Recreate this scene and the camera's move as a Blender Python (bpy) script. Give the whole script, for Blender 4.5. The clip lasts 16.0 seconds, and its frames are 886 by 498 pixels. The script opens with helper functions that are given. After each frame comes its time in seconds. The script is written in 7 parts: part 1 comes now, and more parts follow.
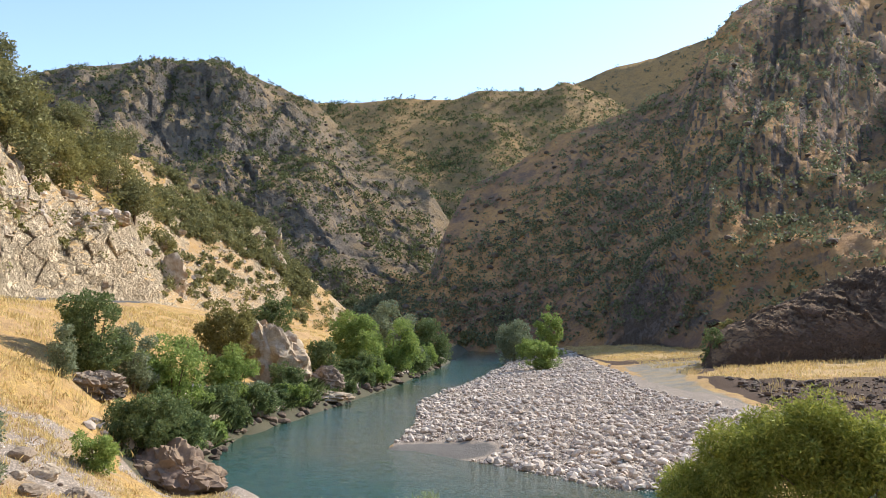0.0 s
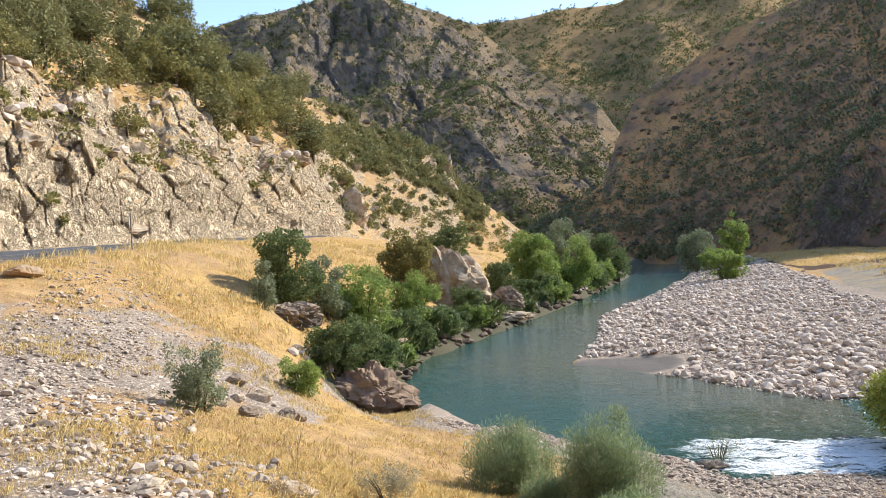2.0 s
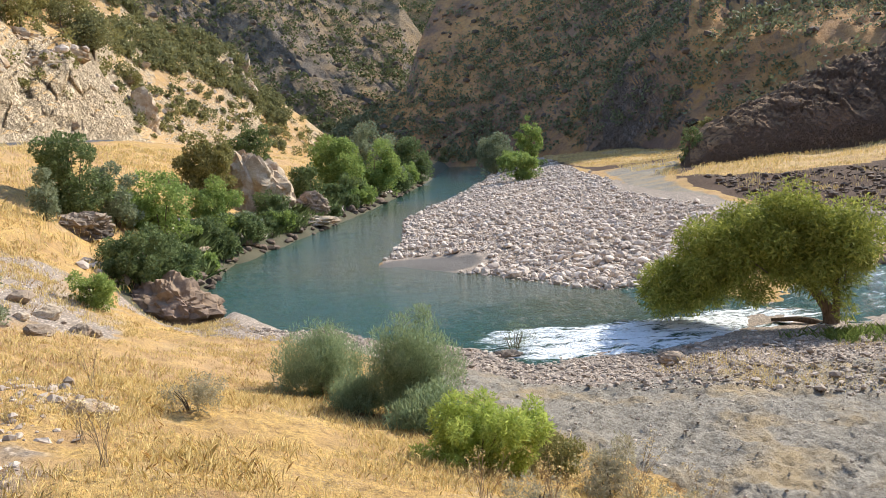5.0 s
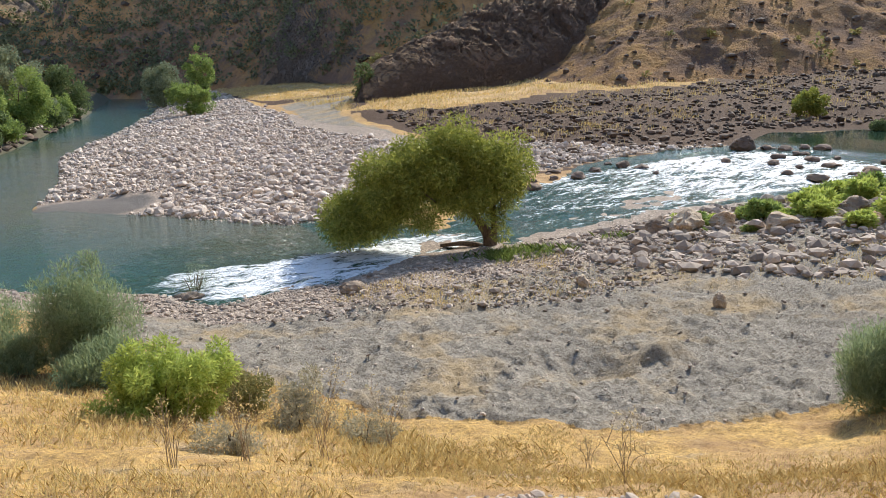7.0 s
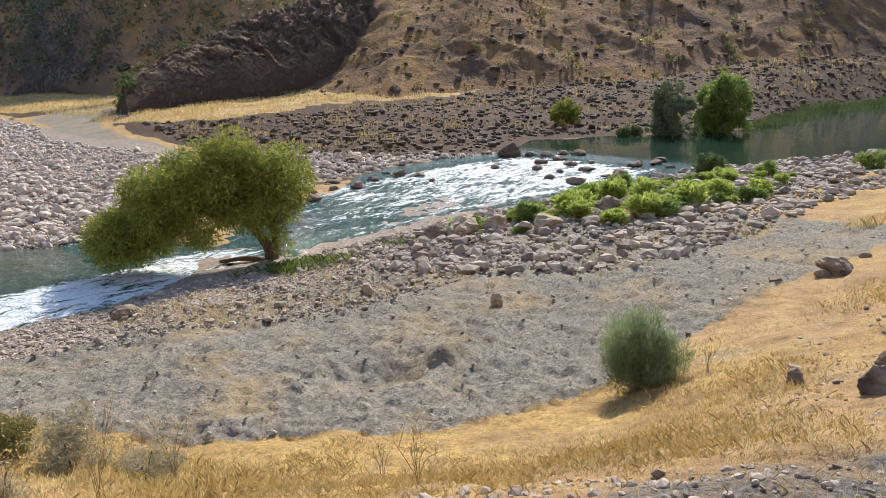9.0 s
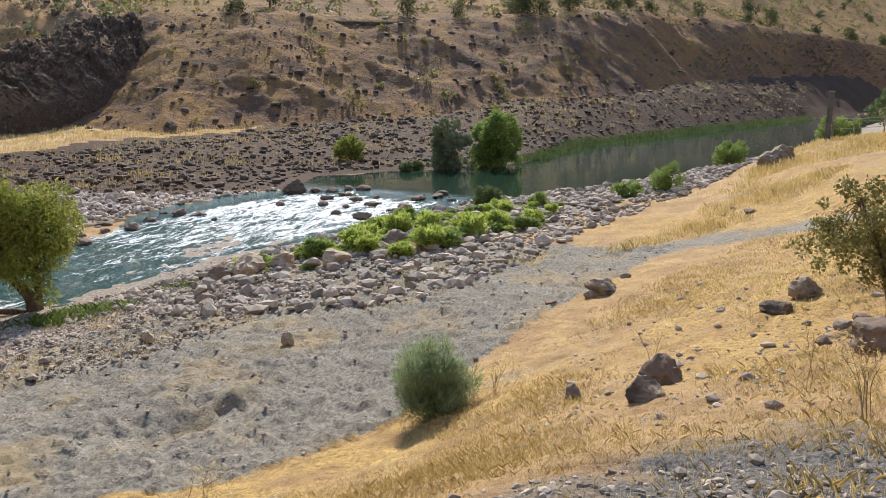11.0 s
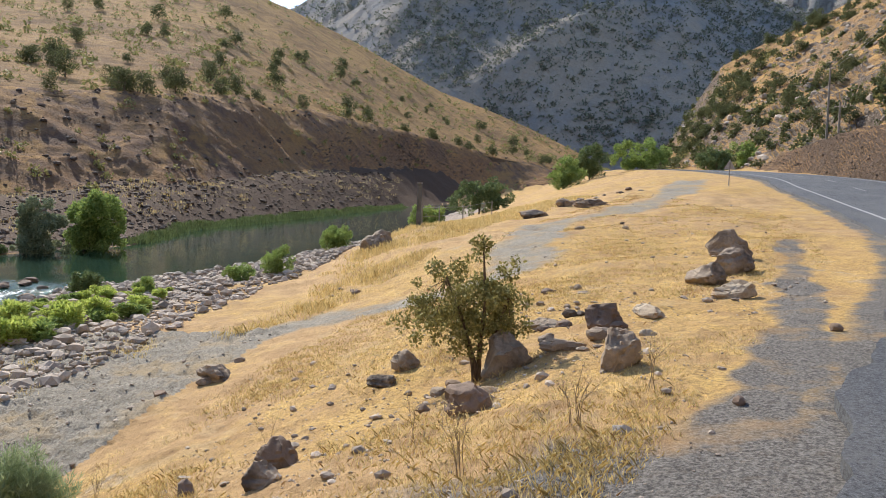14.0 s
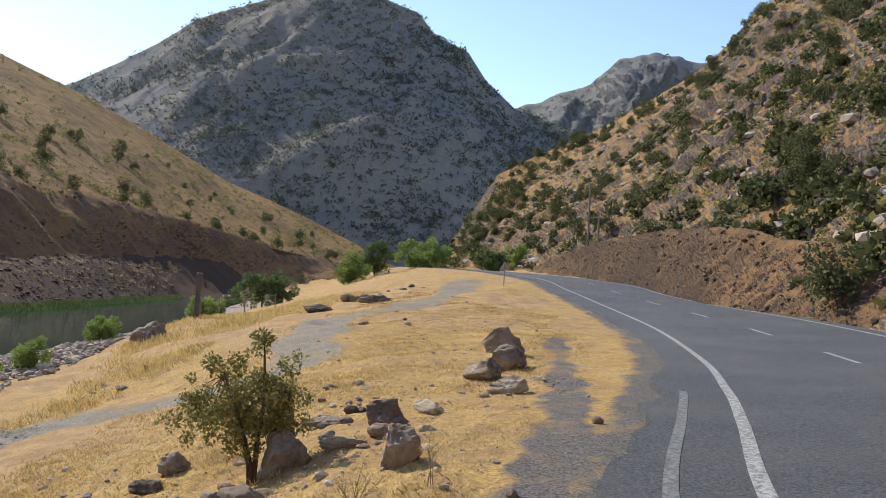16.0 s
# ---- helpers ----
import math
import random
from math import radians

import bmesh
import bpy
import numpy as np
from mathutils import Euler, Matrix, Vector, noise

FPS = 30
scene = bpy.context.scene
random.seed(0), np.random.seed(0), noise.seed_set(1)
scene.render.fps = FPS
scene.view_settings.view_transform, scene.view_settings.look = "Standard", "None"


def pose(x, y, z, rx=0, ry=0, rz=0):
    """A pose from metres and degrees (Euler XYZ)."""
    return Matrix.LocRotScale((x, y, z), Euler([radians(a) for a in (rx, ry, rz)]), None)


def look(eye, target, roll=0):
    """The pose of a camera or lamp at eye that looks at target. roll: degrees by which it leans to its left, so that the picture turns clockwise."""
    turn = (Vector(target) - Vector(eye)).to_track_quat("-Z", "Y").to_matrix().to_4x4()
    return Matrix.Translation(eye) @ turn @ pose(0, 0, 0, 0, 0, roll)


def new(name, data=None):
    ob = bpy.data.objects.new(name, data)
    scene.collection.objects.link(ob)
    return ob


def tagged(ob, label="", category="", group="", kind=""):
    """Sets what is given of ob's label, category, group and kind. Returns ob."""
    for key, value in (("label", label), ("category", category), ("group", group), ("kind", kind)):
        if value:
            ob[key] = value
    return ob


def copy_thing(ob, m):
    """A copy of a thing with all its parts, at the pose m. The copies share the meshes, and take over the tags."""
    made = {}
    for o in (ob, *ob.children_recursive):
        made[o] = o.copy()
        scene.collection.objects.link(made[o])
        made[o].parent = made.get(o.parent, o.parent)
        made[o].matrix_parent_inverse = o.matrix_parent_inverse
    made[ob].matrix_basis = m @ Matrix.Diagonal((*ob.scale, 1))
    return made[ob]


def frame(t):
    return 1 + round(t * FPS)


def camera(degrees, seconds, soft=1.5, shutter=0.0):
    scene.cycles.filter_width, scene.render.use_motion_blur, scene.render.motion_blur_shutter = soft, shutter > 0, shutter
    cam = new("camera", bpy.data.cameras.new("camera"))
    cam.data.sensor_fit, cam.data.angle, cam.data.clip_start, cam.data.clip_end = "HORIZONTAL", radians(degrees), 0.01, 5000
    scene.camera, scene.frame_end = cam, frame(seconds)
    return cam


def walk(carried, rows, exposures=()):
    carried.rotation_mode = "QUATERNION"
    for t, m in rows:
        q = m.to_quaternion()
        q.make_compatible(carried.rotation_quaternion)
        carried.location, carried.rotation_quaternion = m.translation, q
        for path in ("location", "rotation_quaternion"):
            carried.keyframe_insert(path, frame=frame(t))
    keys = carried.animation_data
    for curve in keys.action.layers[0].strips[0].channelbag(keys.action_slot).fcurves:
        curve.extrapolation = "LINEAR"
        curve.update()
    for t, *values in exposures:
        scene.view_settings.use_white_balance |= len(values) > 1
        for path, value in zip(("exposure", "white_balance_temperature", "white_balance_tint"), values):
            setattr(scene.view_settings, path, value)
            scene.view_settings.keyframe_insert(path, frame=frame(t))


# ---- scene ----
cam = camera(57.8, 16.0, soft=0.6)
# seconds, and the turn of the phone in degrees; it is panned on the spot, at arm's length
ROWS = [
    (0.0, 95.19, -0.30, -0.03),
    (0.5, 92.84, -0.50, -0.22),
    (1.0, 90.64, -0.49, 0.08),
    (1.5, 89.63, 1.27, 4.07),
    (2.0, 89.82, 3.34, 12.38),
    (2.5, 89.91, 4.34, 15.84),
    (3.0, 89.93, 4.86, 18.20),
    (3.5, 89.41, 4.78, 17.64),
    (4.0, 88.25, 4.36, 11.76),
    (4.5, 85.29, 3.73, 4.61),
    (5.0, 82.14, 3.57, -1.49),
    (5.2, 81.22, 3.56, -4.12),
    (7.3, 75.97, 1.45, -27.09),
    (7.5, 75.90, 1.18, -29.14),
    (8.0, 76.15, 0.87, -33.33),
    (8.2, 76.36, 0.76, -34.73),
    (10.3, 77.46, 2.01, -47.51),
    (10.5, 77.86, 1.68, -49.00),
    (11.0, 78.99, 0.69, -54.89),
    (11.5, 79.96, 0.56, -60.16),
    (12.0, 81.17, 0.67, -65.40),
    (12.5, 82.26, 0.29, -70.13),
    (13.0, 83.03, -0.47, -74.36),
    (13.5, 84.01, -1.10, -78.86),
    (14.0, 85.14, -1.60, -81.93),
    (14.5, 86.99, -2.22, -87.06),
    (15.0, 88.90, -2.76, -91.61),
    (15.5, 90.02, -3.06, -95.38),
    (16.0, 92.56, -3.44, -97.15),
]
ARM = 0.03
walk(cam, [(t, pose(-ARM * math.sin(radians(rz)), ARM * math.cos(radians(rz)), 6.0, rx, ry, rz)) for t, rx, ry, rz in ROWS],
     exposures=[(0.0, 1.05), (3.5, 1.17), (5.0, 1.15), (8.0, 0.95), (12.5, 0.93), (14.0, 1.02), (15.0, 0.96), (16.0, 0.65)])

# ---- sky and sun ----
SUN_BEARING, SUN_RISE = -52.0, 36.0
world = bpy.data.worlds.new("sky")
scene.world = world
world.use_nodes = True
_sky = world.node_tree.nodes.new("ShaderNodeTexSky")
_sky.sky_type, _sky.sun_disc = "NISHITA", False
_sky.sun_elevation, _sky.sun_rotation = radians(SUN_RISE), radians(-SUN_BEARING)
_sky.altitude, _sky.air_density, _sky.dust_density, _sky.ozone_density = 900, 1.0, 0.35, 0.6
world.node_tree.links.new(_sky.outputs[0], world.node_tree.nodes["Background"].inputs[0])
world.node_tree.nodes["Background"].inputs[1].default_value = 0.15
_sun = bpy.data.lights.new("sun", "SUN")
_sun.energy, _sun.angle, _sun.color = 3.3, radians(0.5), (1.0, 0.93, 0.82)
new("sun", _sun).matrix_world = look((0, 0, 200), Vector((0, 0, 200)) - Vector((-math.sin(radians(SUN_BEARING)) * math.cos(radians(SUN_RISE)), math.cos(radians(SUN_BEARING)) * math.cos(radians(SUN_RISE)), math.sin(radians(SUN_RISE)))))

# ---- materials ----
class Nodes:
    """A node material, written as nested calls."""

    def __init__(self, name):
        self.mat = bpy.data.materials.new(name)
        self.mat.use_nodes = True
        self.tree = self.mat.node_tree
        self.bsdf = self.tree.nodes["Principled BSDF"]

    def node(self, kind, **sets):
        n = self.tree.nodes.new(kind)
        for k, v in sets.items():
            n.inputs[k.replace("_", " ")].default_value = v
        return n

    def link(self, a, b):
        self.tree.links.new(a, b)
        return self

    def place(self, scale=1.0, object_space=False):
        t = self.node("ShaderNodeTexCoord")
        m = self.node("ShaderNodeMapping")
        m.inputs["Scale"].default_value = (scale, scale, scale) if isinstance(scale, (int, float)) else scale
        self.link(t.outputs["Object"] if object_space else self.node("ShaderNodeNewGeometry").outputs["Position"], m.inputs[0])
        return m.outputs[0]

    def noise(self, scale, detail=5.0, rough=0.6, at=None, distort=0.0):
        n = self.node("ShaderNodeTexNoise", Scale=scale, Detail=detail, Roughness=rough, Distortion=distort)
        self.link(at or self.place(), n.inputs["Vector"])
        return n.outputs["Fac"]

    def cells(self, scale, at=None, feature="F1", out="Distance", random=1.0):
        n = self.node("ShaderNodeTexVoronoi", Scale=scale, Randomness=random)
        n.feature = feature
        self.link(at or self.place(), n.inputs["Vector"])
        return n.outputs[out]

    def ramp(self, fac, *stops):
        r = self.node("ShaderNodeValToRGB")
        e = r.color_ramp.elements
        while len(e) < len(stops):
            e.new(0.5)
        for el, (p, c) in zip(e, stops):
            el.position, el.color = p, ((c, c, c, 1) if isinstance(c, (int, float)) else (*c, 1))
        self.link(fac, r.inputs[0])
        return r.outputs[0]

    def mix(self, fac, a, b, how="MIX"):
        m = self.node("ShaderNodeMix")
        m.data_type, m.blend_type = "RGBA", how
        for k, v in ((0, fac), (6, a), (7, b)):
            sock = m.inputs[k]
            if isinstance(v, (int, float)):
                sock.default_value = v if k == 0 else (v, v, v, 1)
            elif isinstance(v, tuple):
                sock.default_value = (*v, 1)
            else:
                self.link(v, sock)
        return m.outputs[2]

    def math(self, op, a, b=0.0, clamp=False):
        m = self.node("ShaderNodeMath")
        m.operation, m.use_clamp = op, clamp
        for sock, v in zip(m.inputs, (a, b)):
            if isinstance(v, (int, float)):
                sock.default_value = v
            else:
                self.link(v, sock)
        return m.outputs[0]

    def attr(self, name):
        a = self.node("ShaderNodeAttribute")
        a.attribute_name = name
        return a.outputs["Fac"]

    def bump(self, height, strength=0.4, distance=0.05, below=None):
        b = self.node("ShaderNodeBump", Strength=strength, Distance=distance)
        self.link(height, b.inputs["Height"])
        if below:
            self.link(below, b.inputs["Normal"])
        return b.outputs[0]

    def random(self):
        return self.node("ShaderNodeObjectInfo").outputs["Random"]

    def island(self):
        return self.node("ShaderNodeNewGeometry").outputs["Random Per Island"]

    def done(self, colour, rough=0.9, normal=None, spec=0.3, metal=0.0):
        b = self.bsdf
        for key, v in (("Base Color", colour), ("Roughness", rough), ("Metallic", metal), ("Specular IOR Level", spec)):
            if isinstance(v, (int, float)):
                b.inputs[key].default_value = v
            elif isinstance(v, tuple):
                b.inputs[key].default_value = (*v, 1)
            else:
                self.link(v, b.inputs[key])
        if normal:
            self.link(normal, b.inputs["Normal"])
        return self.mat


def ground_material():
    n = Nodes("ground")
    big, mid, fine = n.noise(0.12, 4), n.noise(1.1, 6, 0.65), n.noise(14, 6, 0.7)
    grass = n.mix(n.ramp(mid, (0.3, 0.0), (0.7, 1.0)), (0.60, 0.36, 0.115), (0.87, 0.575, 0.195))
    grass = n.mix(n.ramp(fine, (0.35, 0.0), (0.75, 1.0)), n.mix(0.7, grass, (0.14, 0.09, 0.05)), grass)
    grit = n.cells(26, None, "F1", "Distance")
    grass = n.mix(n.math("MULTIPLY", n.ramp(grit, (0.16, 1.0), (0.26, 0.0)), n.ramp(n.noise(0.8, 4), (0.45, 0.0), (0.6, 0.8))), grass, (0.46, 0.38, 0.29))
    earth = n.mix(n.ramp(mid, (0.35, 0.0), (0.65, 1.0)), (0.37, 0.23, 0.11), (0.56, 0.365, 0.175))
    pebble = n.cells(16, feature="F1", out="Color")
    hue = n.node("ShaderNodeSeparateColor")
    n.link(pebble, hue.inputs[0])
    stony = n.mix(hue.outputs[0], (0.27, 0.21, 0.165), (0.74, 0.61, 0.48))
    stony = n.mix(n.ramp(n.cells(16), (0.25, 0.0), (0.6, 1.0)), stony, (0.27, 0.22, 0.175))
    sand = n.mix(n.ramp(mid, (0.3, 0.0), (0.7, 1.0)), (0.31, 0.28, 0.225), (0.47, 0.42, 0.34))
    sand = n.mix(n.ramp(fine, (0.4, 0.0), (0.7, 1.0)), n.mix(0.65, sand, (0.10, 0.085, 0.065)), sand)
    sand = n.mix(n.ramp(n.noise(0.45, 5, 0.65), (0.50, 0.0), (0.64, 0.7)), sand, (0.40, 0.29, 0.15))
    gravel = n.mix(n.ramp(n.noise(30, 4, 0.8), (0.40, 0.0), (0.62, 1.0)), (0.075, 0.068, 0.062), (0.27, 0.245, 0.215))
    mud = n.mix(mid, (0.07, 0.075, 0.05), (0.14, 0.12, 0.075))
    col = n.mix(n.ramp(n.math("ADD", n.math("MULTIPLY", big, 0.6), n.math("MULTIPLY", mid, 0.4)), (0.45, 0.0), (0.56, 1.0)), earth, grass)
    col = n.mix(n.ramp(n.noise(2.4, 7, 0.78), (0.53, 0.0), (0.63, 0.75)), col, n.mix(mid, (0.25, 0.15, 0.075), (0.42, 0.265, 0.125)))
    col = n.mix(n.ramp(n.noise(0.7, 6, 0.7, None, 0.8), (0.55, 0.0), (0.66, 0.6)), col, (0.47, 0.335, 0.18))
    # red is the far bank's brown earth, with shade darkened into its colour
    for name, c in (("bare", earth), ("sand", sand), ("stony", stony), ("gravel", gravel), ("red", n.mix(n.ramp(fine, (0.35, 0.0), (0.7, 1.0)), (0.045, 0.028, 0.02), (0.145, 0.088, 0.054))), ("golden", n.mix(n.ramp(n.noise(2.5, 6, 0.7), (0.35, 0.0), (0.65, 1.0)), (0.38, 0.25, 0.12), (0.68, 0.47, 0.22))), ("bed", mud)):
        w = n.math("ADD", n.attr(name), n.math("MULTIPLY", n.math("SUBTRACT", mid, 0.5), 0.9))
        w = n.math("MULTIPLY", n.ramp(w, (0.38, 0.0), (0.62, 1.0)), n.ramp(n.attr(name), (0.02, 0.0), (0.12, 1.0)))
        col = n.mix(w, col, c)
    speck = n.noise(42, 5, 0.8)
    col = n.mix(n.ramp(speck, (0.36, 0.75), (0.48, 0.0)), col, n.mix(0.62, col, (0.06, 0.042, 0.028)))
    col = n.mix(n.ramp(n.noise(7.0, 7, 0.8), (0.36, 0.7), (0.47, 0.0)), col, n.mix(0.5, col, (0.10, 0.065, 0.035)))
    nor = n.bump(speck, 0.6, 0.02, n.bump(fine, 0.7, 0.06, n.bump(mid, 0.6, 0.15)))
    return n.done(col, 0.95, nor, 0.15)


def hill_material(name, dry, soil, rock, scrub, dryness=0.5, rockiness=0.5, greenness=0.3, size=1.0, grime=0.45, relief=1.0, strata=3.0):
    """Dry grass, bare soil, rock on the steep parts, and low scrub."""
    n = Nodes(name)
    s = 1.0 / size
    big, mid, fine = n.noise(0.020 * s, 6, 0.6), n.noise(0.16 * s, 7, 0.68), n.noise(1.2 * s, 6, 0.72)
    col = n.mix(n.ramp(n.math("ADD", n.math("MULTIPLY", big, 0.5), n.math("MULTIPLY", mid, 0.5)), (0.5 - 0.16 * dryness - 0.05, 0.0), (0.62 - 0.16 * dryness, 1.0)), soil, dry)
    col = n.mix(n.math("MULTIPLY", n.attr("grassy"), n.ramp(mid, (0.43, 0.0), (0.58, 1.0))), col, (0.46, 0.265, 0.095))
    slope = n.node("ShaderNodeSeparateXYZ")
    n.link(n.node("ShaderNodeNewGeometry").outputs["True Normal"], slope.inputs[0])
    steep = n.math("ADD", n.math("SUBTRACT", 1.0, slope.outputs[2]), n.math("MULTIPLY", n.math("SUBTRACT", mid, 0.5), 0.8))
    layers = n.noise(0.5 * s, 5, 0.7, n.place((1, 1, strata)))
    stone = n.mix(n.ramp(layers, (0.35, 0.0), (0.65, 1.0)), n.mix(0.35, rock, (0.10, 0.075, 0.055)), rock)
    steep = n.math("ADD", steep, n.math("MULTIPLY", n.attr("cliff"), n.ramp(n.noise(0.22 * s, 4, 0.6), (0.4, -0.0), (0.6, 0.42))))
    col = n.mix(n.ramp(steep, (0.62 - 0.45 * rockiness, 0.0), (0.80 - 0.45 * rockiness, 1.0)), col, stone)
    col = n.mix(n.ramp(n.math("ADD", n.math("MULTIPLY", mid, 0.5), n.math("MULTIPLY", fine, 0.5)), (0.66 - 0.2 * greenness, 0.0), (0.72 - 0.2 * greenness, 1.0)), col, scrub)
    line1 = n.math("ABSOLUTE", n.math("SUBTRACT", n.noise(0.30 * s, 5, 0.6, n.place((1.0, 1.0, 1.5)), 0.8), 0.5))
    line2 = n.math("ABSOLUTE", n.math("SUBTRACT", n.noise(0.9 * s, 5, 0.65, n.place((1.3, 0.8, 0.7)), 1.2), 0.5))
    gap = n.math("MULTIPLY", n.ramp(line1, (0.0, 0.15), (0.05, 1.0)), n.ramp(line2, (0.0, 0.35), (0.06, 1.0)))
    bare_rock = n.ramp(steep, (0.62 - 0.45 * rockiness, 0.0), (0.80 - 0.45 * rockiness, 1.0))
    col = n.mix(n.math("MULTIPLY", bare_rock, n.math("SUBTRACT", 1.0, gap)), col, n.mix(grime, col, (0.14, 0.09, 0.05)))
    col = n.mix(n.ramp(fine, (0.3, 0.0), (0.7, 1.0)), n.mix(grime, col, (0.03, 0.025, 0.02)), col)
    crag = n.node("ShaderNodeBump", Distance=0.9 * size)
    n.link(gap, crag.inputs["Height"]).link(bare_rock, crag.inputs["Strength"])
    nor = n.bump(fine, 0.9, 0.5 * size * relief, n.bump(mid, 0.9, 2.5 * size * relief, crag.outputs[0]))
    return n.done(col, 0.95, nor, 0.1)


def rock_material(name, light, dark, stain, scale=1.0):
    n = Nodes(name)
    at = n.place(scale)
    mid, fine, crack = n.noise(1.7, 6, 0.65, at), n.noise(16, 6, 0.7, at), n.cells(2.2, at, "DISTANCE_TO_EDGE")
    col = n.mix(n.ramp(mid, (0.35, 0.0), (0.65, 1.0)), dark, light)
    col = n.mix(n.ramp(n.noise(0.9, 5, 0.7, at), (0.52, 0.0), (0.62, 1.0)), col, stain)
    col = n.mix(n.ramp(fine, (0.3, 0.0), (0.7, 1.0)), n.mix(0.4, col, (0.05, 0.045, 0.04)), col)
    nor = n.bump(fine, 0.6, 0.03, n.bump(mid, 0.7, 0.12, n.bump(n.ramp(crack, (0.0, 0.0), (0.06, 1.0)), 0.35, 0.05)))
    return n.done(col, 0.9, nor, 0.25)


def stone_material(name, light, dark, per_object=False):
    n = Nodes(name)
    tone = n.random() if per_object else n.island()
    col = n.mix(tone, dark, light)
    col = n.mix(n.ramp(n.noise(9, 5, 0.7), (0.35, 0.0), (0.7, 1.0)), n.mix(0.35, col, (0.09, 0.08, 0.07)), col)
    return n.done(col, 0.88, n.bump(n.noise(22, 5, 0.7), 0.4, 0.02), 0.25)


def leaf_material(name, light, dark, shine=0.45, thin=0.28):
    n = Nodes(name)
    col = n.mix(n.island(), dark, light)
    col = n.mix(n.ramp(n.noise(1.3, 3), (0.3, 0.0), (0.7, 1.0)), n.mix(0.45, col, dark), col)
    mat = n.done(col, max(shine, 0.6), None, 0.08)
    glow = n.node("ShaderNodeBsdfTranslucent")
    n.link(col, glow.inputs[0])
    both = n.node("ShaderNodeMixShader")
    both.inputs[0].default_value = thin
    n.link(n.bsdf.outputs[0], both.inputs[1]).link(glow.outputs[0], both.inputs[2]).link(both.outputs[0], n.tree.nodes["Material Output"].inputs[0])
    return mat


def bark_material(name, light, dark):
    n = Nodes(name)
    grain = n.noise(5, 6, 0.7, n.place((4, 4, 0.8), True))
    return n.done(n.mix(n.ramp(grain, (0.35, 0.0), (0.65, 1.0)), dark, light), 0.9, n.bump(grain, 0.8, 0.03), 0.2)


def water_material():
    """Clear green water; the broken surface of the rapids carries foam."""
    n = Nodes("water")
    at = n.place((1.0, 1.0, 1.0))
    foam = n.attr("foam")
    streak = n.noise(1.1, 7, 0.72, n.place((0.5, 1.9, 1.0)), 0.9)
    fleck = n.noise(4.2, 7, 0.8, n.place((0.7, 1.7, 1.0)), 0.5)
    white = n.ramp(n.math("ADD", n.math("ADD", n.math("MULTIPLY", streak, 0.54), n.math("MULTIPLY", fleck, 0.46)), n.math("MULTIPLY", n.math("SUBTRACT", foam, 0.5), 0.5)), (0.60, 0.0), (0.68, 1.0))
    white = n.math("MULTIPLY", white, n.ramp(foam, (0.03, 0.0), (0.25, 1.0)))
    deep = n.mix(n.noise(0.16, 4, 0.6, at), (0.016, 0.060, 0.048), (0.045, 0.098, 0.066))
    deep = n.mix(n.attr("still"), deep, (0.020, 0.045, 0.030))
    deep = n.mix(n.attr("shallow"), deep, (0.13, 0.12, 0.065))
    col = n.mix(white, deep, (0.78, 0.82, 0.84))
    ripple = n.math("ADD", n.noise(2.6, 4, 0.6, n.place((0.8, 1.6, 1.0)), 0.4), n.math("MULTIPLY", n.noise(9, 3, 0.6, n.place((0.8, 1.4, 1.0))), 0.35))
    force = n.math("ADD", n.math("MULTIPLY", foam, 0.9), n.mix(n.attr("still"), 0.34, 0.02))
    b = n.node("ShaderNodeBump", Distance=0.22)
    n.link(ripple, b.inputs["Height"]).link(force, b.inputs["Strength"])
    mat = n.done(col, n.mix(white, 0.06, 0.7), b.outputs[0], 0.5)
    n.bsdf.inputs["IOR"].default_value = 1.33
    return mat


def asphalt_material():
    n = Nodes("asphalt")
    grain, wear = n.noise(26, 5, 0.9), n.noise(0.35, 5, 0.6)
    col = n.mix(n.ramp(grain, (0.38, 0.0), (0.64, 1.0)), (0.010, 0.011, 0.014), (0.15, 0.154, 0.165))
    col = n.mix(n.ramp(n.cells(45), (0.12, 0.8), (0.22, 0.0)), col, (0.26, 0.255, 0.25))
    col = n.mix(n.math("MULTIPLY", n.ramp(wear, (0.4, 0.0), (0.7, 1.0)), n.ramp(n.noise(22, 4, 0.75), (0.4, 0.2), (0.6, 1.0))), col, (0.135, 0.13, 0.125))
    return n.done(col, 0.8, n.bump(grain, 0.9, 0.02), 0.35)


def paint_material(name, colour, worn):
    n = Nodes(name)
    col = n.mix(n.ramp(n.noise(16, 6, 0.8), (0.42, 0.0), (0.58, 1.0)), colour, worn)
    return n.done(col, 0.7, n.bump(n.noise(50, 3), 0.3, 0.01), 0.3)


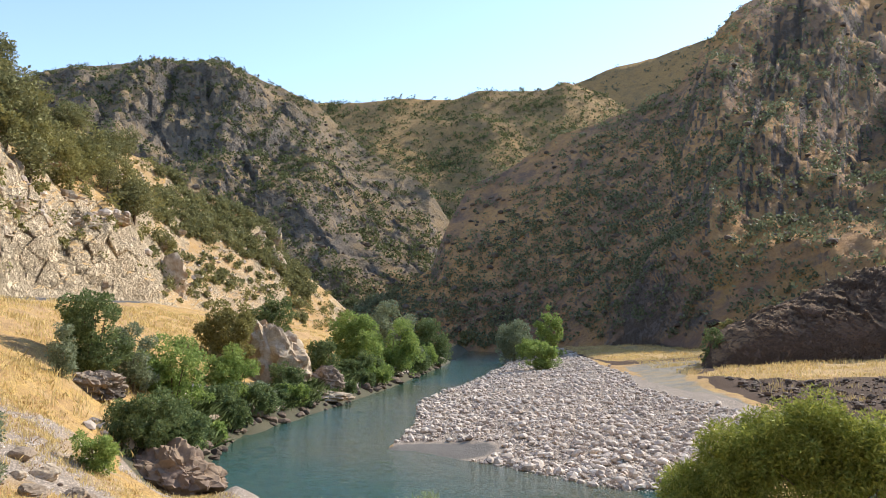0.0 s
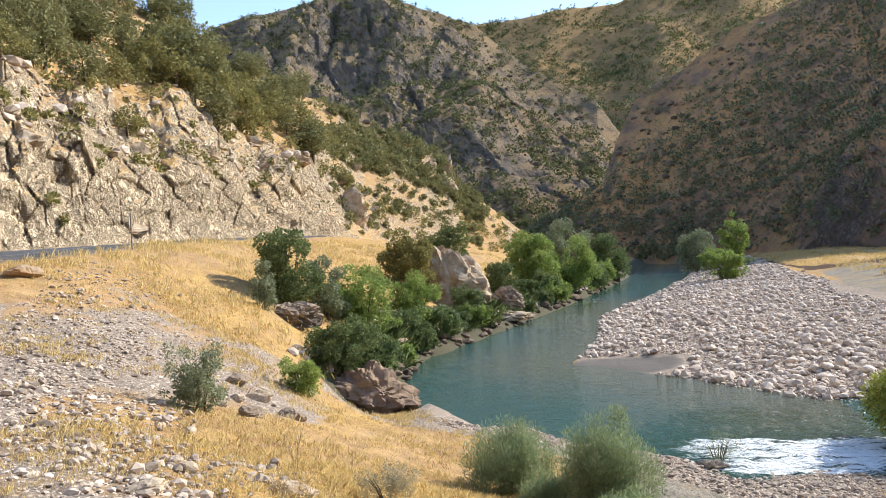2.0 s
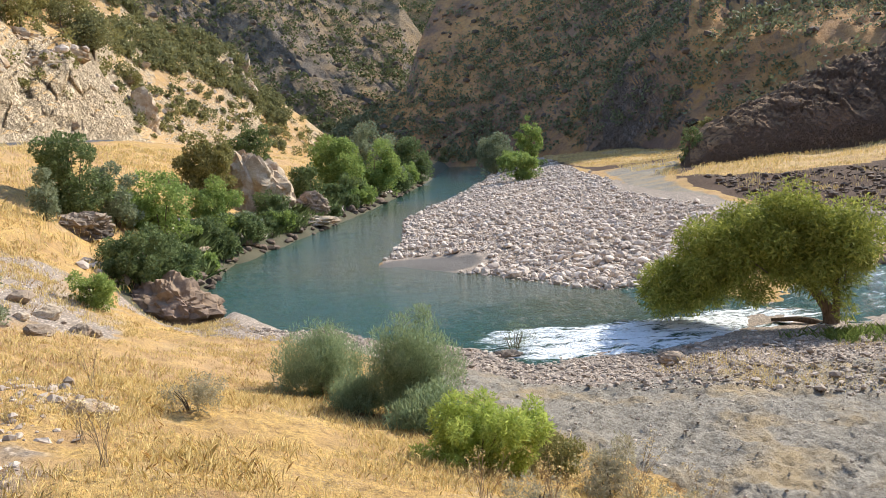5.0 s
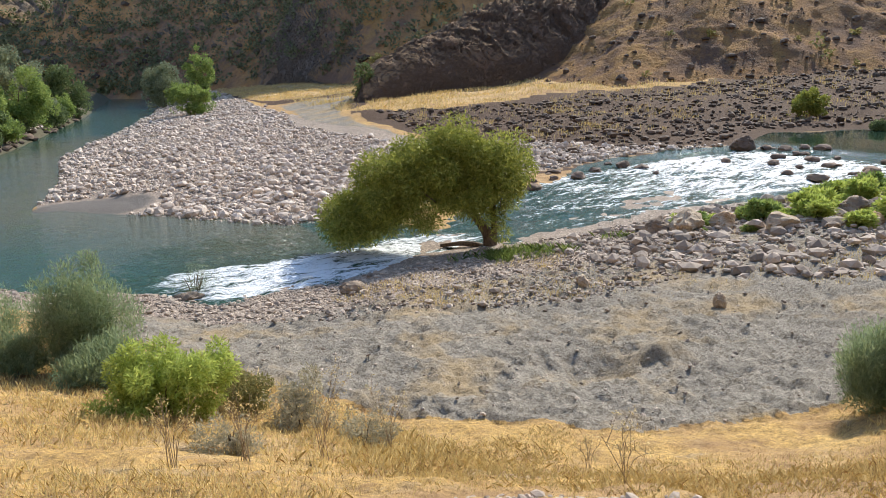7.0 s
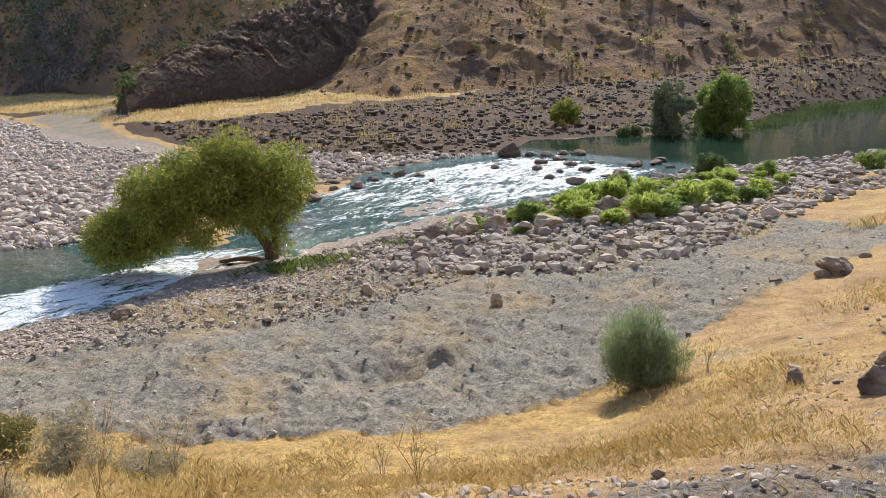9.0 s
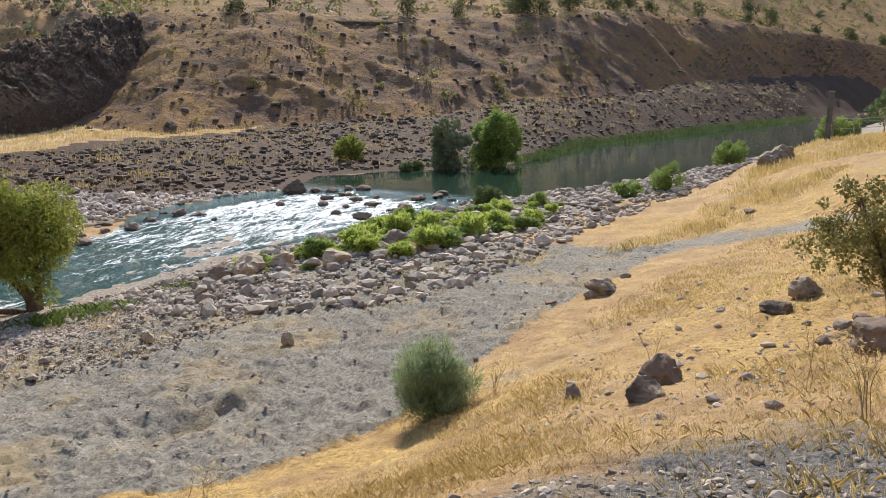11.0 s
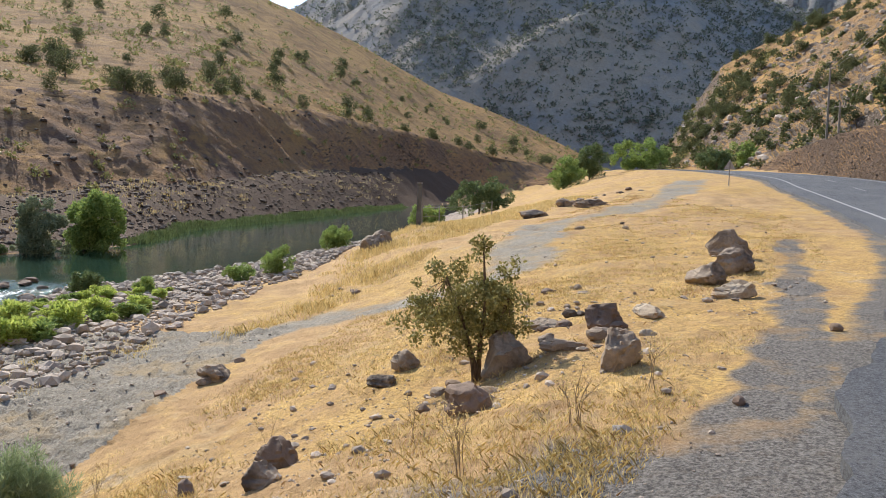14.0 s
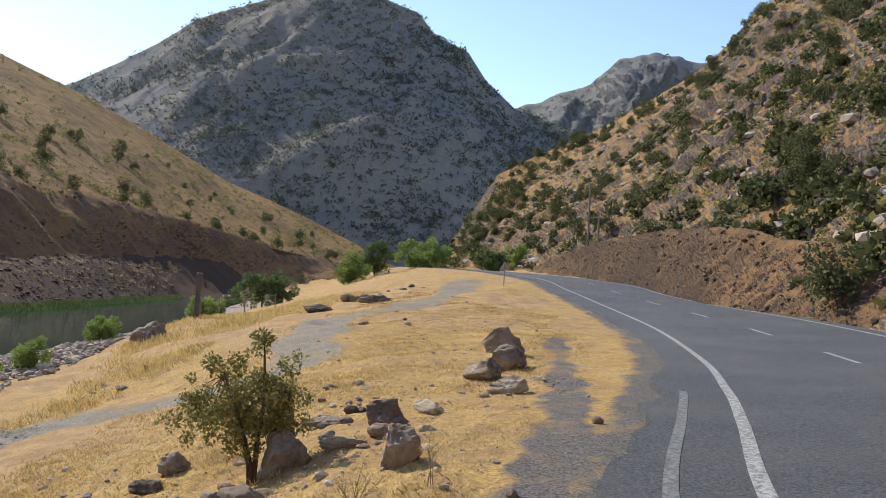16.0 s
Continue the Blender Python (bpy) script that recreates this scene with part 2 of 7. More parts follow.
M = {
    "ground": ground_material(),
    "water": water_material(),
    "asphalt": asphalt_material(),
    "line": paint_material("road_paint", (0.46, 0.45, 0.42), (0.15, 0.147, 0.14)),
    "old_line": paint_material("old_road_paint", (0.24, 0.235, 0.225), (0.10, 0.10, 0.097)),
    "hill_left": hill_material("hill_left", (0.54, 0.35, 0.15), (0.44, 0.295, 0.16), (0.80, 0.64, 0.44), (0.17, 0.15, 0.07), 0.5, 0.75, 0.12, 0.5, 0.2, 0.4, 0.8),
    "hill_right": hill_material("hill_right", (0.52, 0.31, 0.12), (0.29, 0.18, 0.10), (0.36, 0.29, 0.235), (0.10, 0.095, 0.045), 0.55, 0.72, 0.12, 0.6),
    "mountain": hill_material("mountain", (0.36, 0.245, 0.125), (0.235, 0.19, 0.145), (0.27, 0.245, 0.22), (0.08, 0.085, 0.06), 0.35, 0.65, 0.3, 1.0, 0.45),
    "mountain_back": hill_material("mountain_back", (0.44, 0.28, 0.125), (0.26, 0.185, 0.105), (0.26, 0.22, 0.18), (0.10, 0.105, 0.055), 0.55, 0.45, 0.3, 2.4),
    # distance haze is mixed into these cool greys, not rock and soil alone
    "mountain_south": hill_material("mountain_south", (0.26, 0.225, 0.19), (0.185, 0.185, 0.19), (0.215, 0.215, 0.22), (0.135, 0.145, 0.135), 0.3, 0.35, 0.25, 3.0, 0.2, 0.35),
    "mountain_east": hill_material("mountain_east", (0.56, 0.31, 0.13), (0.25, 0.16, 0.115), (0.27, 0.22, 0.19), (0.09, 0.09, 0.065), 0.3, 0.5, 0.25, 0.8, 0.35, 0.7),
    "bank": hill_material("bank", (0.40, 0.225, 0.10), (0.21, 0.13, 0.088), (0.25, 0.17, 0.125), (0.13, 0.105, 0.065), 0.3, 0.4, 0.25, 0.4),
    "cliff": hill_material("cliff", (0.36, 0.235, 0.13), (0.20, 0.13, 0.09), (0.25, 0.175, 0.13), (0.12, 0.095, 0.06), 0.3, 0.7, 0.15, 0.35, 0.3),
    "cutting": hill_material("cutting", (0.36, 0.21, 0.095), (0.19, 0.12, 0.082), (0.21, 0.15, 0.115), (0.10, 0.085, 0.05), 0.3, 0.35, 0.25, 0.3),
    "meadow": hill_material("meadow", (0.46, 0.27, 0.105), (0.25, 0.145, 0.072), (0.29, 0.205, 0.135), (0.15, 0.115, 0.06), 0.2, 0.3, 0.35, 0.6, 0.45),
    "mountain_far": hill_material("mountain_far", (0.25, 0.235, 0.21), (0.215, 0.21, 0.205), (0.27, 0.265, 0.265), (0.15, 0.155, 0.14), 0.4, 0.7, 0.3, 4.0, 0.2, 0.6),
    "bar_stone": stone_material("bar_stone", (0.90, 0.765, 0.63), (0.50, 0.405, 0.325)),
    # brown rubble, darkened further to carry the far bank's shade
    "bank_stone": stone_material("bank_stone", (0.22, 0.155, 0.11), (0.07, 0.048, 0.034)),
    "stone": stone_material("stone", (0.68, 0.555, 0.435), (0.27, 0.215, 0.165)),
    "stone_piece": stone_material("stone_piece", (0.90, 0.765, 0.63), (0.50, 0.405, 0.325), True),
    "rock": rock_material("rock", (0.46, 0.36, 0.26), (0.24, 0.18, 0.13), (0.12, 0.095, 0.075)),
    "rock_pale": rock_material("rock_pale", (0.70, 0.58, 0.43), (0.42, 0.31, 0.20), (0.42, 0.26, 0.13), 0.8),
    "rock_dark": rock_material("rock_dark", (0.32, 0.225, 0.165), (0.14, 0.10, 0.075), (0.33, 0.23, 0.15), 0.5),
    "willow_leaf": leaf_material("willow_leaf", (0.52, 0.52, 0.13), (0.19, 0.23, 0.045), thin=0.34),
    "leaf_bright": leaf_material("leaf_bright", (0.44, 0.52, 0.16), (0.17, 0.25, 0.07), thin=0.38),
    "leaf_tamarisk": leaf_material("leaf_tamarisk", (0.42, 0.50, 0.29), (0.20, 0.26, 0.13), thin=0.4),
    "leaf_green": leaf_material("leaf_green", (0.27, 0.33, 0.14), (0.10, 0.14, 0.055)),
    "leaf_olive": leaf_material("leaf_olive", (0.42, 0.38, 0.15), (0.18, 0.175, 0.065)),
    "leaf_grey": leaf_material("leaf_grey", (0.40, 0.44, 0.28), (0.18, 0.215, 0.125)),
    "leaf_oak": leaf_material("leaf_oak", (0.37, 0.35, 0.16), (0.15, 0.155, 0.07)),
    "leaf_holm": leaf_material("leaf_holm", (0.20, 0.21, 0.09), (0.07, 0.08, 0.035)),
    "leaf_scrub": leaf_material("leaf_scrub", (0.30, 0.31, 0.17), (0.12, 0.13, 0.07)),
    "leaf_fresh": leaf_material("leaf_fresh", (0.64, 0.70, 0.20), (0.30, 0.38, 0.08), thin=0.45),
    "stubble": leaf_material("stubble", (0.62, 0.42, 0.18), (0.36, 0.22, 0.09)),
    "leaf_weed": leaf_material("leaf_weed", (0.58, 0.53, 0.38), (0.30, 0.27, 0.17), thin=0.4),
    # far scrub, greyed and low in contrast to imitate haze
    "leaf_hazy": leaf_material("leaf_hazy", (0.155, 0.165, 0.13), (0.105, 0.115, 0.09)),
    "bark": bark_material("bark", (0.22, 0.16, 0.11), (0.07, 0.05, 0.035)),
    "dry_grass": leaf_material("dry_grass", (0.90, 0.74, 0.38), (0.64, 0.48, 0.205), 0.6),
    "dry_stem": bark_material("dry_stem", (0.40, 0.31, 0.20), (0.22, 0.16, 0.10)),
    "concrete": rock_material("concrete", (0.20, 0.20, 0.195), (0.13, 0.13, 0.125), (0.10, 0.10, 0.09), 2.0),
    "steel": paint_material("steel", (0.33, 0.34, 0.35), (0.20, 0.15, 0.11)),
    "wood": bark_material("wood", (0.36, 0.31, 0.25), (0.17, 0.14, 0.11)),
    "sign_face": paint_material("sign_face", (0.42, 0.41, 0.40), (0.30, 0.28, 0.27)),
}


# ---- mesh helpers ----
def hash01(ix, iy, iz=0):
    h = (ix.astype(np.int64) * 374761393 + iy.astype(np.int64) * 668265263 + np.asarray(iz).astype(np.int64) * 2147483647) & 0xFFFFFFFF
    h = ((h ^ (h >> 13)) * 1274126177) & 0xFFFFFFFF
    h = ((h ^ (h >> 16)) * 2246822519) & 0xFFFFFFFF
    return ((h ^ (h >> 15)) & 0xFFFFFF) / float(0xFFFFFF)


def vnoise(x, y, seed=0):
    """Smooth value noise, 0 to 1."""
    ix, iy = np.floor(x), np.floor(y)
    fx, fy = x - ix, y - iy
    fx, fy = fx ** 3 * (fx * (fx * 6 - 15) + 10), fy ** 3 * (fy * (fy * 6 - 15) + 10)
    g = lambda a, b: hash01(ix + a, iy + b, np.full_like(ix, seed))
    return (g(0, 0) * (1 - fx) + g(1, 0) * fx) * (1 - fy) + (g(0, 1) * (1 - fx) + g(1, 1) * fx) * fy


def fbm(x, y, octaves=5, seed=0, gain=0.5, ridged=False):
    s, a, tot = 0.0, 1.0, 0.0
    for i in range(octaves):
        c, d = math.cos(i * 1.1), math.sin(i * 1.1)
        v = vnoise((x * c - y * d) * 2 ** i + 17.3 * i, (x * d + y * c) * 2 ** i + 5.1 * i, seed + i) * 2 - 1
        s = s + a * ((1 - 2 * np.abs(v)) if ridged else v)
        tot += a
        a *= gain
    return s / tot


def cracks(x, y, seed=0):
    """Broken rock: for each point a height of its own block, and the distance to the next block."""
    ix, iy = np.floor(x), np.floor(y)
    f1, f2, own = np.full(x.shape, 9.0), np.full(x.shape, 9.0), np.zeros(x.shape)
    for a in (-1, 0, 1):
        for b in (-1, 0, 1):
            cx, cy = ix + a, iy + b
            s = np.full_like(ix, seed)
            d = np.hypot(cx + hash01(cx, cy, s) - x, cy + hash01(cx, cy, s + 1) - y)
            h = hash01(cx, cy, s + 2)
            near = d < f1
            f2 = np.where(near, f1, np.minimum(f2, d))
            own = np.where(near, h, own)
            f1 = np.where(near, d, f1)
    return own, f2 - f1


def link_mesh(name, verts, faces, material, smooth_faces=True, parent=None):
    me = bpy.data.meshes.new(name)
    verts = np.asarray(verts, np.float32)
    faces = np.asarray(faces, np.int32)
    k = faces.shape[1]
    me.vertices.add(len(verts))
    me.vertices.foreach_set("co", verts.ravel())
    me.loops.add(faces.size)
    me.loops.foreach_set("vertex_index", faces.ravel())
    me.polygons.add(len(faces))
    me.polygons.foreach_set("loop_start", np.arange(len(faces), dtype=np.int32) * k)
    me.polygons.foreach_set("loop_total", np.full(len(faces), k, np.int32))
    me.polygons.foreach_set("use_smooth", np.full(len(faces), smooth_faces))
    me.materials.append(material)
    me.update(calc_edges=True)
    me.validate()
    ob = new(name, me)
    if parent:
        ob.parent = parent
    return ob


def grid_faces(rows, cols, wrap=False):
    r, c = np.meshgrid(np.arange(rows - 1), np.arange(cols if wrap else cols - 1), indexing="ij")
    a, b = r * cols + c, r * cols + (c + 1) % cols
    return np.stack([a, b, b + cols, a + cols], -1).reshape(-1, 4)


def add_attr(ob, name, values):
    ob.data.attributes.new(name, "FLOAT", "POINT").data.foreach_set("value", np.asarray(values, np.float32))


def away(points, x, y):
    """Plan distance from a polyline."""
    best = np.full(np.shape(x), 1e9)
    for p, q in zip(points, points[1:]):
        px, py, dx, dy = p[0], p[1], q[0] - p[0], q[1] - p[1]
        t = np.clip(((x - px) * dx + (y - py) * dy) / max(dx * dx + dy * dy, 1e-9), 0, 1)
        best = np.minimum(best, np.hypot(x - px - t * dx, y - py - t * dy))
    return best


def inside(poly, x, y):
    res = np.zeros(np.shape(x), bool)
    for (ax, ay), (bx, by) in zip(poly, poly[1:] + poly[:1]):
        res ^= ((ay > y) != (by > y)) & (x < (bx - ax) * (y - ay) / (by - ay + 1e-12) + ax)
    return res

# ---- plan of the land: bearings in degrees (positive to the left of the first view), distances and heights in metres ----
EYE_Z = 6.0


def spot(bearing, distance, z=0.0):
    a = radians(bearing)
    return (-math.sin(a) * distance, math.cos(a) * distance, z)


def smooth(e0, e1, x):
    t = np.clip((np.asarray(x, float) - e0) / (e1 - e0), 0, 1)
    return t * t * (3 - 2 * t)


# shorelines and river bed (x, y, z)
LEFT_SHORE = [(-9.3, 28.6, 0), (-9.6, 33.0, 0), (-10.5, 43, 0), (-8.6, 52, 0), (-5.1, 72, 0), (-0.2, 108, 0), (5.7, 173, 0), (4, 230, 0)]
BAR_SHORE = [(17.3, 174.5, 0), (8.1, 108.5, 0), (1.5, 75, 0), (-1.8, 61.7, 0), (-1.6, 48, 0), (-2.5, 38.6, 0), (1.6, 34.9, 0), (6.4, 29.3, 0.02), (9.5, 28.9, 0.1), (14, 30.5, 0.3),
             (19.4, 32.9, 0.5), (24.8, 33.9, 0.65), (31.6, 33.0, 0.8)]
POOL_FAR = [(38, 36.8, 0.8), (46.6, 32.7, 0.8), (54.5, 30.1, 0.8), (70.1, 33.7, 0.8), (110, 31, 0.8), (155, 28.5, 0.8), (220, 18, 0.8)]
NEAR_SHORE = [(-8.0, 28.0, 0), (-4.7, 25.7, 0), (1.2, 22.2, 0), (4.4, 20.8, 0), (7.5, 21.5, 0), (11.1, 21.6, 0.1), (17.3, 22.0, 0.42), (26.5, 21.0, 0.74), (33.8, 21.1, 0.8),
              (42.2, 18.2, 0.8), (61.6, 15.4, 0.8), (89.6, 15.9, 0.8), (150, 17, 0.8)]
BED = [(-6.5, 33, -1), (-6, 45, -1.1), (-4.6, 58, -1), (-2.2, 72, -0.9), (3, 100, -0.8), (10.5, 165, -0.6), (-3, 30.5, -1), (3, 26, -0.9), (8, 25, -0.5), (13, 25.5, -0.1),
       (18, 27.5, 0.1), (28, 27.5, 0.3), (40, 26.5, -0.1), (60, 23, -0.2), (90, 22, -0.2), (150, 22.5, -0.2)]
# gravel bar, terrace and far bank
FAR_FLAT = [(5, 45, 0.55), (12, 42, 0.8), (20, 45, 1.0), (6, 70, 0.8), (16, 75, 1.0), (16, 105, 1.3), (24, 140, 1.6), (26, 175, 1.6), (28, 42, 1.5),
            (38, 42, 1.7), (50, 40, 1.9), (30, 75, 2.6), (36, 120, 2.5), (45, 90, 3.5), (30, 200, 3)]
# the near bank, from the shoulder of the road down to the beach: bearing, distance, height
NEAR_BANK = [(60, 3, 4.35), (25, 3, 4.3), (0, 3, 4.1), (-30, 3, 4.15), (-60, 3, 4.3), (-90, 3, 4.4), (-130, 2, 4.36), (90, 3, 4.4),
             (45, 10, 4.0), (45, 20, 4.6), (30, 10, 3.5), (25, 20, 2.6), (30, 27, 3.8), (24, 34, 3.4), (15, 10, 2.8), (15, 20, 1.3), (14, 27, 0.7), (10, 14, 1.6), (8, 23, 0.8), (17, 34, 1.0), (14, 46, 1.2),
             (18, 45, 2.6), (12, 60, 1.5), (16, 65, 4.6), (5, 90, 1.5), (10, 95, 4.8), (3, 130, 1.5), (0, 5.5, 3.3), (0, 10, 2.0), (0, 15, 1.2), (0, 19, 0.6),
             (-20, 5, 3.2), (-20, 10, 1.25), (-20, 15, 0.85), (-20, 19, 0.5), (-37, 5, 3.2), (-37, 9.6, 1.15), (-37, 15, 0.8), (-37, 21, 0.5), (-51, 5, 3.4), (-51, 10.3, 1.25), (-51, 18, 0.95), (-51, 26, 0.95),
             (-64, 5, 3.7), (-64, 9.1, 2.6), (-64, 15.2, 1.6), (-64, 24, 1.2), (-72, 24, 1.7), (-72, 34, 1.3), (-76, 9, 3.2), (-81, 13, 3.3), (-81, 24, 2.7), (-80, 44, 3.45), (-77, 46, 2.4), (-84.5, 10, 3.4), (-91, 10, 4.0), (-91, 25, 4.0), (-91, 49, 4.6),
             (-86, 70, 3.4), (-90, 110, 5.2)]
# road: centre line, with its height
ROAD = [spot(22, 100, 8.1), spot(30, 63, 7.5), spot(38, 47, 7.1), spot(48, 35, 6.5), (-27, 12, 5.9), (-21, 3.0, 5.3), (-12, -2.7, 4.8), (-4, -4.2, 4.52), (0.6, -5.2, 4.47), (4.5, -6.6, 4.47), (8.28, -8.35, 4.47), (12.0, -9.99, 4.47), (18.7, -12.6, 4.5), (30.0, -15.8, 4.8),
        (42.8, -17.9, 5.4), (53.9, -19.0, 6.15), (67, -20.2, 7.0), (92, -20.0, 7.9), (118, -17.5, 8.5), (165, -14, 9.0)]
FAR_TRACK = [(21, 62, 2.0), (36, 57, 2.5), (51, 53, 2.9), (62, 46, 3.3), (73, 39.5, 3.7), (100, 39, 4.8), (130, 38, 6.0), (165, 37, 7.4), (220, 31, 9.2)]
OUTER = [spot(b, d, z) for b, d, z in ((0, 260, 3), (60, 200, 30), (120, 150, 30), (180, 150, 30), (-130, 150, 30), (-95, 400, 10), (-60, 150, 12), (-30, 150, 8), (0, 3500, 8), (90, 3500, 8), (180, 3500, 8), (-90, 3500, 8))]


def along(points, step):
    """Points every so many metres along a polyline."""
    out = []
    for p, q in zip(points, points[1:]):
        p, q = np.array(p), np.array(q)
        n = max(1, int(np.linalg.norm(q - p) / max(step, 0.05 * np.hypot(*p[:2]))))
        out += [p + (q - p) * i / n for i in range(n)]
    return np.array(out + [np.array(points[-1])])


def curve_through(points, n):
    """A smooth line through the points (Catmull-Rom)."""
    P = np.array([points[0], *points, points[-1]], float)
    out = []
    for i in range(1, len(P) - 2):
        a, b, c, d = P[i - 1:i + 3]
        for t in np.arange(n) / n:
            out.append(0.5 * (2 * b + (c - a) * t + (2 * a - 5 * b + 4 * c - d) * t * t + (3 * b - a - 3 * c + d) * t ** 3))
    return np.array(out + [P[-1]])


ROAD_LINE = curve_through(ROAD, 36)
_t = np.gradient(ROAD_LINE[:, :2], axis=0)
_t /= np.linalg.norm(_t, axis=1)[:, None]
ROAD_SIDE = np.stack([_t[:, 1], -_t[:, 0]], 1)     # to the right of the way along it: away from the river
ROAD_HALF = 4.2


def road_offset(off, sink=0.0):
    p = ROAD_LINE.copy()
    p[:, 2] += 0.5 * smooth(-8, 6, p[:, 0]) * smooth(58, 30, p[:, 0]) * np.clip(off / 7.0 + 0.5, 0, 1.1) - sink     # banked towards the bend
    p[:, :2] += ROAD_SIDE * off
    return p


KNOTS = np.concatenate([along(LEFT_SHORE, 4), along(BAR_SHORE, 3), along(POOL_FAR, 4), along(NEAR_SHORE, 3), np.array(BED, float), np.array(FAR_FLAT, float), along(FAR_TRACK, 5),
                        np.array([spot(*r) for r in NEAR_BANK]), np.array(OUTER), road_offset(0, 0.12)[::9], road_offset(-4.9, 0.12)[::9], road_offset(4.6, 0.15)[::9], np.array([(0, 1.0, 4.4), (0, -1.0, 4.43)]), along(LEFT_SHORE, 4)[1:] + np.array((-1.1, 0.2, 0.75))])


def folded(x, y):
    """Plan position in which near and far ground weigh alike."""
    d = np.hypot(x, y)
    s = np.log1p(d / 2.0) / np.maximum(d, 1e-6)
    return np.stack([x * s, y * s], -1)


KNOT_AT = folded(KNOTS[:, 0], KNOTS[:, 1])
_G = np.linalg.norm(KNOT_AT[:, None] - KNOT_AT[None], axis=2)
_G = -_G + 0.0
KNOT_COUNT = len(KNOT_AT)
_M = np.zeros((KNOT_COUNT + 3, KNOT_COUNT + 3))
_M[:KNOT_COUNT, :KNOT_COUNT] = _G - 0.002 * np.eye(KNOT_COUNT)
_M[:KNOT_COUNT, KNOT_COUNT] = _M[KNOT_COUNT, :KNOT_COUNT] = 1
_M[:KNOT_COUNT, KNOT_COUNT + 1:] = KNOT_AT
_M[KNOT_COUNT + 1:, :KNOT_COUNT] = KNOT_AT.T
KNOT_WEIGHT = np.linalg.solve(_M, np.concatenate([KNOTS[:, 2], [0, 0, 0]]))


def land(x, y):
    """Height of the ground sheet, before its roughness."""
    x, y = np.atleast_1d(np.asarray(x, float)), np.atleast_1d(np.asarray(y, float))
    z = np.empty(len(x))
    for i in range(0, len(x), 20000):
        f = folded(x[i:i + 20000], y[i:i + 20000])
        r = np.linalg.norm(f[:, None] - KNOT_AT[None], axis=2)
        z[i:i + 20000] = -r @ KNOT_WEIGHT[:KNOT_COUNT] + KNOT_WEIGHT[KNOT_COUNT] + f @ KNOT_WEIGHT[KNOT_COUNT + 1:]
    return z


def water_level(x, y):
    return 0.8 * smooth(8, 31, x) * (1 - smooth(48, 62, y))


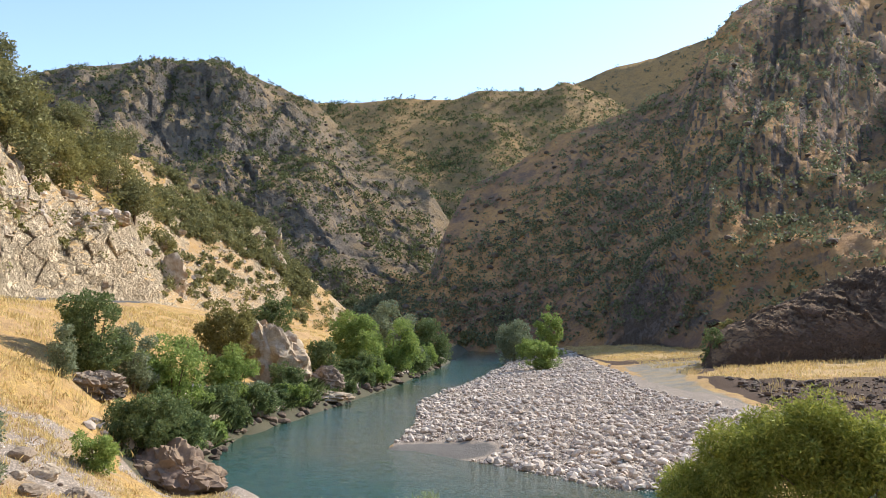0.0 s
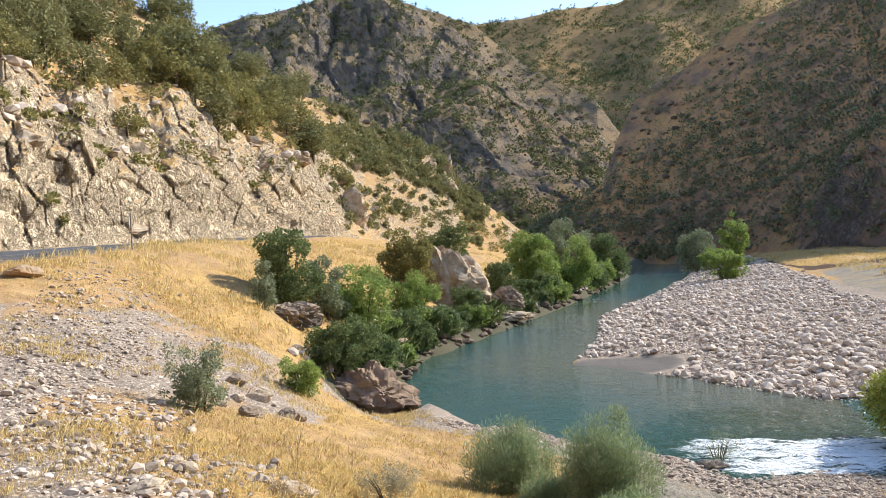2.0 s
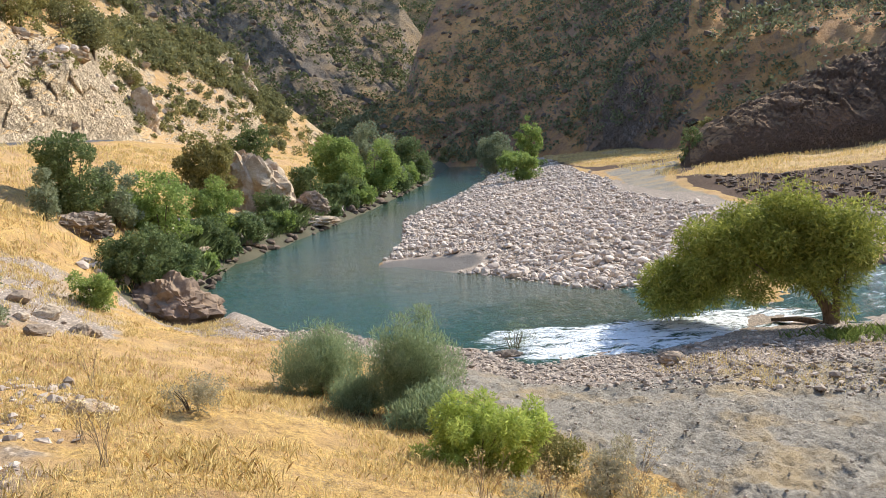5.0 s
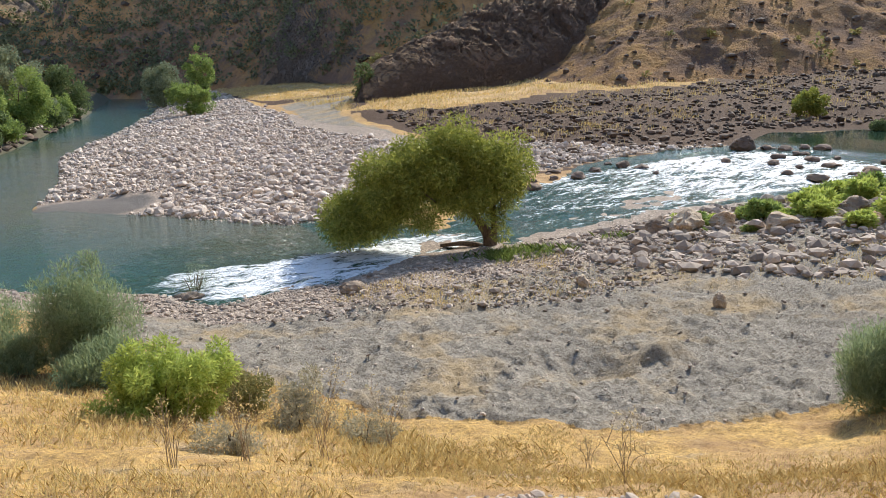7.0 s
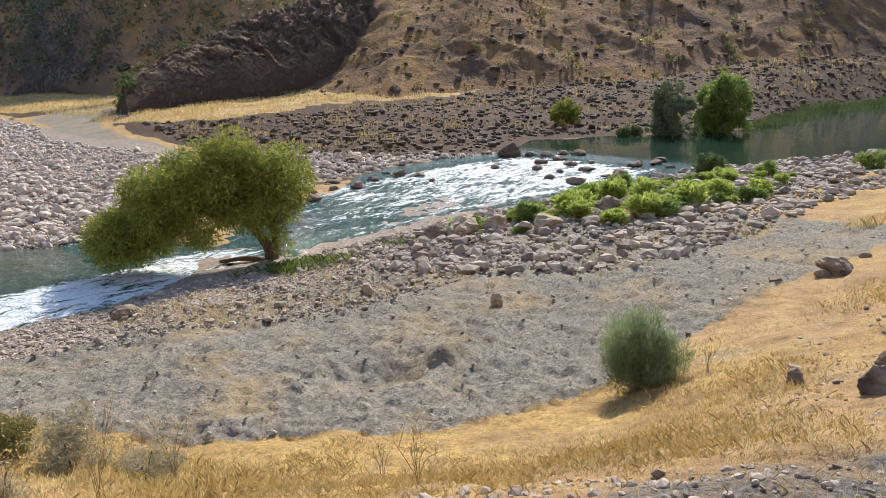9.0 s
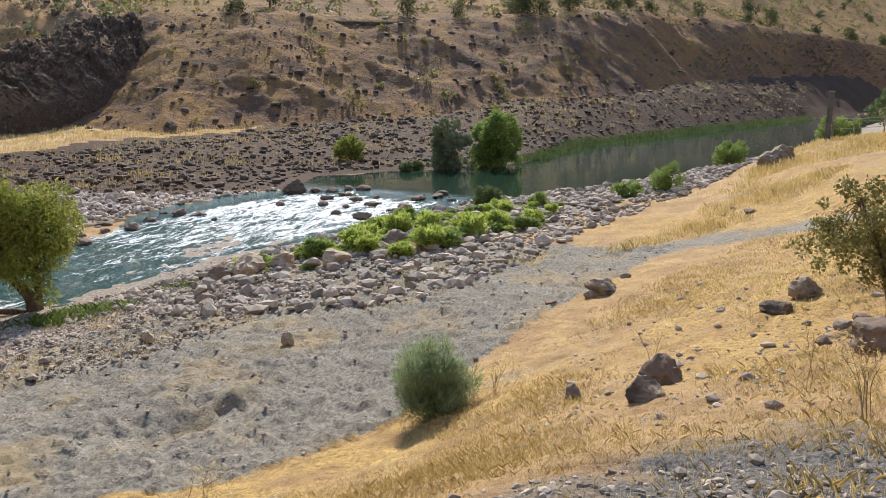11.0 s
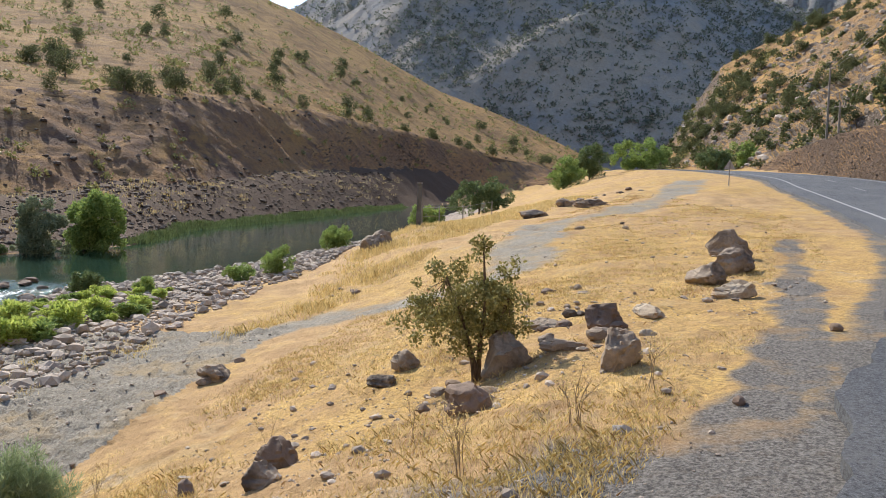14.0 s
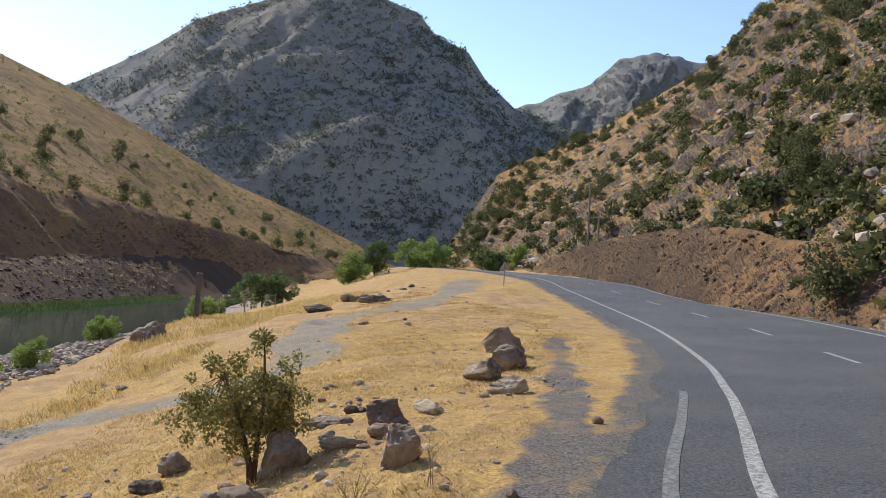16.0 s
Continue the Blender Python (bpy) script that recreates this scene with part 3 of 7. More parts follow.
# hills: bearing, distance and height of the foot, distance and rise (degrees above the eye) of the crest
HILLS = {
    "hillside_left": [(75, 24, 6.2, 75, 30), (60, 30, 6.6, 85, 25.5), (46, 40, 7.2, 95, 21.5), (36, 52, 7.6, 105, 18), (29, 66, 7.8, 112, 15.2), (26, 74, 7.9, 116, 12.7), (22.4, 84, 8.0, 124, 11.2),
                      (19.3, 92, 8.0, 130, 10.0), (17.6, 98, 8.1, 134, 8.6), (13.7, 112, 8.2, 143, 7.5), (11.9, 119, 8.3, 147, 6.4), (11.0, 122, 8.3, 148, 4.0), (9.4, 127, 8.4, 149, 3.0), (8.0, 132, 8.4, 150, 1.9), (6.9, 140, 8.0, 152, 0.9), (5.5, 150, 5, 160, -0.5)],
    "mountain_north": [(34, 260, 20, 500, 13), (26.3, 240, 20, 480, 15.5), (20.4, 230, 15, 470, 16.8), (15.6, 225, 12, 450, 17.2), (13.6, 225, 10, 440, 16.3), (9.2, 225, 8, 420, 15.2), (5.9, 225, 6, 390, 12.4),
                       (1.0, 230, 5, 350, 9.6), (-1.5, 250, 5, 330, 5.5), (-4, 280, 5, 330, 2)],
    "mountain_back": [(16, 500, 10, 950, 13), (9.2, 500, 10, 930, 15.2), (3.5, 480, 10, 900, 15.6), (-0.6, 470, 10, 900, 15.7), (-2.7, 470, 10, 900, 16.4), (-7.2, 470, 10, 920, 16.3), (-8.8, 480, 10, 930, 16.8), (-12, 500, 10, 950, 15.6), (-17, 500, 10, 950, 12)],
    "ridge_far": [(-4, 1000, 30, 1500, 14.5), (-8.8, 1000, 30, 1500, 16.4), (-12, 1000, 30, 1500, 17.4), (-15.9, 1000, 30, 1500, 18.1), (-18.6, 1000, 30, 1500, 18.8), (-24, 1000, 30, 1500, 18.5)],
    "mountain_east": [(6.5, 190, 3, 205, 0.7), (5.4, 186, 3, 205, 1.4), (3.0, 182, 3, 205, 2.4), (0.9, 178, 3, 205, 3.7), (-0.2, 174, 3, 210, 6.5), (-1.9, 168, 3, 222, 9.7), (-4.7, 160, 3, 226, 10.8), (-8.4, 150, 3, 230, 13.1), (-12.7, 138, 3.5, 222, 14.1),
                      (-16.6, 120, 3.5, 212, 15.8), (-18.6, 112, 3.5, 222, 18.8), (-20.5, 108, 3.5, 238, 20.1), (-22.3, 105, 3.5, 254, 21.0), (-25, 102, 3.5, 290, 21.5), (-28, 100, 3.5, 310, 20.8), (-31.5, 98, 3.5, 315, 20.3), (-36, 95, 3.5, 310, 13), (-46, 100, 6, 310, 10), (-54, 110, 8, 320, 8)],
    "bank_east": [(-19, 92, 2.5, 104, -1.6), (-25, 88, 2.8, 112, 1.5), (-30, 78, 3.0, 118, 4.2), (-36, 71, 3.2, 104, 5.4), (-41.8, 75, 3.3, 98, 5.6), (-50, 78.5, 3.6, 107, 5.2), (-56, 81, 3.8, 112, 5.1), (-62.9, 89, 4.6, 122, 5.3), (-67.8, 108, 5.4, 143, 5.3), (-72.8, 134, 6.2, 170, 4.6), (-78.6, 184, 7.6, 205, 3.5),
                  (-85.5, 240, 9, 265, 1.9), (-92, 270, 10, 300, 1.0)],
    "cutting": [(-102.5, 124, 8.5, 128, 0.8), (-104.5, 106, 8, 114, 2.3), (-108, 82, 7.2, 90, 3.7), (-112, 61, 6.3, 69, 4.5), (-115, 51, 6, 59, 4.9), (-117.5, 45.5, 5.8, 54, 5.0), (-120, 41, 5.6, 49, 4.2), (-123, 37, 5.4, 44, 4.0), (-127, 33, 5.2, 40, 3.9)],
    "cliff_east": [(-17.6, 76, 1.8, 79, -3.2), (-18.4, 75, 1.8, 80, -0.9), (-19.5, 75, 1.9, 81, -0.1), (-21, 76, 2.0, 82, 0.5), (-24.6, 78, 2.4, 86, 1.8), (-28.5, 80, 3.0, 92, 3.3), (-32, 83, 3.6, 100, 4.6), (-35, 88, 5.0, 108, 5.2), (-38, 100, 10, 112, 4.5)],
    "slope_east": [(-22, 112, 4, 130, -0.5), (-29, 112, 11, 170, 7), (-36, 108, 14, 230, 10), (-46, 106, 15.5, 310, 11), (-56, 108, 15, 320, 12.2), (-62.5, 120, 15.3, 330, 12.8), (-67, 140, 16, 340, 12.7), (-71, 150, 16, 345, 11.3), (-75.8, 175, 18, 360, 9.2), (-81.6, 210, 18, 370, 6.2), (-84.5, 230, 18, 370, 5.2),
                   (-88, 255, 16, 370, 3.8), (-91.4, 280, 14, 360, 2.2), (-94, 290, 12, 340, 0.6)],
    "mountain_south": [(-58, 420, 20, 720, 6), (-66, 420, 20, 720, 9), (-71.5, 420, 20, 720, 11.4), (-76.8, 420, 20, 710, 14.9), (-78.9, 420, 20, 700, 16.5), (-83, 420, 20, 700, 18), (-86.8, 420, 20, 690, 19.7), (-90, 420, 20, 680, 19.5), (-94.2, 420, 20, 670, 18.5),
                       (-95.5, 420, 20, 660, 17.1), (-98, 420, 20, 650, 16.1), (-99.4, 420, 20, 640, 14.3), (-101.5, 420, 20, 630, 12.6), (-105.6, 420, 20, 620, 11.2), (-112, 420, 20, 620, 9)],
    "peak_far": [(-96, 1100, 40, 1600, 10), (-101.7, 1100, 40, 1600, 12.6), (-106.6, 1100, 40, 1600, 14.1), (-108.9, 1100, 40, 1600, 15.9), (-111.4, 1100, 40, 1600, 16.2), (-114.4, 1100, 40, 1600, 15.6), (-122, 1100, 40, 1600, 14)],
    "hillside_right": [(-95.8, 190, 9, 225, 0.6), (-97.2, 180, 9, 235, 2.6), (-100.6, 150, 8.8, 235, 8), (-103.3, 125, 8.4, 235, 9.4), (-107.6, 92, 7.6, 225, 11.4), (-114.3, 58, 6.2, 200, 15.4), (-116, 53, 6.0, 195, 17), (-117.4, 49, 5.9, 190, 18.7),
                       (-119, 46, 5.8, 186, 19.8), (-126, 33, 5.4, 170, 24), (-140, 20, 5.0, 140, 28), (-160, 16, 4.8, 110, 30), (-180, 16, 4.8, 100, 31), (-220, 18, 5.2, 90, 32), (-255, 22, 5.8, 80, 31), (-285, 24, 6.2, 75, 30)],
}


def settle_hills():
    """Let each hill begin on the ground, and the meadow at the brow of the bank."""
    for name in ("bank_east", "mountain_east", "cliff_east", "hillside_right", "hillside_left", "cutting", "mountain_north", "mountain_back", "ridge_far", "mountain_south", "peak_far"):
        rows = HILLS[name]
        p = np.array([spot(r[0], r[1]) for r in rows])
        HILLS[name] = [(b, d0, float(z) - 0.25, d1, e) for (b, d0, _, d1, e), z in zip(rows, np.minimum(land(p[:, 0], p[:, 1]), [r[2] + 1.5 for r in rows]))]
    brow = np.array(HILLS["bank_east"])[::-1]
    out = []
    for b, d0, z0, d1, e in HILLS["slope_east"]:
        bd, be = np.interp(b, brow[:, 0], brow[:, 3]), np.interp(b, brow[:, 0], brow[:, 4])
        out.append((b, float(bd) - 3, float(EYE_Z + bd * math.tan(radians(be))) - 1.0, max(d1, float(bd) + 20), e))
    HILLS["slope_east"] = out


settle_hills()



# ---- the ground sheet ----
TRACK = [(7, 10.6), (11.5, 10.8), (13.1, 10.3), (16.2, 9.4), (20, 8.6), (22.4, 7.0), (21.5, 4.6), (21.4, 3.2), (22.6, 1.2), (25, 0.9), (29, 1.0), (35.8, 0.6), (41, -3.2), (52, -7.2), (67, -10.4)]
BEACH = [(-1.5, 18), (1.5, 12.2), (3.5, 9.6), (6, 7.8), (9, 7.2), (14, 7.5), (22, 7.5), (23, 14), (24, 21), (17, 23), (11, 22), (4.4, 21.5), (1.2, 22.8)]
BAR = [(x, y) for x, y, z in BAR_SHORE] + [(27, 35.5), (22.5, 41), (18, 46), (16.5, 60), (17.5, 75), (18, 95), (19.5, 115), (22, 150), (22, 176)]
GRAVEL_PATH = [(26, -7.2), (22.3, -6.2), (13.8, -4.1), (9.9, -2.9), (7.3, -1.9), (4.5, -0.9)]
TERRACE = [(20.5, 66), (20.8, 61), (25.5, 57.2), (30, 57.8), (36, 58.6), (47, 55), (56, 58), (60, 66), (44, 76), (34, 72), (29, 70), (26, 71)]
TERRACE_BACK = [(19.5, 98), (22, 95), (34, 92), (36, 112), (34, 145), (26, 160), (22, 150), (20.5, 118)]
SILT = [(16.6, 44), (19.0, 44.5), (19.0, 56), (20, 64), (23, 72), (25, 76), (27, 82), (24, 88), (18.5, 88), (17.5, 76), (14.6, 60)]


def ground_z(x, y):
    """Height of the ground with its roughness."""
    x, y = np.atleast_1d(np.asarray(x, float)), np.atleast_1d(np.asarray(y, float))
    z = land(x, y)
    d = np.hypot(x, y)
    road = away(ROAD_LINE, x, y)
    calm = smooth(4.2, 7.5, road)
    wet = smooth(-0.25, 0.35, z - water_level(x, y))
    rough = 0.05 + 0.10 * smooth(8, 40, d) + 0.9 * smooth(90, 260, d)
    z = z + calm * wet * (rough * fbm(x * 0.35, y * 0.35, 4, 3) * 1.6 + 0.09 * smooth(60, 20, d) * fbm(x * 2.4, y * 2.4, 5, 9, 0.6))
    steps = inside(BEACH, x, y) * smooth(1, 4, away([(p[0], p[1]) for p in NEAR_SHORE], x, y))
    _, rim = cracks(x * 2.3 + 0.5 * fbm(x, y, 2, 92), y * 2.9, 94)
    z = z + steps * (0.075 * smooth(0.45, 0.0, rim) + 0.05 * fbm(x * 3.4, y * 3.4, 3, 91, 0.6, True))
    dig = np.exp(-(((x - 7.3) / 1.0) ** 2 + ((y - 10.6) / 0.6) ** 2))
    return z - 0.34 * dig + 0.22 * np.exp(-(((x - 8.6) / 0.5) ** 2 + ((y - 10.4) / 0.5) ** 2))


def build_ground():
    b = np.radians(np.concatenate([np.arange(-126, 62, 0.36), np.arange(62, 234, 2.0)]))
    r = np.concatenate([[0.02], np.geomspace(0.5, 4, 60)[:-1], np.geomspace(4, 26, 240)[:-1], np.geomspace(26, 260, 170), np.geomspace(275, 4000, 28)])
    R, A = np.meshgrid(r, b, indexing="ij")
    x, y = (-np.sin(A) * R).ravel(), (np.cos(A) * R).ravel()
    z = ground_z(x, y)
    ob = link_mesh("ground", np.stack([x, y, z], 1), grid_faces(len(r), len(b), True), M["ground"])
    tagged(ob, "dry valley ground of yellow grass, earth, sand and gravel by a river", "ground", kind="structure")
    z0, wl = land(x, y), water_level(x, y)
    road, track, d = away(ROAD_LINE, x, y), away(TRACK, x, y), np.hypot(x, y)
    far_side = (y > 27) & (x > -3) | (x > 30) & (y > 24)
    bar = inside(BAR, x, y)
    beach = inside(BEACH, x, y)
    ns = away([(p[0], p[1]) for p in NEAR_SHORE], x, y)
    sand = np.where(beach, 1.0, 0.0) * smooth(1.5, 5, ns) + smooth(2.5, 0.6, track + 0.7 * fbm(x * 0.4, y * 0.4, 3, 15)) * 0.66 + smooth(0.9, 0.3, away(FAR_TRACK[1:], x, y)) * 0.7
    sand = np.maximum(sand, np.where(inside(SILT, x, y), 0.9 * smooth(0, 1.6, away(SILT + SILT[:1], x, y)), 0.0))
    stony = np.where(bar, 1.0, 0.0) + np.where(beach, 1, 0) * smooth(6, 2, ns) + 0.85 * np.where((ns < 4) & ~far_side & (z0 < 1.6), 1, 0) + 0.0
    gravel = np.maximum(smooth(5.9, 4.8, road) * (0.75 + 0.3 * fbm(x * 0.5, y * 0.5, 3, 4)), 0.62 * smooth(0.75, 0.2, away(GRAVEL_PATH, x, y) + 0.4 * fbm(x * 0.8, y * 0.8, 3, 14)))
    gravel = np.maximum(gravel, 0.7 * smooth(5.0, 2.6, np.hypot(x - 2.5, y + 1.5) + 0.8 * fbm(x * 0.9, y * 0.9, 3, 16)))
    gravel = gravel * np.where((x > 8) & (y < np.interp(x, ROAD_LINE[:, 0][ROAD_LINE[:, 0] > 5], ROAD_LINE[:, 1][ROAD_LINE[:, 0] > 5])), 0.35, 1.0)
    gravel = np.maximum(gravel, 0.8 * smooth(1.1, 0.6, np.hypot((x + 0.3) / 3.4, (y - 37.8) / 2.8)))
    ls = away([(p[0], p[1]) for p in LEFT_SHORE], x, y)
    stony = stony + smooth(2.6, 1.0, ls) + smooth(8, 5, ns) * np.where((x > 22) & (y < 21) & (z0 < 3.2), 1, 0) + 0.38 * smooth(0.15, 0.5, fbm(x * 0.5, y * 0.5, 3, 66)) * np.where((d < 40) & (y < 30) & (z0 > 1.5), 1, 0) + 0.75 * np.exp(-(((x + 11.5) / 4.5) ** 2 + ((y - 19) / 6) ** 2))
    # far bank: brown earth that also has shade painted in
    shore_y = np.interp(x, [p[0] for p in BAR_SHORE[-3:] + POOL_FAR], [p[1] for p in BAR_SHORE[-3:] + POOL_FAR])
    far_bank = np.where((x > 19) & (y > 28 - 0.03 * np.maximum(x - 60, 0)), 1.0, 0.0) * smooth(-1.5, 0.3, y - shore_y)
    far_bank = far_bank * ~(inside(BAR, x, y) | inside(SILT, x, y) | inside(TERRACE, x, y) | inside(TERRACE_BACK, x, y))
    golden = np.where(inside(TERRACE, x, y), smooth(0, 4, away(TERRACE + TERRACE[:1], x, y)), 0) + np.where(inside(TERRACE_BACK, x, y), smooth(0, 4, away(TERRACE_BACK + TERRACE_BACK[:1], x, y)), 0)
    golden = 0.62 * golden
    stony = stony * (1 - np.clip(golden, 0, 1))
    path = away([(-3.5, 5.2), (-5.9, 7.2), (-8.7, 9.3), (-12, 12.2), (-17, 17.5)], x, y)
    stony = stony + 0.55 * smooth(1.5, 0.6, path + 0.6 * fbm(x * 0.7, y * 0.7, 3, 23)) + 0.45 * np.exp(-(((x + 10.5) / 2.6) ** 2 + ((y - 14.5) / 4) ** 2))
    bare = 0.8 * np.exp(-(((x + 14) / 5) ** 2 + ((y - 20.5) / 6) ** 2)) + 0.7 * np.exp(-((d - 3.2) / 0.9) ** 2) * (x > -1)
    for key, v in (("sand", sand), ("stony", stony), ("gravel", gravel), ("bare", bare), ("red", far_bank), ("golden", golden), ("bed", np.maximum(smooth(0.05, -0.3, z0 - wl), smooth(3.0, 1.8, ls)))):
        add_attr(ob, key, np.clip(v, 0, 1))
    return ob


build_ground()


# ---- the river ----
def build_water():
    b = np.radians(np.arange(-97, 24, 0.3))
    r = np.geomspace(17, 330, 260)
    R, A = np.meshgrid(r, b, indexing="ij")
    x, y = (-np.sin(A) * R).ravel(), (np.cos(A) * R).ravel()
    wl, z0 = water_level(x, y), land(x, y)
    mid = [(4, 23.5), (9, 24.5), (14, 25.5), (20, 26.8), (30, 26.5)]
    rapid = smooth(-1.5, 5, x) * smooth(34.5, 30, x) * smooth(6.5, 4.0, away(mid, x, y)) * smooth(31.8, 30.5, y - 0.05 * x)
    tail = 0.62 * np.exp(-(((x - 10) / 4) ** 2 + ((y - 128) / 20) ** 2))
    tongue = 0.86 * smooth(-2, 3, x) * smooth(15, 10, x) * smooth(3.4, 1.2, away([(-1, 22.9), (4.4, 22.4), (8, 22.9), (12, 23.2)], x, y))
    foam = np.clip(np.maximum(rapid * (0.55 + 0.25 * smooth(8, 28, x)), np.maximum(tongue, tail)), 0, 1)
    foam = np.maximum(foam, 0.28 * np.exp(-(((x + 8.5) / 1.5) ** 2 + ((y - 36) / 4) ** 2)))
    wave = foam * (0.16 * fbm(x * 0.9, y * 1.5, 4, 21, 0.6) + 0.08 * fbm(x * 3, y * 4, 3, 5))
    verts = np.stack([x, y, wl + wave + 0.012 * fbm(x * 0.7, y * 0.7, 3, 2)], 1)
    faces = grid_faces(len(r), len(b))
    keep = (z0 < wl + 0.25)[faces].any(1)
    used = np.unique(faces[keep])
    remap = np.full(len(verts), -1)
    remap[used] = np.arange(len(used))
    ob = link_mesh("water", verts[used], remap[faces[keep]], M["water"])
    add_attr(ob, "foam", foam[used])
    add_attr(ob, "still", (smooth(31, 36, x) * (y < 60))[used])
    bank = away([(p[0], p[1]) for p in BAR_SHORE[2:8]], x, y)
    add_attr(ob, "shallow", (0.75 * smooth(8.0, 0.3, bank + 1.5 * fbm(x * 0.25, y * 0.12, 3, 6)) * (x < 7))[used])
    return tagged(ob, "green river water with white foaming rapids and a still dark pool", "river", kind="structure")


build_water()


# ---- the road ----
def ribbon(name, inner, outer, lift, material, lo=0, hi=None, thick=0.0, ragged=0.0):
    a, b = road_offset(inner)[lo:hi], road_offset(outer)[lo:hi]
    if ragged:
        k = np.arange(len(a))
        wander = 0.30 * fbm(k * 0.06, k * 0.0, 3, 12) + 0.09 * fbm(k * 0.23, k * 0.0, 3, 13)
        a[:, :2] -= ROAD_SIDE[lo:hi] * (ragged * wander)[:, None]
    a[:, 2] += lift
    b[:, 2] += lift
    rows = [a, b]
    if inner < -4.5 and outer > 0:     # the carriageway: its lower edge line is where the banking begins
        c = road_offset(-3.5)[lo:hi]
        c[:, 2] += lift
        rows = [a, c, b]
    if thick:
        a2, b2 = a.copy(), b.copy()
        a2[:, 2] -= thick
        b2[:, 2] -= thick
        rows = [a2, *rows, b2]
    v = np.stack(rows, 1).reshape(-1, 3)
    return link_mesh(name, v, grid_faces(len(a), len(rows))[:, ::-1], material, False)


tagged(ribbon("road", -4.7, ROAD_HALF, 0.0, M["asphalt"], thick=0.25, ragged=1.0), "worn grey asphalt country road curving along the valley", "road", kind="structure")
tagged(ribbon("edge_line", -3.59, -3.43, 0.006, M["line"]), "worn white edge line painted on the road", "road marking", "road lines", "structure")
tagged(ribbon("edge_line", 3.43, 3.57, 0.006, M["line"]), "worn white edge line painted on the road", "road marking", "road lines", "structure")

OLD_LINE = (int(np.argmax((ROAD_LINE[:, 0] > 2.5) & (ROAD_LINE[:, 1] < 0))), int(np.argmax((ROAD_LINE[:, 0] > 11.3) & (ROAD_LINE[:, 1] < 0))))
tagged(ribbon("old_edge_line", -4.32, -4.19, 0.006, M["old_line"], *OLD_LINE), "faded older edge line on the road shoulder", "road marking", "road lines", "structure")


def polyline_cut(line, s0, s1):
    seg = np.concatenate([[0], np.cumsum(np.linalg.norm(np.diff(line, axis=0), axis=1))])
    s = np.linspace(s0, s1, 5)
    return np.stack([np.interp(s, seg, line[:, k]) for k in range(3)], 1)


def build_dashes():
    a, b = road_offset(-0.06), road_offset(0.06)
    length = np.linalg.norm(np.diff(ROAD_LINE, axis=0), axis=1).sum()
    for k in range(int(length / 9)):
        p, q = polyline_cut(a, k * 9.0, k * 9.0 + 3), polyline_cut(b, k * 9.0, k * 9.0 + 3)
        p[:, 2] += 0.006
        q[:, 2] += 0.006
        tagged(link_mesh("centre_dash", np.stack([p, q], 1).reshape(-1, 3), grid_faces(5, 2)[:, ::-1], M["line"], False), "worn white dash painted along the middle of the road", "road marking", "centre dashes", "structure")


build_dashes()

# ---- hills and mountains ----
HILL_LOOK = {  # material, columns a degree, rows, size of gullies, depth of gullies, label
    "hillside_left": ("hill_left", 10, 210, 16, 0.10, "sunlit rocky hillside with pale cliffs, dry grass and scattered oaks"),
    "mountain_north": ("mountain", 6, 150, 60, 0.16, "rocky grey-brown mountain dotted with scrub"),
    "mountain_back": ("mountain_back", 4, 80, 110, 0.08, "terraced mountain slope with dry grass and scrub"),
    "ridge_far": ("mountain_back", 3, 40, 160, 0.06, "distant pale rocky ridge"),
    "mountain_east": ("mountain_east", 6, 150, 44, 0.13, "steep brown mountainside in low raking light, dotted with oak scrub"),
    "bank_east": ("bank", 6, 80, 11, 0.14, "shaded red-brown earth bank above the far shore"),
    "cliff_east": ("cliff", 10, 90, 4, 0.24, "dark red-brown rock outcrop above the grassy terrace"),
    "cutting": ("cutting", 10, 70, 7, 0.30, "brown earth cutting beside the road"),
    "slope_east": ("meadow", 7, 80, 40, 0.03, "gentle slope of pale dry grass with scattered small trees"),
    "mountain_south": ("mountain_south", 6, 150, 200, 0.15, "large rocky mountain closing the valley, haze in its grey colours"),
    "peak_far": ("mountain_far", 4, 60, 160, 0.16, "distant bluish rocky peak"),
    "hillside_right": ("hill_right", 4, 150, 24, 0.10, "rocky hillside with oak scrub above the road"),
}


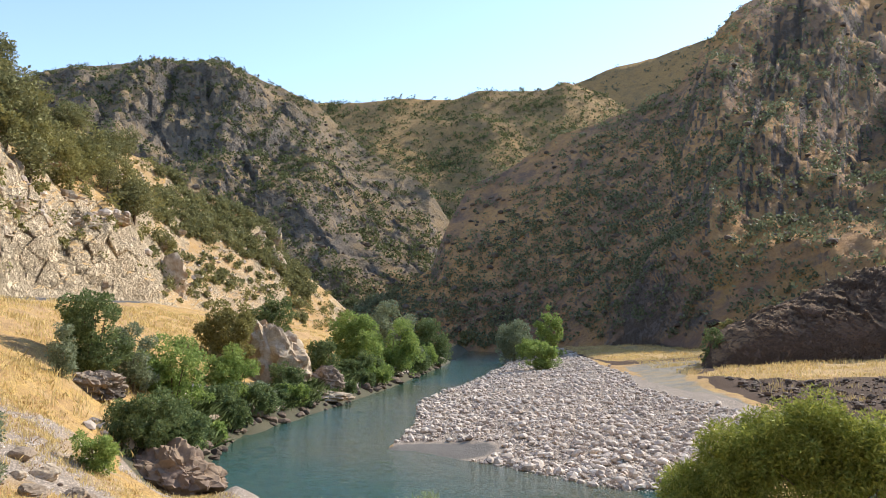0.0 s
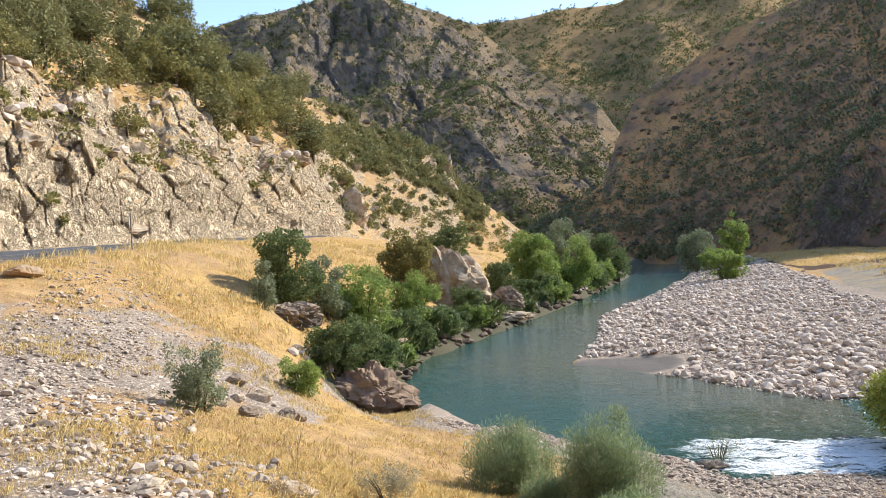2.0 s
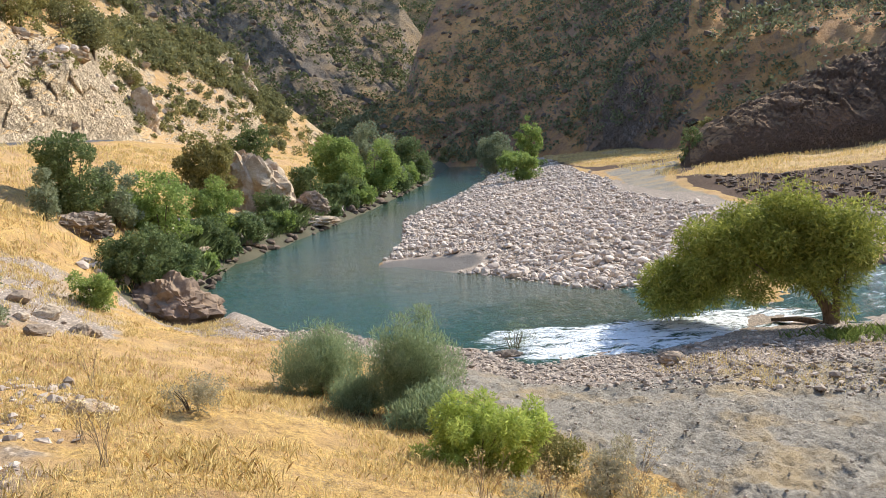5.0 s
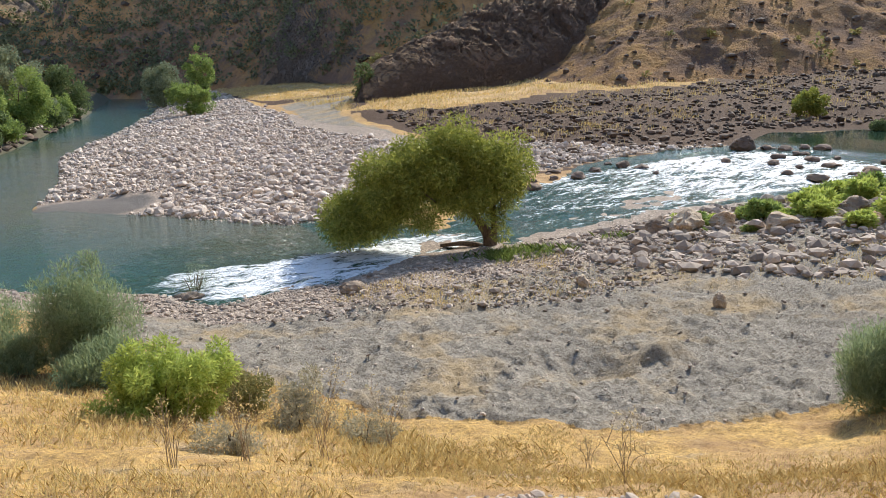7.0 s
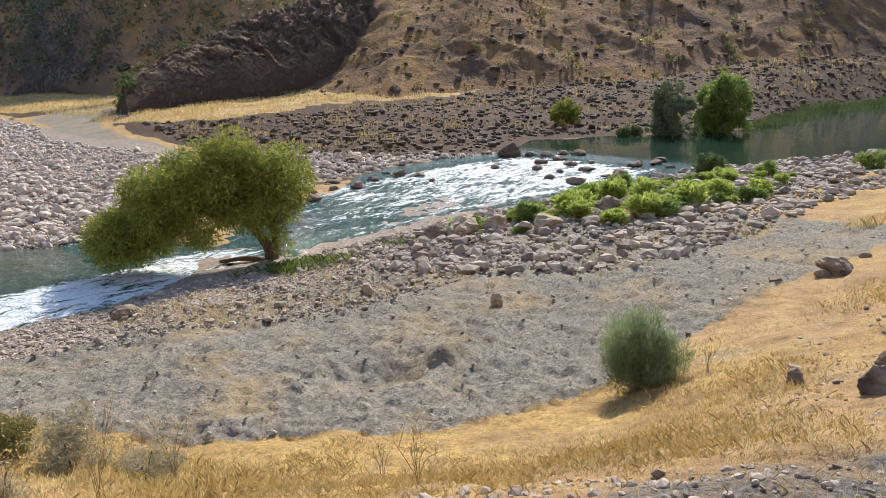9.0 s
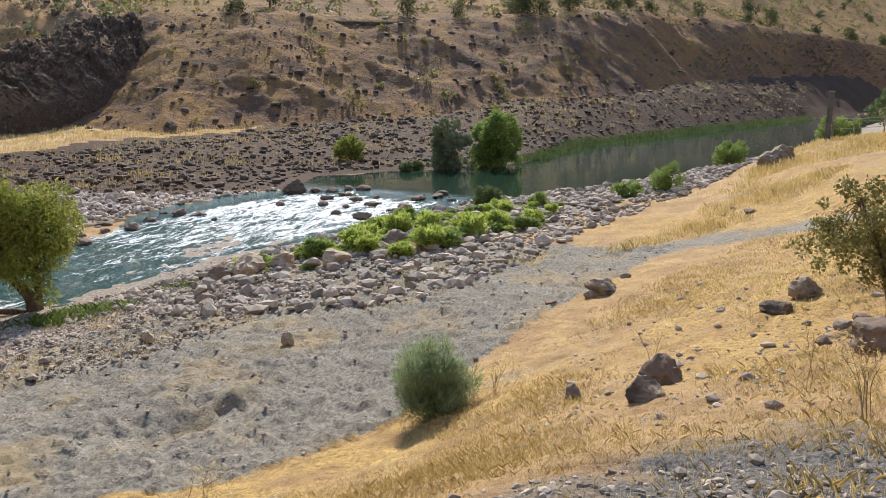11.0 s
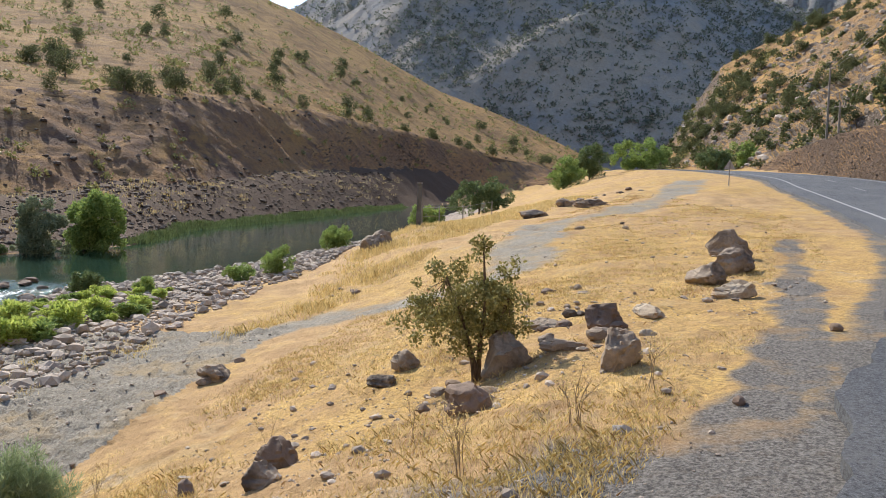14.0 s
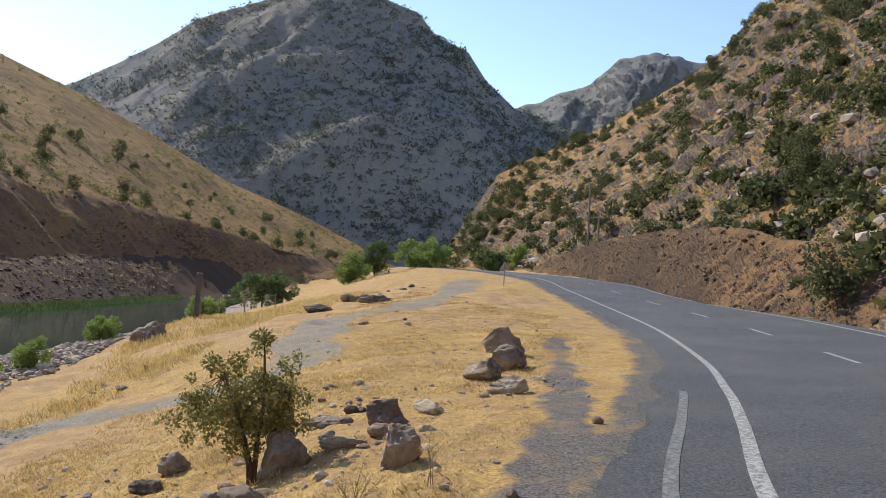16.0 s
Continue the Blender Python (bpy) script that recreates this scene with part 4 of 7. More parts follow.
def hill_point(name, bearing, t, with_noise=True):
    """A point of a hill: t is 0 at the foot, 1 at the crest, more behind it."""
    rows = np.array(HILLS[name][::-1] if HILLS[name][0][0] > HILLS[name][-1][0] else HILLS[name], float)
    _, _, _, gully, depth, _ = HILL_LOOK[name]
    rocky = {"mountain_north": 0.5, "mountain_south": 0.06, "hillside_right": 0.6, "cliff_east": 0.9, "mountain_east": 0.22, "peak_far": 0.5, "cutting": 0.6}.get(name, 0.1)
    d0, z0, d1, rise = (np.interp(bearing, rows[:, 0], rows[:, k]) for k in range(1, 5))
    z1 = EYE_Z + d1 * np.tan(np.radians(rise))
    d = d0 + (d1 - d0) * np.maximum(t, 0) + 12 * np.minimum(t, 0)
    a = np.radians(bearing)
    x, y = -np.sin(a) * d, np.cos(a) * d
    front = np.clip(t, 0, 1)
    shape = 0.80 * front + 0.20 * front ** 2
    if name == "cliff_east":
        shape = front ** 0.42
    if name == "bank_east":
        shape = 0.6 * front + 0.4 * smooth(0.0, 1.0, front)
    if name == "mountain_east":
        k = 0.12 + 0.26 * smooth(-9, -17, bearing)
        shape = (1 - k) * front + k * front ** 2
        z0 = z0 + 8.0 * np.exp(-((t - 0.05 + (12 + bearing) * 0.033) / 0.10) ** 2) * smooth(-11, -15, bearing) * smooth(-34, -27, bearing)     # a sunlit shelf
    if name == "slope_east":
        shape = 0.7 * front + 0.3 * front ** 2
    z = z0 + (z1 - z0) * shape + 25 * np.minimum(t, 0) - np.maximum(t - 1, 0) * (d1 - d0) * 0.45
    if name == "hillside_left":     # the pale cut cliff above the road
        band = smooth(18.5, 23, bearing) * smooth(64, 50, bearing)
        lip = 0.16 + 0.05 * fbm(bearing * 0.35, bearing * 0.0, 3, 31)
        z = z + band * (4.6 + 1.6 * fbm(bearing * 0.5, bearing * 0.0, 3, 35)) * smooth(0.0, 0.07, t) * smooth(0.85, lip, t)
        if with_noise:
            u = np.radians(bearing) * 72
            w = fbm(u / 9, z / 7, 3, 60)
            slab = np.abs((u * 1.0 + z * 0.55 + 6 * w) / 4.4 % 2 - 1)
            split = np.abs((u * 1.3 - z * 1.1 + 5 * w) / 2.3 % 2 - 1)
            o2, e2 = cracks(u / 1.5 + z / 2.6 + w, z / 1.7 - u / 3.5, 67)
            push = 1.3 * slab + 0.8 * split + 1.3 * (o2 - 0.5) + 1.5 * fbm(u / 5 + z / 8, z / 4 - u / 7, 6, 62, 0.6, True) - 0.5 * smooth(0.10, 0.0, e2) - 1.4
            push = 0.6 * push * (0.25 + 0.75 * band) * smooth(0.0, 0.04, t) * smooth(0.42, 0.24, t)
            x, y, z = x + np.sin(np.radians(bearing)) * push, y - np.cos(np.radians(bearing)) * push, z + 0.35 * push
    if with_noise:
        relief = np.maximum(z1 - z0, 2.0)
        n = fbm(x / gully, y / gully, 6, len(name), 0.52, True) * 0.6 + fbm(x / gully * 0.4, y / gully * 0.4, 5, 7) * 0.7
        broken, edge = cracks(x / gully * 2.2 + z / gully * 1.2, y / gully * 2.2 - z / gully, 71)
        n = n + rocky * (0.55 * (broken - 0.5) - 0.2 * smooth(0.1, 0.0, edge)) * smooth(-0.2, 0.3, fbm(x / gully * 0.5, y / gully * 0.5, 3, 83) + 0.15)
        b2, e2 = cracks(x / gully * 7 + z / gully * 4, y / gully * 7 - z / gully * 3, 73)
        n = n + rocky * (0.22 * (b2 - 0.5) - 0.08 * smooth(0.12, 0.0, e2))
        if name in ("mountain_east", "mountain_south", "mountain_north", "peak_far", "ridge_far"):     # ribs and gullies running down the slope
            u = np.radians(bearing) * d1 / gully + 0.9 * t
            n = n + (0.55 * fbm(u * 1.3, t * 0.8, 4, 17, 0.55, True) + 0.30 * fbm(u * 4.5, t * 1.6, 4, 19, 0.6, True)) * {"mountain_north": 0.5, "mountain_south": 0.45}.get(name, 0.8) * smooth(0.0, 0.6, t)
        fade = smooth(-0.05, 0.25, t) * (1 - (0.25 if name == "cliff_east" else 0.72) * np.exp(-((t - 1) / 0.12) ** 2))
        z = z + n * depth * relief * fade
    return x, y, z


def build_hill(name):
    mat, per_degree, nrow, _, _, label = HILL_LOOK[name]
    lo, hi = sorted((HILLS[name][0][0], HILLS[name][-1][0]))
    b = np.arange(lo, hi + 0.01, 1.0 / per_degree)
    b = b[(b > -128) | (np.arange(len(b)) % 8 == 0)]
    t = np.concatenate([np.linspace(-0.12, 0.4, int(nrow * 0.65)), np.linspace(0.4, 1.0, int(nrow * 0.45))[1:], np.linspace(1.02, 1.7, 12)])
    if name == "hillside_left":
        t = np.concatenate([np.linspace(-0.12, 0, 14)[:-1], np.linspace(0, 0.09, 90)[:-1], np.linspace(0.09, 0.4, 90), np.linspace(0.4, 1.0, 80)[1:], np.linspace(1.02, 1.7, 10)])
    T, Bg = np.meshgrid(t, b, indexing="ij")
    x, y, z = hill_point(name, Bg.ravel(), T.ravel())
    ob = link_mesh(name, np.stack([x, y, z], 1), grid_faces(len(t), len(b)), M[mat])
    if name in ("hillside_left", "mountain_north", "cliff_east", "hillside_right"):
        ob.data.set_sharp_from_angle(angle=radians(28))
    if name == "hillside_left":
        add_attr(ob, "cliff", np.clip(smooth(18.5, 23, Bg) * smooth(66, 52, Bg) * smooth(0.0, 0.02, T) * smooth(0.26, 0.17, T), 0, 1).ravel())
        add_attr(ob, "grassy", np.clip(smooth(20, 15, Bg) * smooth(0.8, 0.5, T) + 0.5 * smooth(0.2, 0.3, T), 0, 1).ravel())
    if name == "mountain_east":
        # orange dry grass, laid where raking sun streaks the slope to paint them in
        line = 0.10 + (-12 - Bg) * 0.033
        streak = smooth(-0.05, 0.35, fbm(Bg.ravel() * 0.35 + T.ravel() * 14, T.ravel() * 2.5 - Bg.ravel() * 0.05, 4, 41).reshape(Bg.shape)) * smooth(0.62, 0.2, T) * smooth(-4, -12, Bg)
        add_attr(ob, "grassy", np.clip(np.maximum(0.95 * np.exp(-((T - line) / 0.10) ** 2) * smooth(-9, -14, Bg), streak), 0, 1).ravel())
    if name == "bank_east":
        patch = smooth(0.05, 0.35, fbm(Bg.ravel() * 0.8, T.ravel() * 3, 4, 43).reshape(Bg.shape))
        add_attr(ob, "grassy", np.clip(np.maximum(smooth(-52, -38, Bg) * smooth(-24, -30, Bg) * smooth(-0.12, 0.22, fbm(Bg.ravel() * 0.5 + T.ravel() * 7, T.ravel() * 3 - Bg.ravel() * 0.1, 4, 47).reshape(Bg.shape)), np.maximum(0.8 * patch, 0.9 * smooth(0.72, 0.98, T))), 0, 1).ravel())
    return tagged(ob, label, "hill" if "hill" in name or "slope" in name or "bank" in name else "mountain", kind="structure")


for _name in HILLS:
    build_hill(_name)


# ---- things: builders ----
def part(name, verts, faces, material, parent, label="", flat=False):
    ob = link_mesh(name, verts, faces, material, not flat, parent)
    return tagged(ob, label) if label else ob


def holder(name, place, label, category, group=""):
    ob = new(name)
    ob.empty_display_size = 0.2
    ob.location = place
    return tagged(ob, label, category, group)


def tube(points, radii, sides=7):
    P = np.asarray(points, float)
    R = np.broadcast_to(np.asarray(radii, float), (len(P),))
    T = np.gradient(P, axis=0)
    T /= np.linalg.norm(T, axis=1)[:, None] + 1e-9
    ref = np.where(np.abs(T[:, 2:3]) > 0.9, np.array([[1.0, 0, 0]]), np.array([[0, 0, 1.0]]))
    U = np.cross(T, ref)
    U /= np.linalg.norm(U, axis=1)[:, None] + 1e-9
    V = np.cross(T, U)
    a = np.arange(sides) * 2 * math.pi / sides
    v = P[:, None] + R[:, None, None] * (U[:, None] * np.cos(a)[None, :, None] + V[:, None] * np.sin(a)[None, :, None])
    return v.reshape(-1, 3), grid_faces(len(P), sides, True)


def joined(pieces):
    """Several (verts, faces) with like faces as one."""
    vs, fs, k = [], [], 0
    for v, f in pieces:
        vs.append(v)
        fs.append(np.asarray(f) + k)
        k += len(v)
    return np.concatenate(vs), np.concatenate(fs)


def leaves(centres, radii, n, length, width, rng, droop=0.0, hollow=0.45):
    """n leaves in clumps; each leaf is a small folded rhomb."""
    centres, radii = np.asarray(centres, float), np.asarray(radii, float)
    if radii.ndim == 1:
        radii = np.repeat(radii[:, None], 3, 1)
    w = np.prod(radii, 1) ** (2 / 3)
    k = rng.choice(len(centres), n, p=w / w.sum())
    d = rng.normal(size=(n, 3))
    d /= np.linalg.norm(d, axis=1)[:, None]
    p = centres[k] + d * radii[k] * (hollow + (1 - hollow) * rng.random(n) ** 0.5)[:, None]
    ax = d * 0.6 + rng.normal(size=(n, 3)) * 0.7
    ax[:, 2] -= droop
    ax /= np.linalg.norm(ax, axis=1)[:, None]
    side = np.cross(ax, rng.normal(size=(n, 3)))
    side /= np.linalg.norm(side, axis=1)[:, None] + 1e-9
    s = (0.65 + 0.7 * rng.random(n))[:, None]
    up = np.cross(ax, side)
    v = np.stack([p, p + ax * length * s * 0.5 + side * width * s * 0.5 + up * width * 0.15, p + ax * length * s, p + ax * length * s * 0.5 - side * width * s * 0.5 + up * width * 0.15], 1)
    return v.reshape(-1, 3), np.arange(4 * n).reshape(-1, 4)


def clumps_in(blobs, count, rng, small=0.28, large=0.52):
    """Clumps spread through egg-shaped masses, so that the crown has lumps and gaps."""
    c, r = [], []
    vol = np.array([b[3] * b[4] * b[5] for b in blobs]) ** (2 / 3)
    for b, share in zip(blobs, vol / vol.sum()):
        m = max(3, int(count * share))
        d = rng.normal(size=(m, 3))
        d /= np.linalg.norm(d, axis=1)[:, None]
        c.append(np.array(b[:3]) + d * np.array(b[3:6]) * (0.45 + 0.5 * rng.random(m))[:, None])
        r.append(np.array(b[3:6]).min() * (small + (large - small) * rng.random(m)))
    return np.concatenate(c), np.concatenate(r)


def turned(points, bearing):
    """From (right, away, up) as seen along a bearing to world directions."""
    a = radians(bearing)
    p = np.asarray(points, float)
    return np.stack([p[:, 0] * math.cos(a) - p[:, 1] * math.sin(a), p[:, 0] * math.sin(a) + p[:, 1] * math.cos(a), p[:, 2]], 1)


def plant_tree(name, label, category, place, bearing, blobs, trunks, leaf, n_leaf, leaf_size, clumps=40, seed=1, limbs=6, droop=0.0, group="", hollow=0.3, clump=(0.28, 0.52)):
    """blobs: (right, away, up, three radii); trunks: lists of (right, away, up, radius)."""
    rng = np.random.default_rng(seed)
    tree = holder(name, place, label, category, group)
    c, r = clumps_in(blobs, clumps, rng, *clump)
    c[:, 2] = np.maximum(c[:, 2], 0.45 * r)
    tops, stems = [], []
    for t in trunks:
        t = np.array(t, float)
        v, f = tube(turned(curve_through(t[:, :3], 5), bearing), np.interp(np.linspace(0, 1, (len(t) - 1) * 5 + 1), np.linspace(0, 1, len(t)), t[:, 3]), 8)
        stems.append(part("trunk", v + rng.normal(size=v.shape) * t[0, 3] * 0.06, f, M["bark"], tree))
        tops.append(t[-1])
    for i in range(limbs):
        goal = c[rng.integers(len(c))]
        which = int(np.argmin([np.linalg.norm(q[:3] - goal) for q in tops]))
        top = tops[which]
        mid = (top[:3] + goal) / 2 + rng.normal(size=3) * 0.12 * np.linalg.norm(goal - top[:3])
        v, f = tube(turned(curve_through([top[:3] - (0, 0, 0.05), mid, goal], 4), bearing), np.linspace(top[3] * 0.7, top[3] * 0.15, 9), 6)
        part("limb", v, f, M["bark"], stems[which])
    v, f = leaves(c, r, n_leaf, leaf_size[0], leaf_size[1], rng, droop, hollow)
    part("crown", turned(v, bearing), f, M[leaf], tree)
    return tree


def bush(name, label, place, bearing, width, height, leaf, n_leaf, leaf_size, seed=1, category="bush", group="", droop=0.0, blobs=None, stems=5):
    """A bush from the ground up, with its stems."""
    w, h = width * 0.575, height * 1.08
    rng = np.random.default_rng(seed + 500)
    if blobs is None:
        blobs = [(0, 0, h * 0.2, w * 0.75, w * 0.65, h * 0.2), (0, 0, h * 0.52, w * 0.75, w * 0.7, h * 0.46)]
        blobs += [(-0.35 * w, 0, h * 0.16, w * 0.5, w * 0.42, h * 0.17), (0.35 * w, 0, h * 0.16, w * 0.5, w * 0.42, h * 0.17)]
        for _ in range(4):
            blobs.append((rng.uniform(-0.5, 0.5) * w, rng.uniform(-0.4, 0.4) * w, h * rng.uniform(0.3, 0.62), w * rng.uniform(0.35, 0.55), w * rng.uniform(0.35, 0.5), h * rng.uniform(0.25, 0.38)))
    if name == "tamarisk":     # a fan of upright sprays, ragged at the top
        blobs = [(0, 0, h * 0.22, w * 0.55, w * 0.5, h * 0.22)]
        for k in range(15):
            a, r = 2.4 * k, math.sqrt((k + 0.5) / 15)
            top = h * (1.0 - 0.36 * r * r) * rng.uniform(0.82, 1.06)
            blobs.append((0.78 * w * r * math.cos(a), 0.7 * w * r * math.sin(a), top * 0.56, w * rng.uniform(0.22, 0.36), w * rng.uniform(0.22, 0.34), top * 0.44))
    trunks = []
    for _ in range(stems):
        a, lean = rng.uniform(0, 6.28), rng.uniform(0.1, 0.45)
        trunks.append([(0.08 * w * math.cos(a), 0.08 * w * math.sin(a), -0.1, 0.009 * h + 0.007), (lean * w * 0.5 * math.cos(a), lean * w * 0.5 * math.sin(a), h * 0.3, 0.006 * h + 0.005), (lean * w * math.cos(a), lean * w * math.sin(a), h * (0.45 if name == "tamarisk" else 0.6), 0.003 * h + 0.003)])
    fine = leaf_size[1] < 0.02
    return plant_tree(name, label, category, place, bearing, blobs, trunks, leaf, int(n_leaf * (1.5 if fine else 1.4)), leaf_size if fine else (leaf_size[0] * 1.1, leaf_size[1] * 1.2), 260 if name == "tamarisk" else 60 if fine else 90, seed, 0, droop, group, 0.1 if name == "tamarisk" else 0.3 if fine else 0.4, (0.55, 1.0) if name == "tamarisk" else (0.28, 0.52) if fine else (0.16, 0.36))


def ball(levels):
    bm = bmesh.new()
    bmesh.ops.create_icosphere(bm, subdivisions=levels, radius=1.0)
    v = np.array([p.co[:] for p in bm.verts])
    f = np.array([[p.index for p in q.verts] for q in bm.faces])
    bm.free()
    return v, f


BALLS = {k: ball(k) for k in (1, 2, 3, 4, 5)}


def noise3(p, seed):
    return (vnoise(p[:, 0] + 3.1 * p[:, 2], p[:, 1] - 1.7 * p[:, 2], seed) + vnoise(p[:, 1] + 2.3 * p[:, 0], p[:, 2] + 0.7 * p[:, 0], seed + 1)) - 1


def boulder_shape(size, seed, levels=4, cuts=11, rough=0.07, sharp=0.62):
    """An angular rock: a ball cut by planes, then weathered."""
    rng = np.random.default_rng(seed)
    v, f = BALLS[levels]
    v = v.copy()
    for _ in range(cuts):
        n = rng.normal(size=3)
        n /= np.linalg.norm(n)
        c = rng.uniform(sharp, 0.95)
        over = np.maximum(v @ n - c, 0)
        v -= over[:, None] * n * 0.92
    d = v / (np.linalg.norm(v, axis=1)[:, None] + 1e-9)
    v += d * (rough * noise3(v * 2.2 + seed, seed) + 0.5 * rough * noise3(v * 6 + seed, seed + 5) + 0.35 * rough * noise3(v * 15, seed + 9) + 0.2 * rough * noise3(v * 34, seed + 11))[:, None]
    v[:, 2] = np.maximum(v[:, 2], -0.55)
    return v * np.array(size) / 2 * 1.12, f


def rock(name, label, place, size, material, seed, turn=0.0, levels=4, sink=0.25, group="", category="rock", rough=0.13, sharp=0.55, lean=(0, 0)):
    v, f = boulder_shape(size, seed, levels, rough=rough, sharp=sharp)
    ob = link_mesh(name, v, f, M[material], True)
    ob.data.set_sharp_from_angle(angle=radians(38))
    ob.matrix_world = pose(place[0], place[1], place[2] + size[2] * (0.31 - sink * 0.5), lean[0], lean[1], turn)
    return tagged(ob, label, category, group)


def gz(x, y):
    return float(ground_z([x], [y])[0])


def at_ground(x, y, lift=0.0):
    return (x, y, gz(x, y) + lift)


def scatter_stones(name, label, x, y, sizes, material, seed, levels=1, lift=0.1, squash=0.6, z=None):
    """Many stones as one mesh."""
    rng = np.random.default_rng(seed)
    z = ground_z(x, y) if z is None else z
    shapes = [boulder_shape((1, 1, 1), seed * 31 + i, levels, 6, 0.10, 0.6) for i in range(10)]
    nv, f0 = len(shapes[0][0]), shapes[0][1]
    S = np.stack([s[0] for s in shapes])[rng.integers(0, 10, len(x))]
    S = S * np.stack([rng.uniform(0.8, 1.35, len(x)), rng.uniform(0.7, 1.05, len(x)), rng.uniform(squash - 0.2, squash + 0.2, len(x))], 1)[:, None, :] * sizes[:, None, None]
    a, b = rng.uniform(0, 6.28, len(x)), rng.normal(0, 0.3, len(x))
    ca, sa, cb, sb = np.cos(a)[:, None], np.sin(a)[:, None], np.cos(b)[:, None], np.sin(b)[:, None]
    X, Y, Z = S[..., 0], S[..., 1] * cb - S[..., 2] * sb, S[..., 1] * sb + S[..., 2] * cb
    v = np.stack([X * ca - Y * sa + x[:, None], X * sa + Y * ca + y[:, None], Z + (z + sizes * lift)[:, None]], -1).reshape(-1, 3)
    f = (f0[None] + (np.arange(len(x)) * nv)[:, None, None]).reshape(-1, 3)
    return tagged(link_mesh(name, v, f, M[material], False), label, "stones", kind="stuff")


def random_in(poly, n, rng, power=0.0):
    P = np.array(poly)
    xs, ys = [], []
    while len(xs) < n:
        x, y = rng.uniform(P[:, 0].min(), P[:, 0].max(), n), rng.uniform(P[:, 1].min(), P[:, 1].max(), n)
        ok = inside(poly, x, y)
        if power:
            d = np.hypot(x, y)
            ok &= rng.random(n) < (np.hypot(P[:, 0], P[:, 1]).min() / d) ** power
        xs += list(x[ok])
        ys += list(y[ok])
    return np.array(xs[:n]), np.array(ys[:n])


def blades(x, y, z, height, width, per, rng, spread=0.08, lean=0.35):
    """Tufts of bent grass blades: two faces a blade."""
    n = len(x) * per
    h = np.repeat(height, per) * rng.uniform(0.5, 1.15, n)
    bx, by, bz = np.repeat(x, per) + rng.normal(0, spread, n), np.repeat(y, per) + rng.normal(0, spread, n), np.repeat(z, per) - 0.02
    a = rng.uniform(0, 6.28, n)
    l = np.abs(rng.normal(0, lean, n)) * h
    wx, wy = -np.sin(a) * width * 0.5, np.cos(a) * width * 0.5
    base = np.stack([bx, by, bz], 1)
    side = np.stack([wx, wy, 0 * wx], 1)
    mid = base + np.stack([np.cos(a) * l * 0.35, np.sin(a) * l * 0.35, h * 0.6], 1)
    tip = base + np.stack([np.cos(a) * l, np.sin(a) * l, h], 1)
    v = np.stack([base - side, base + side, mid + side * 0.7, tip, mid - side * 0.7], 1).reshape(-1, 3)
    f = np.arange(n * 5).reshape(-1, 5)
    return v, f


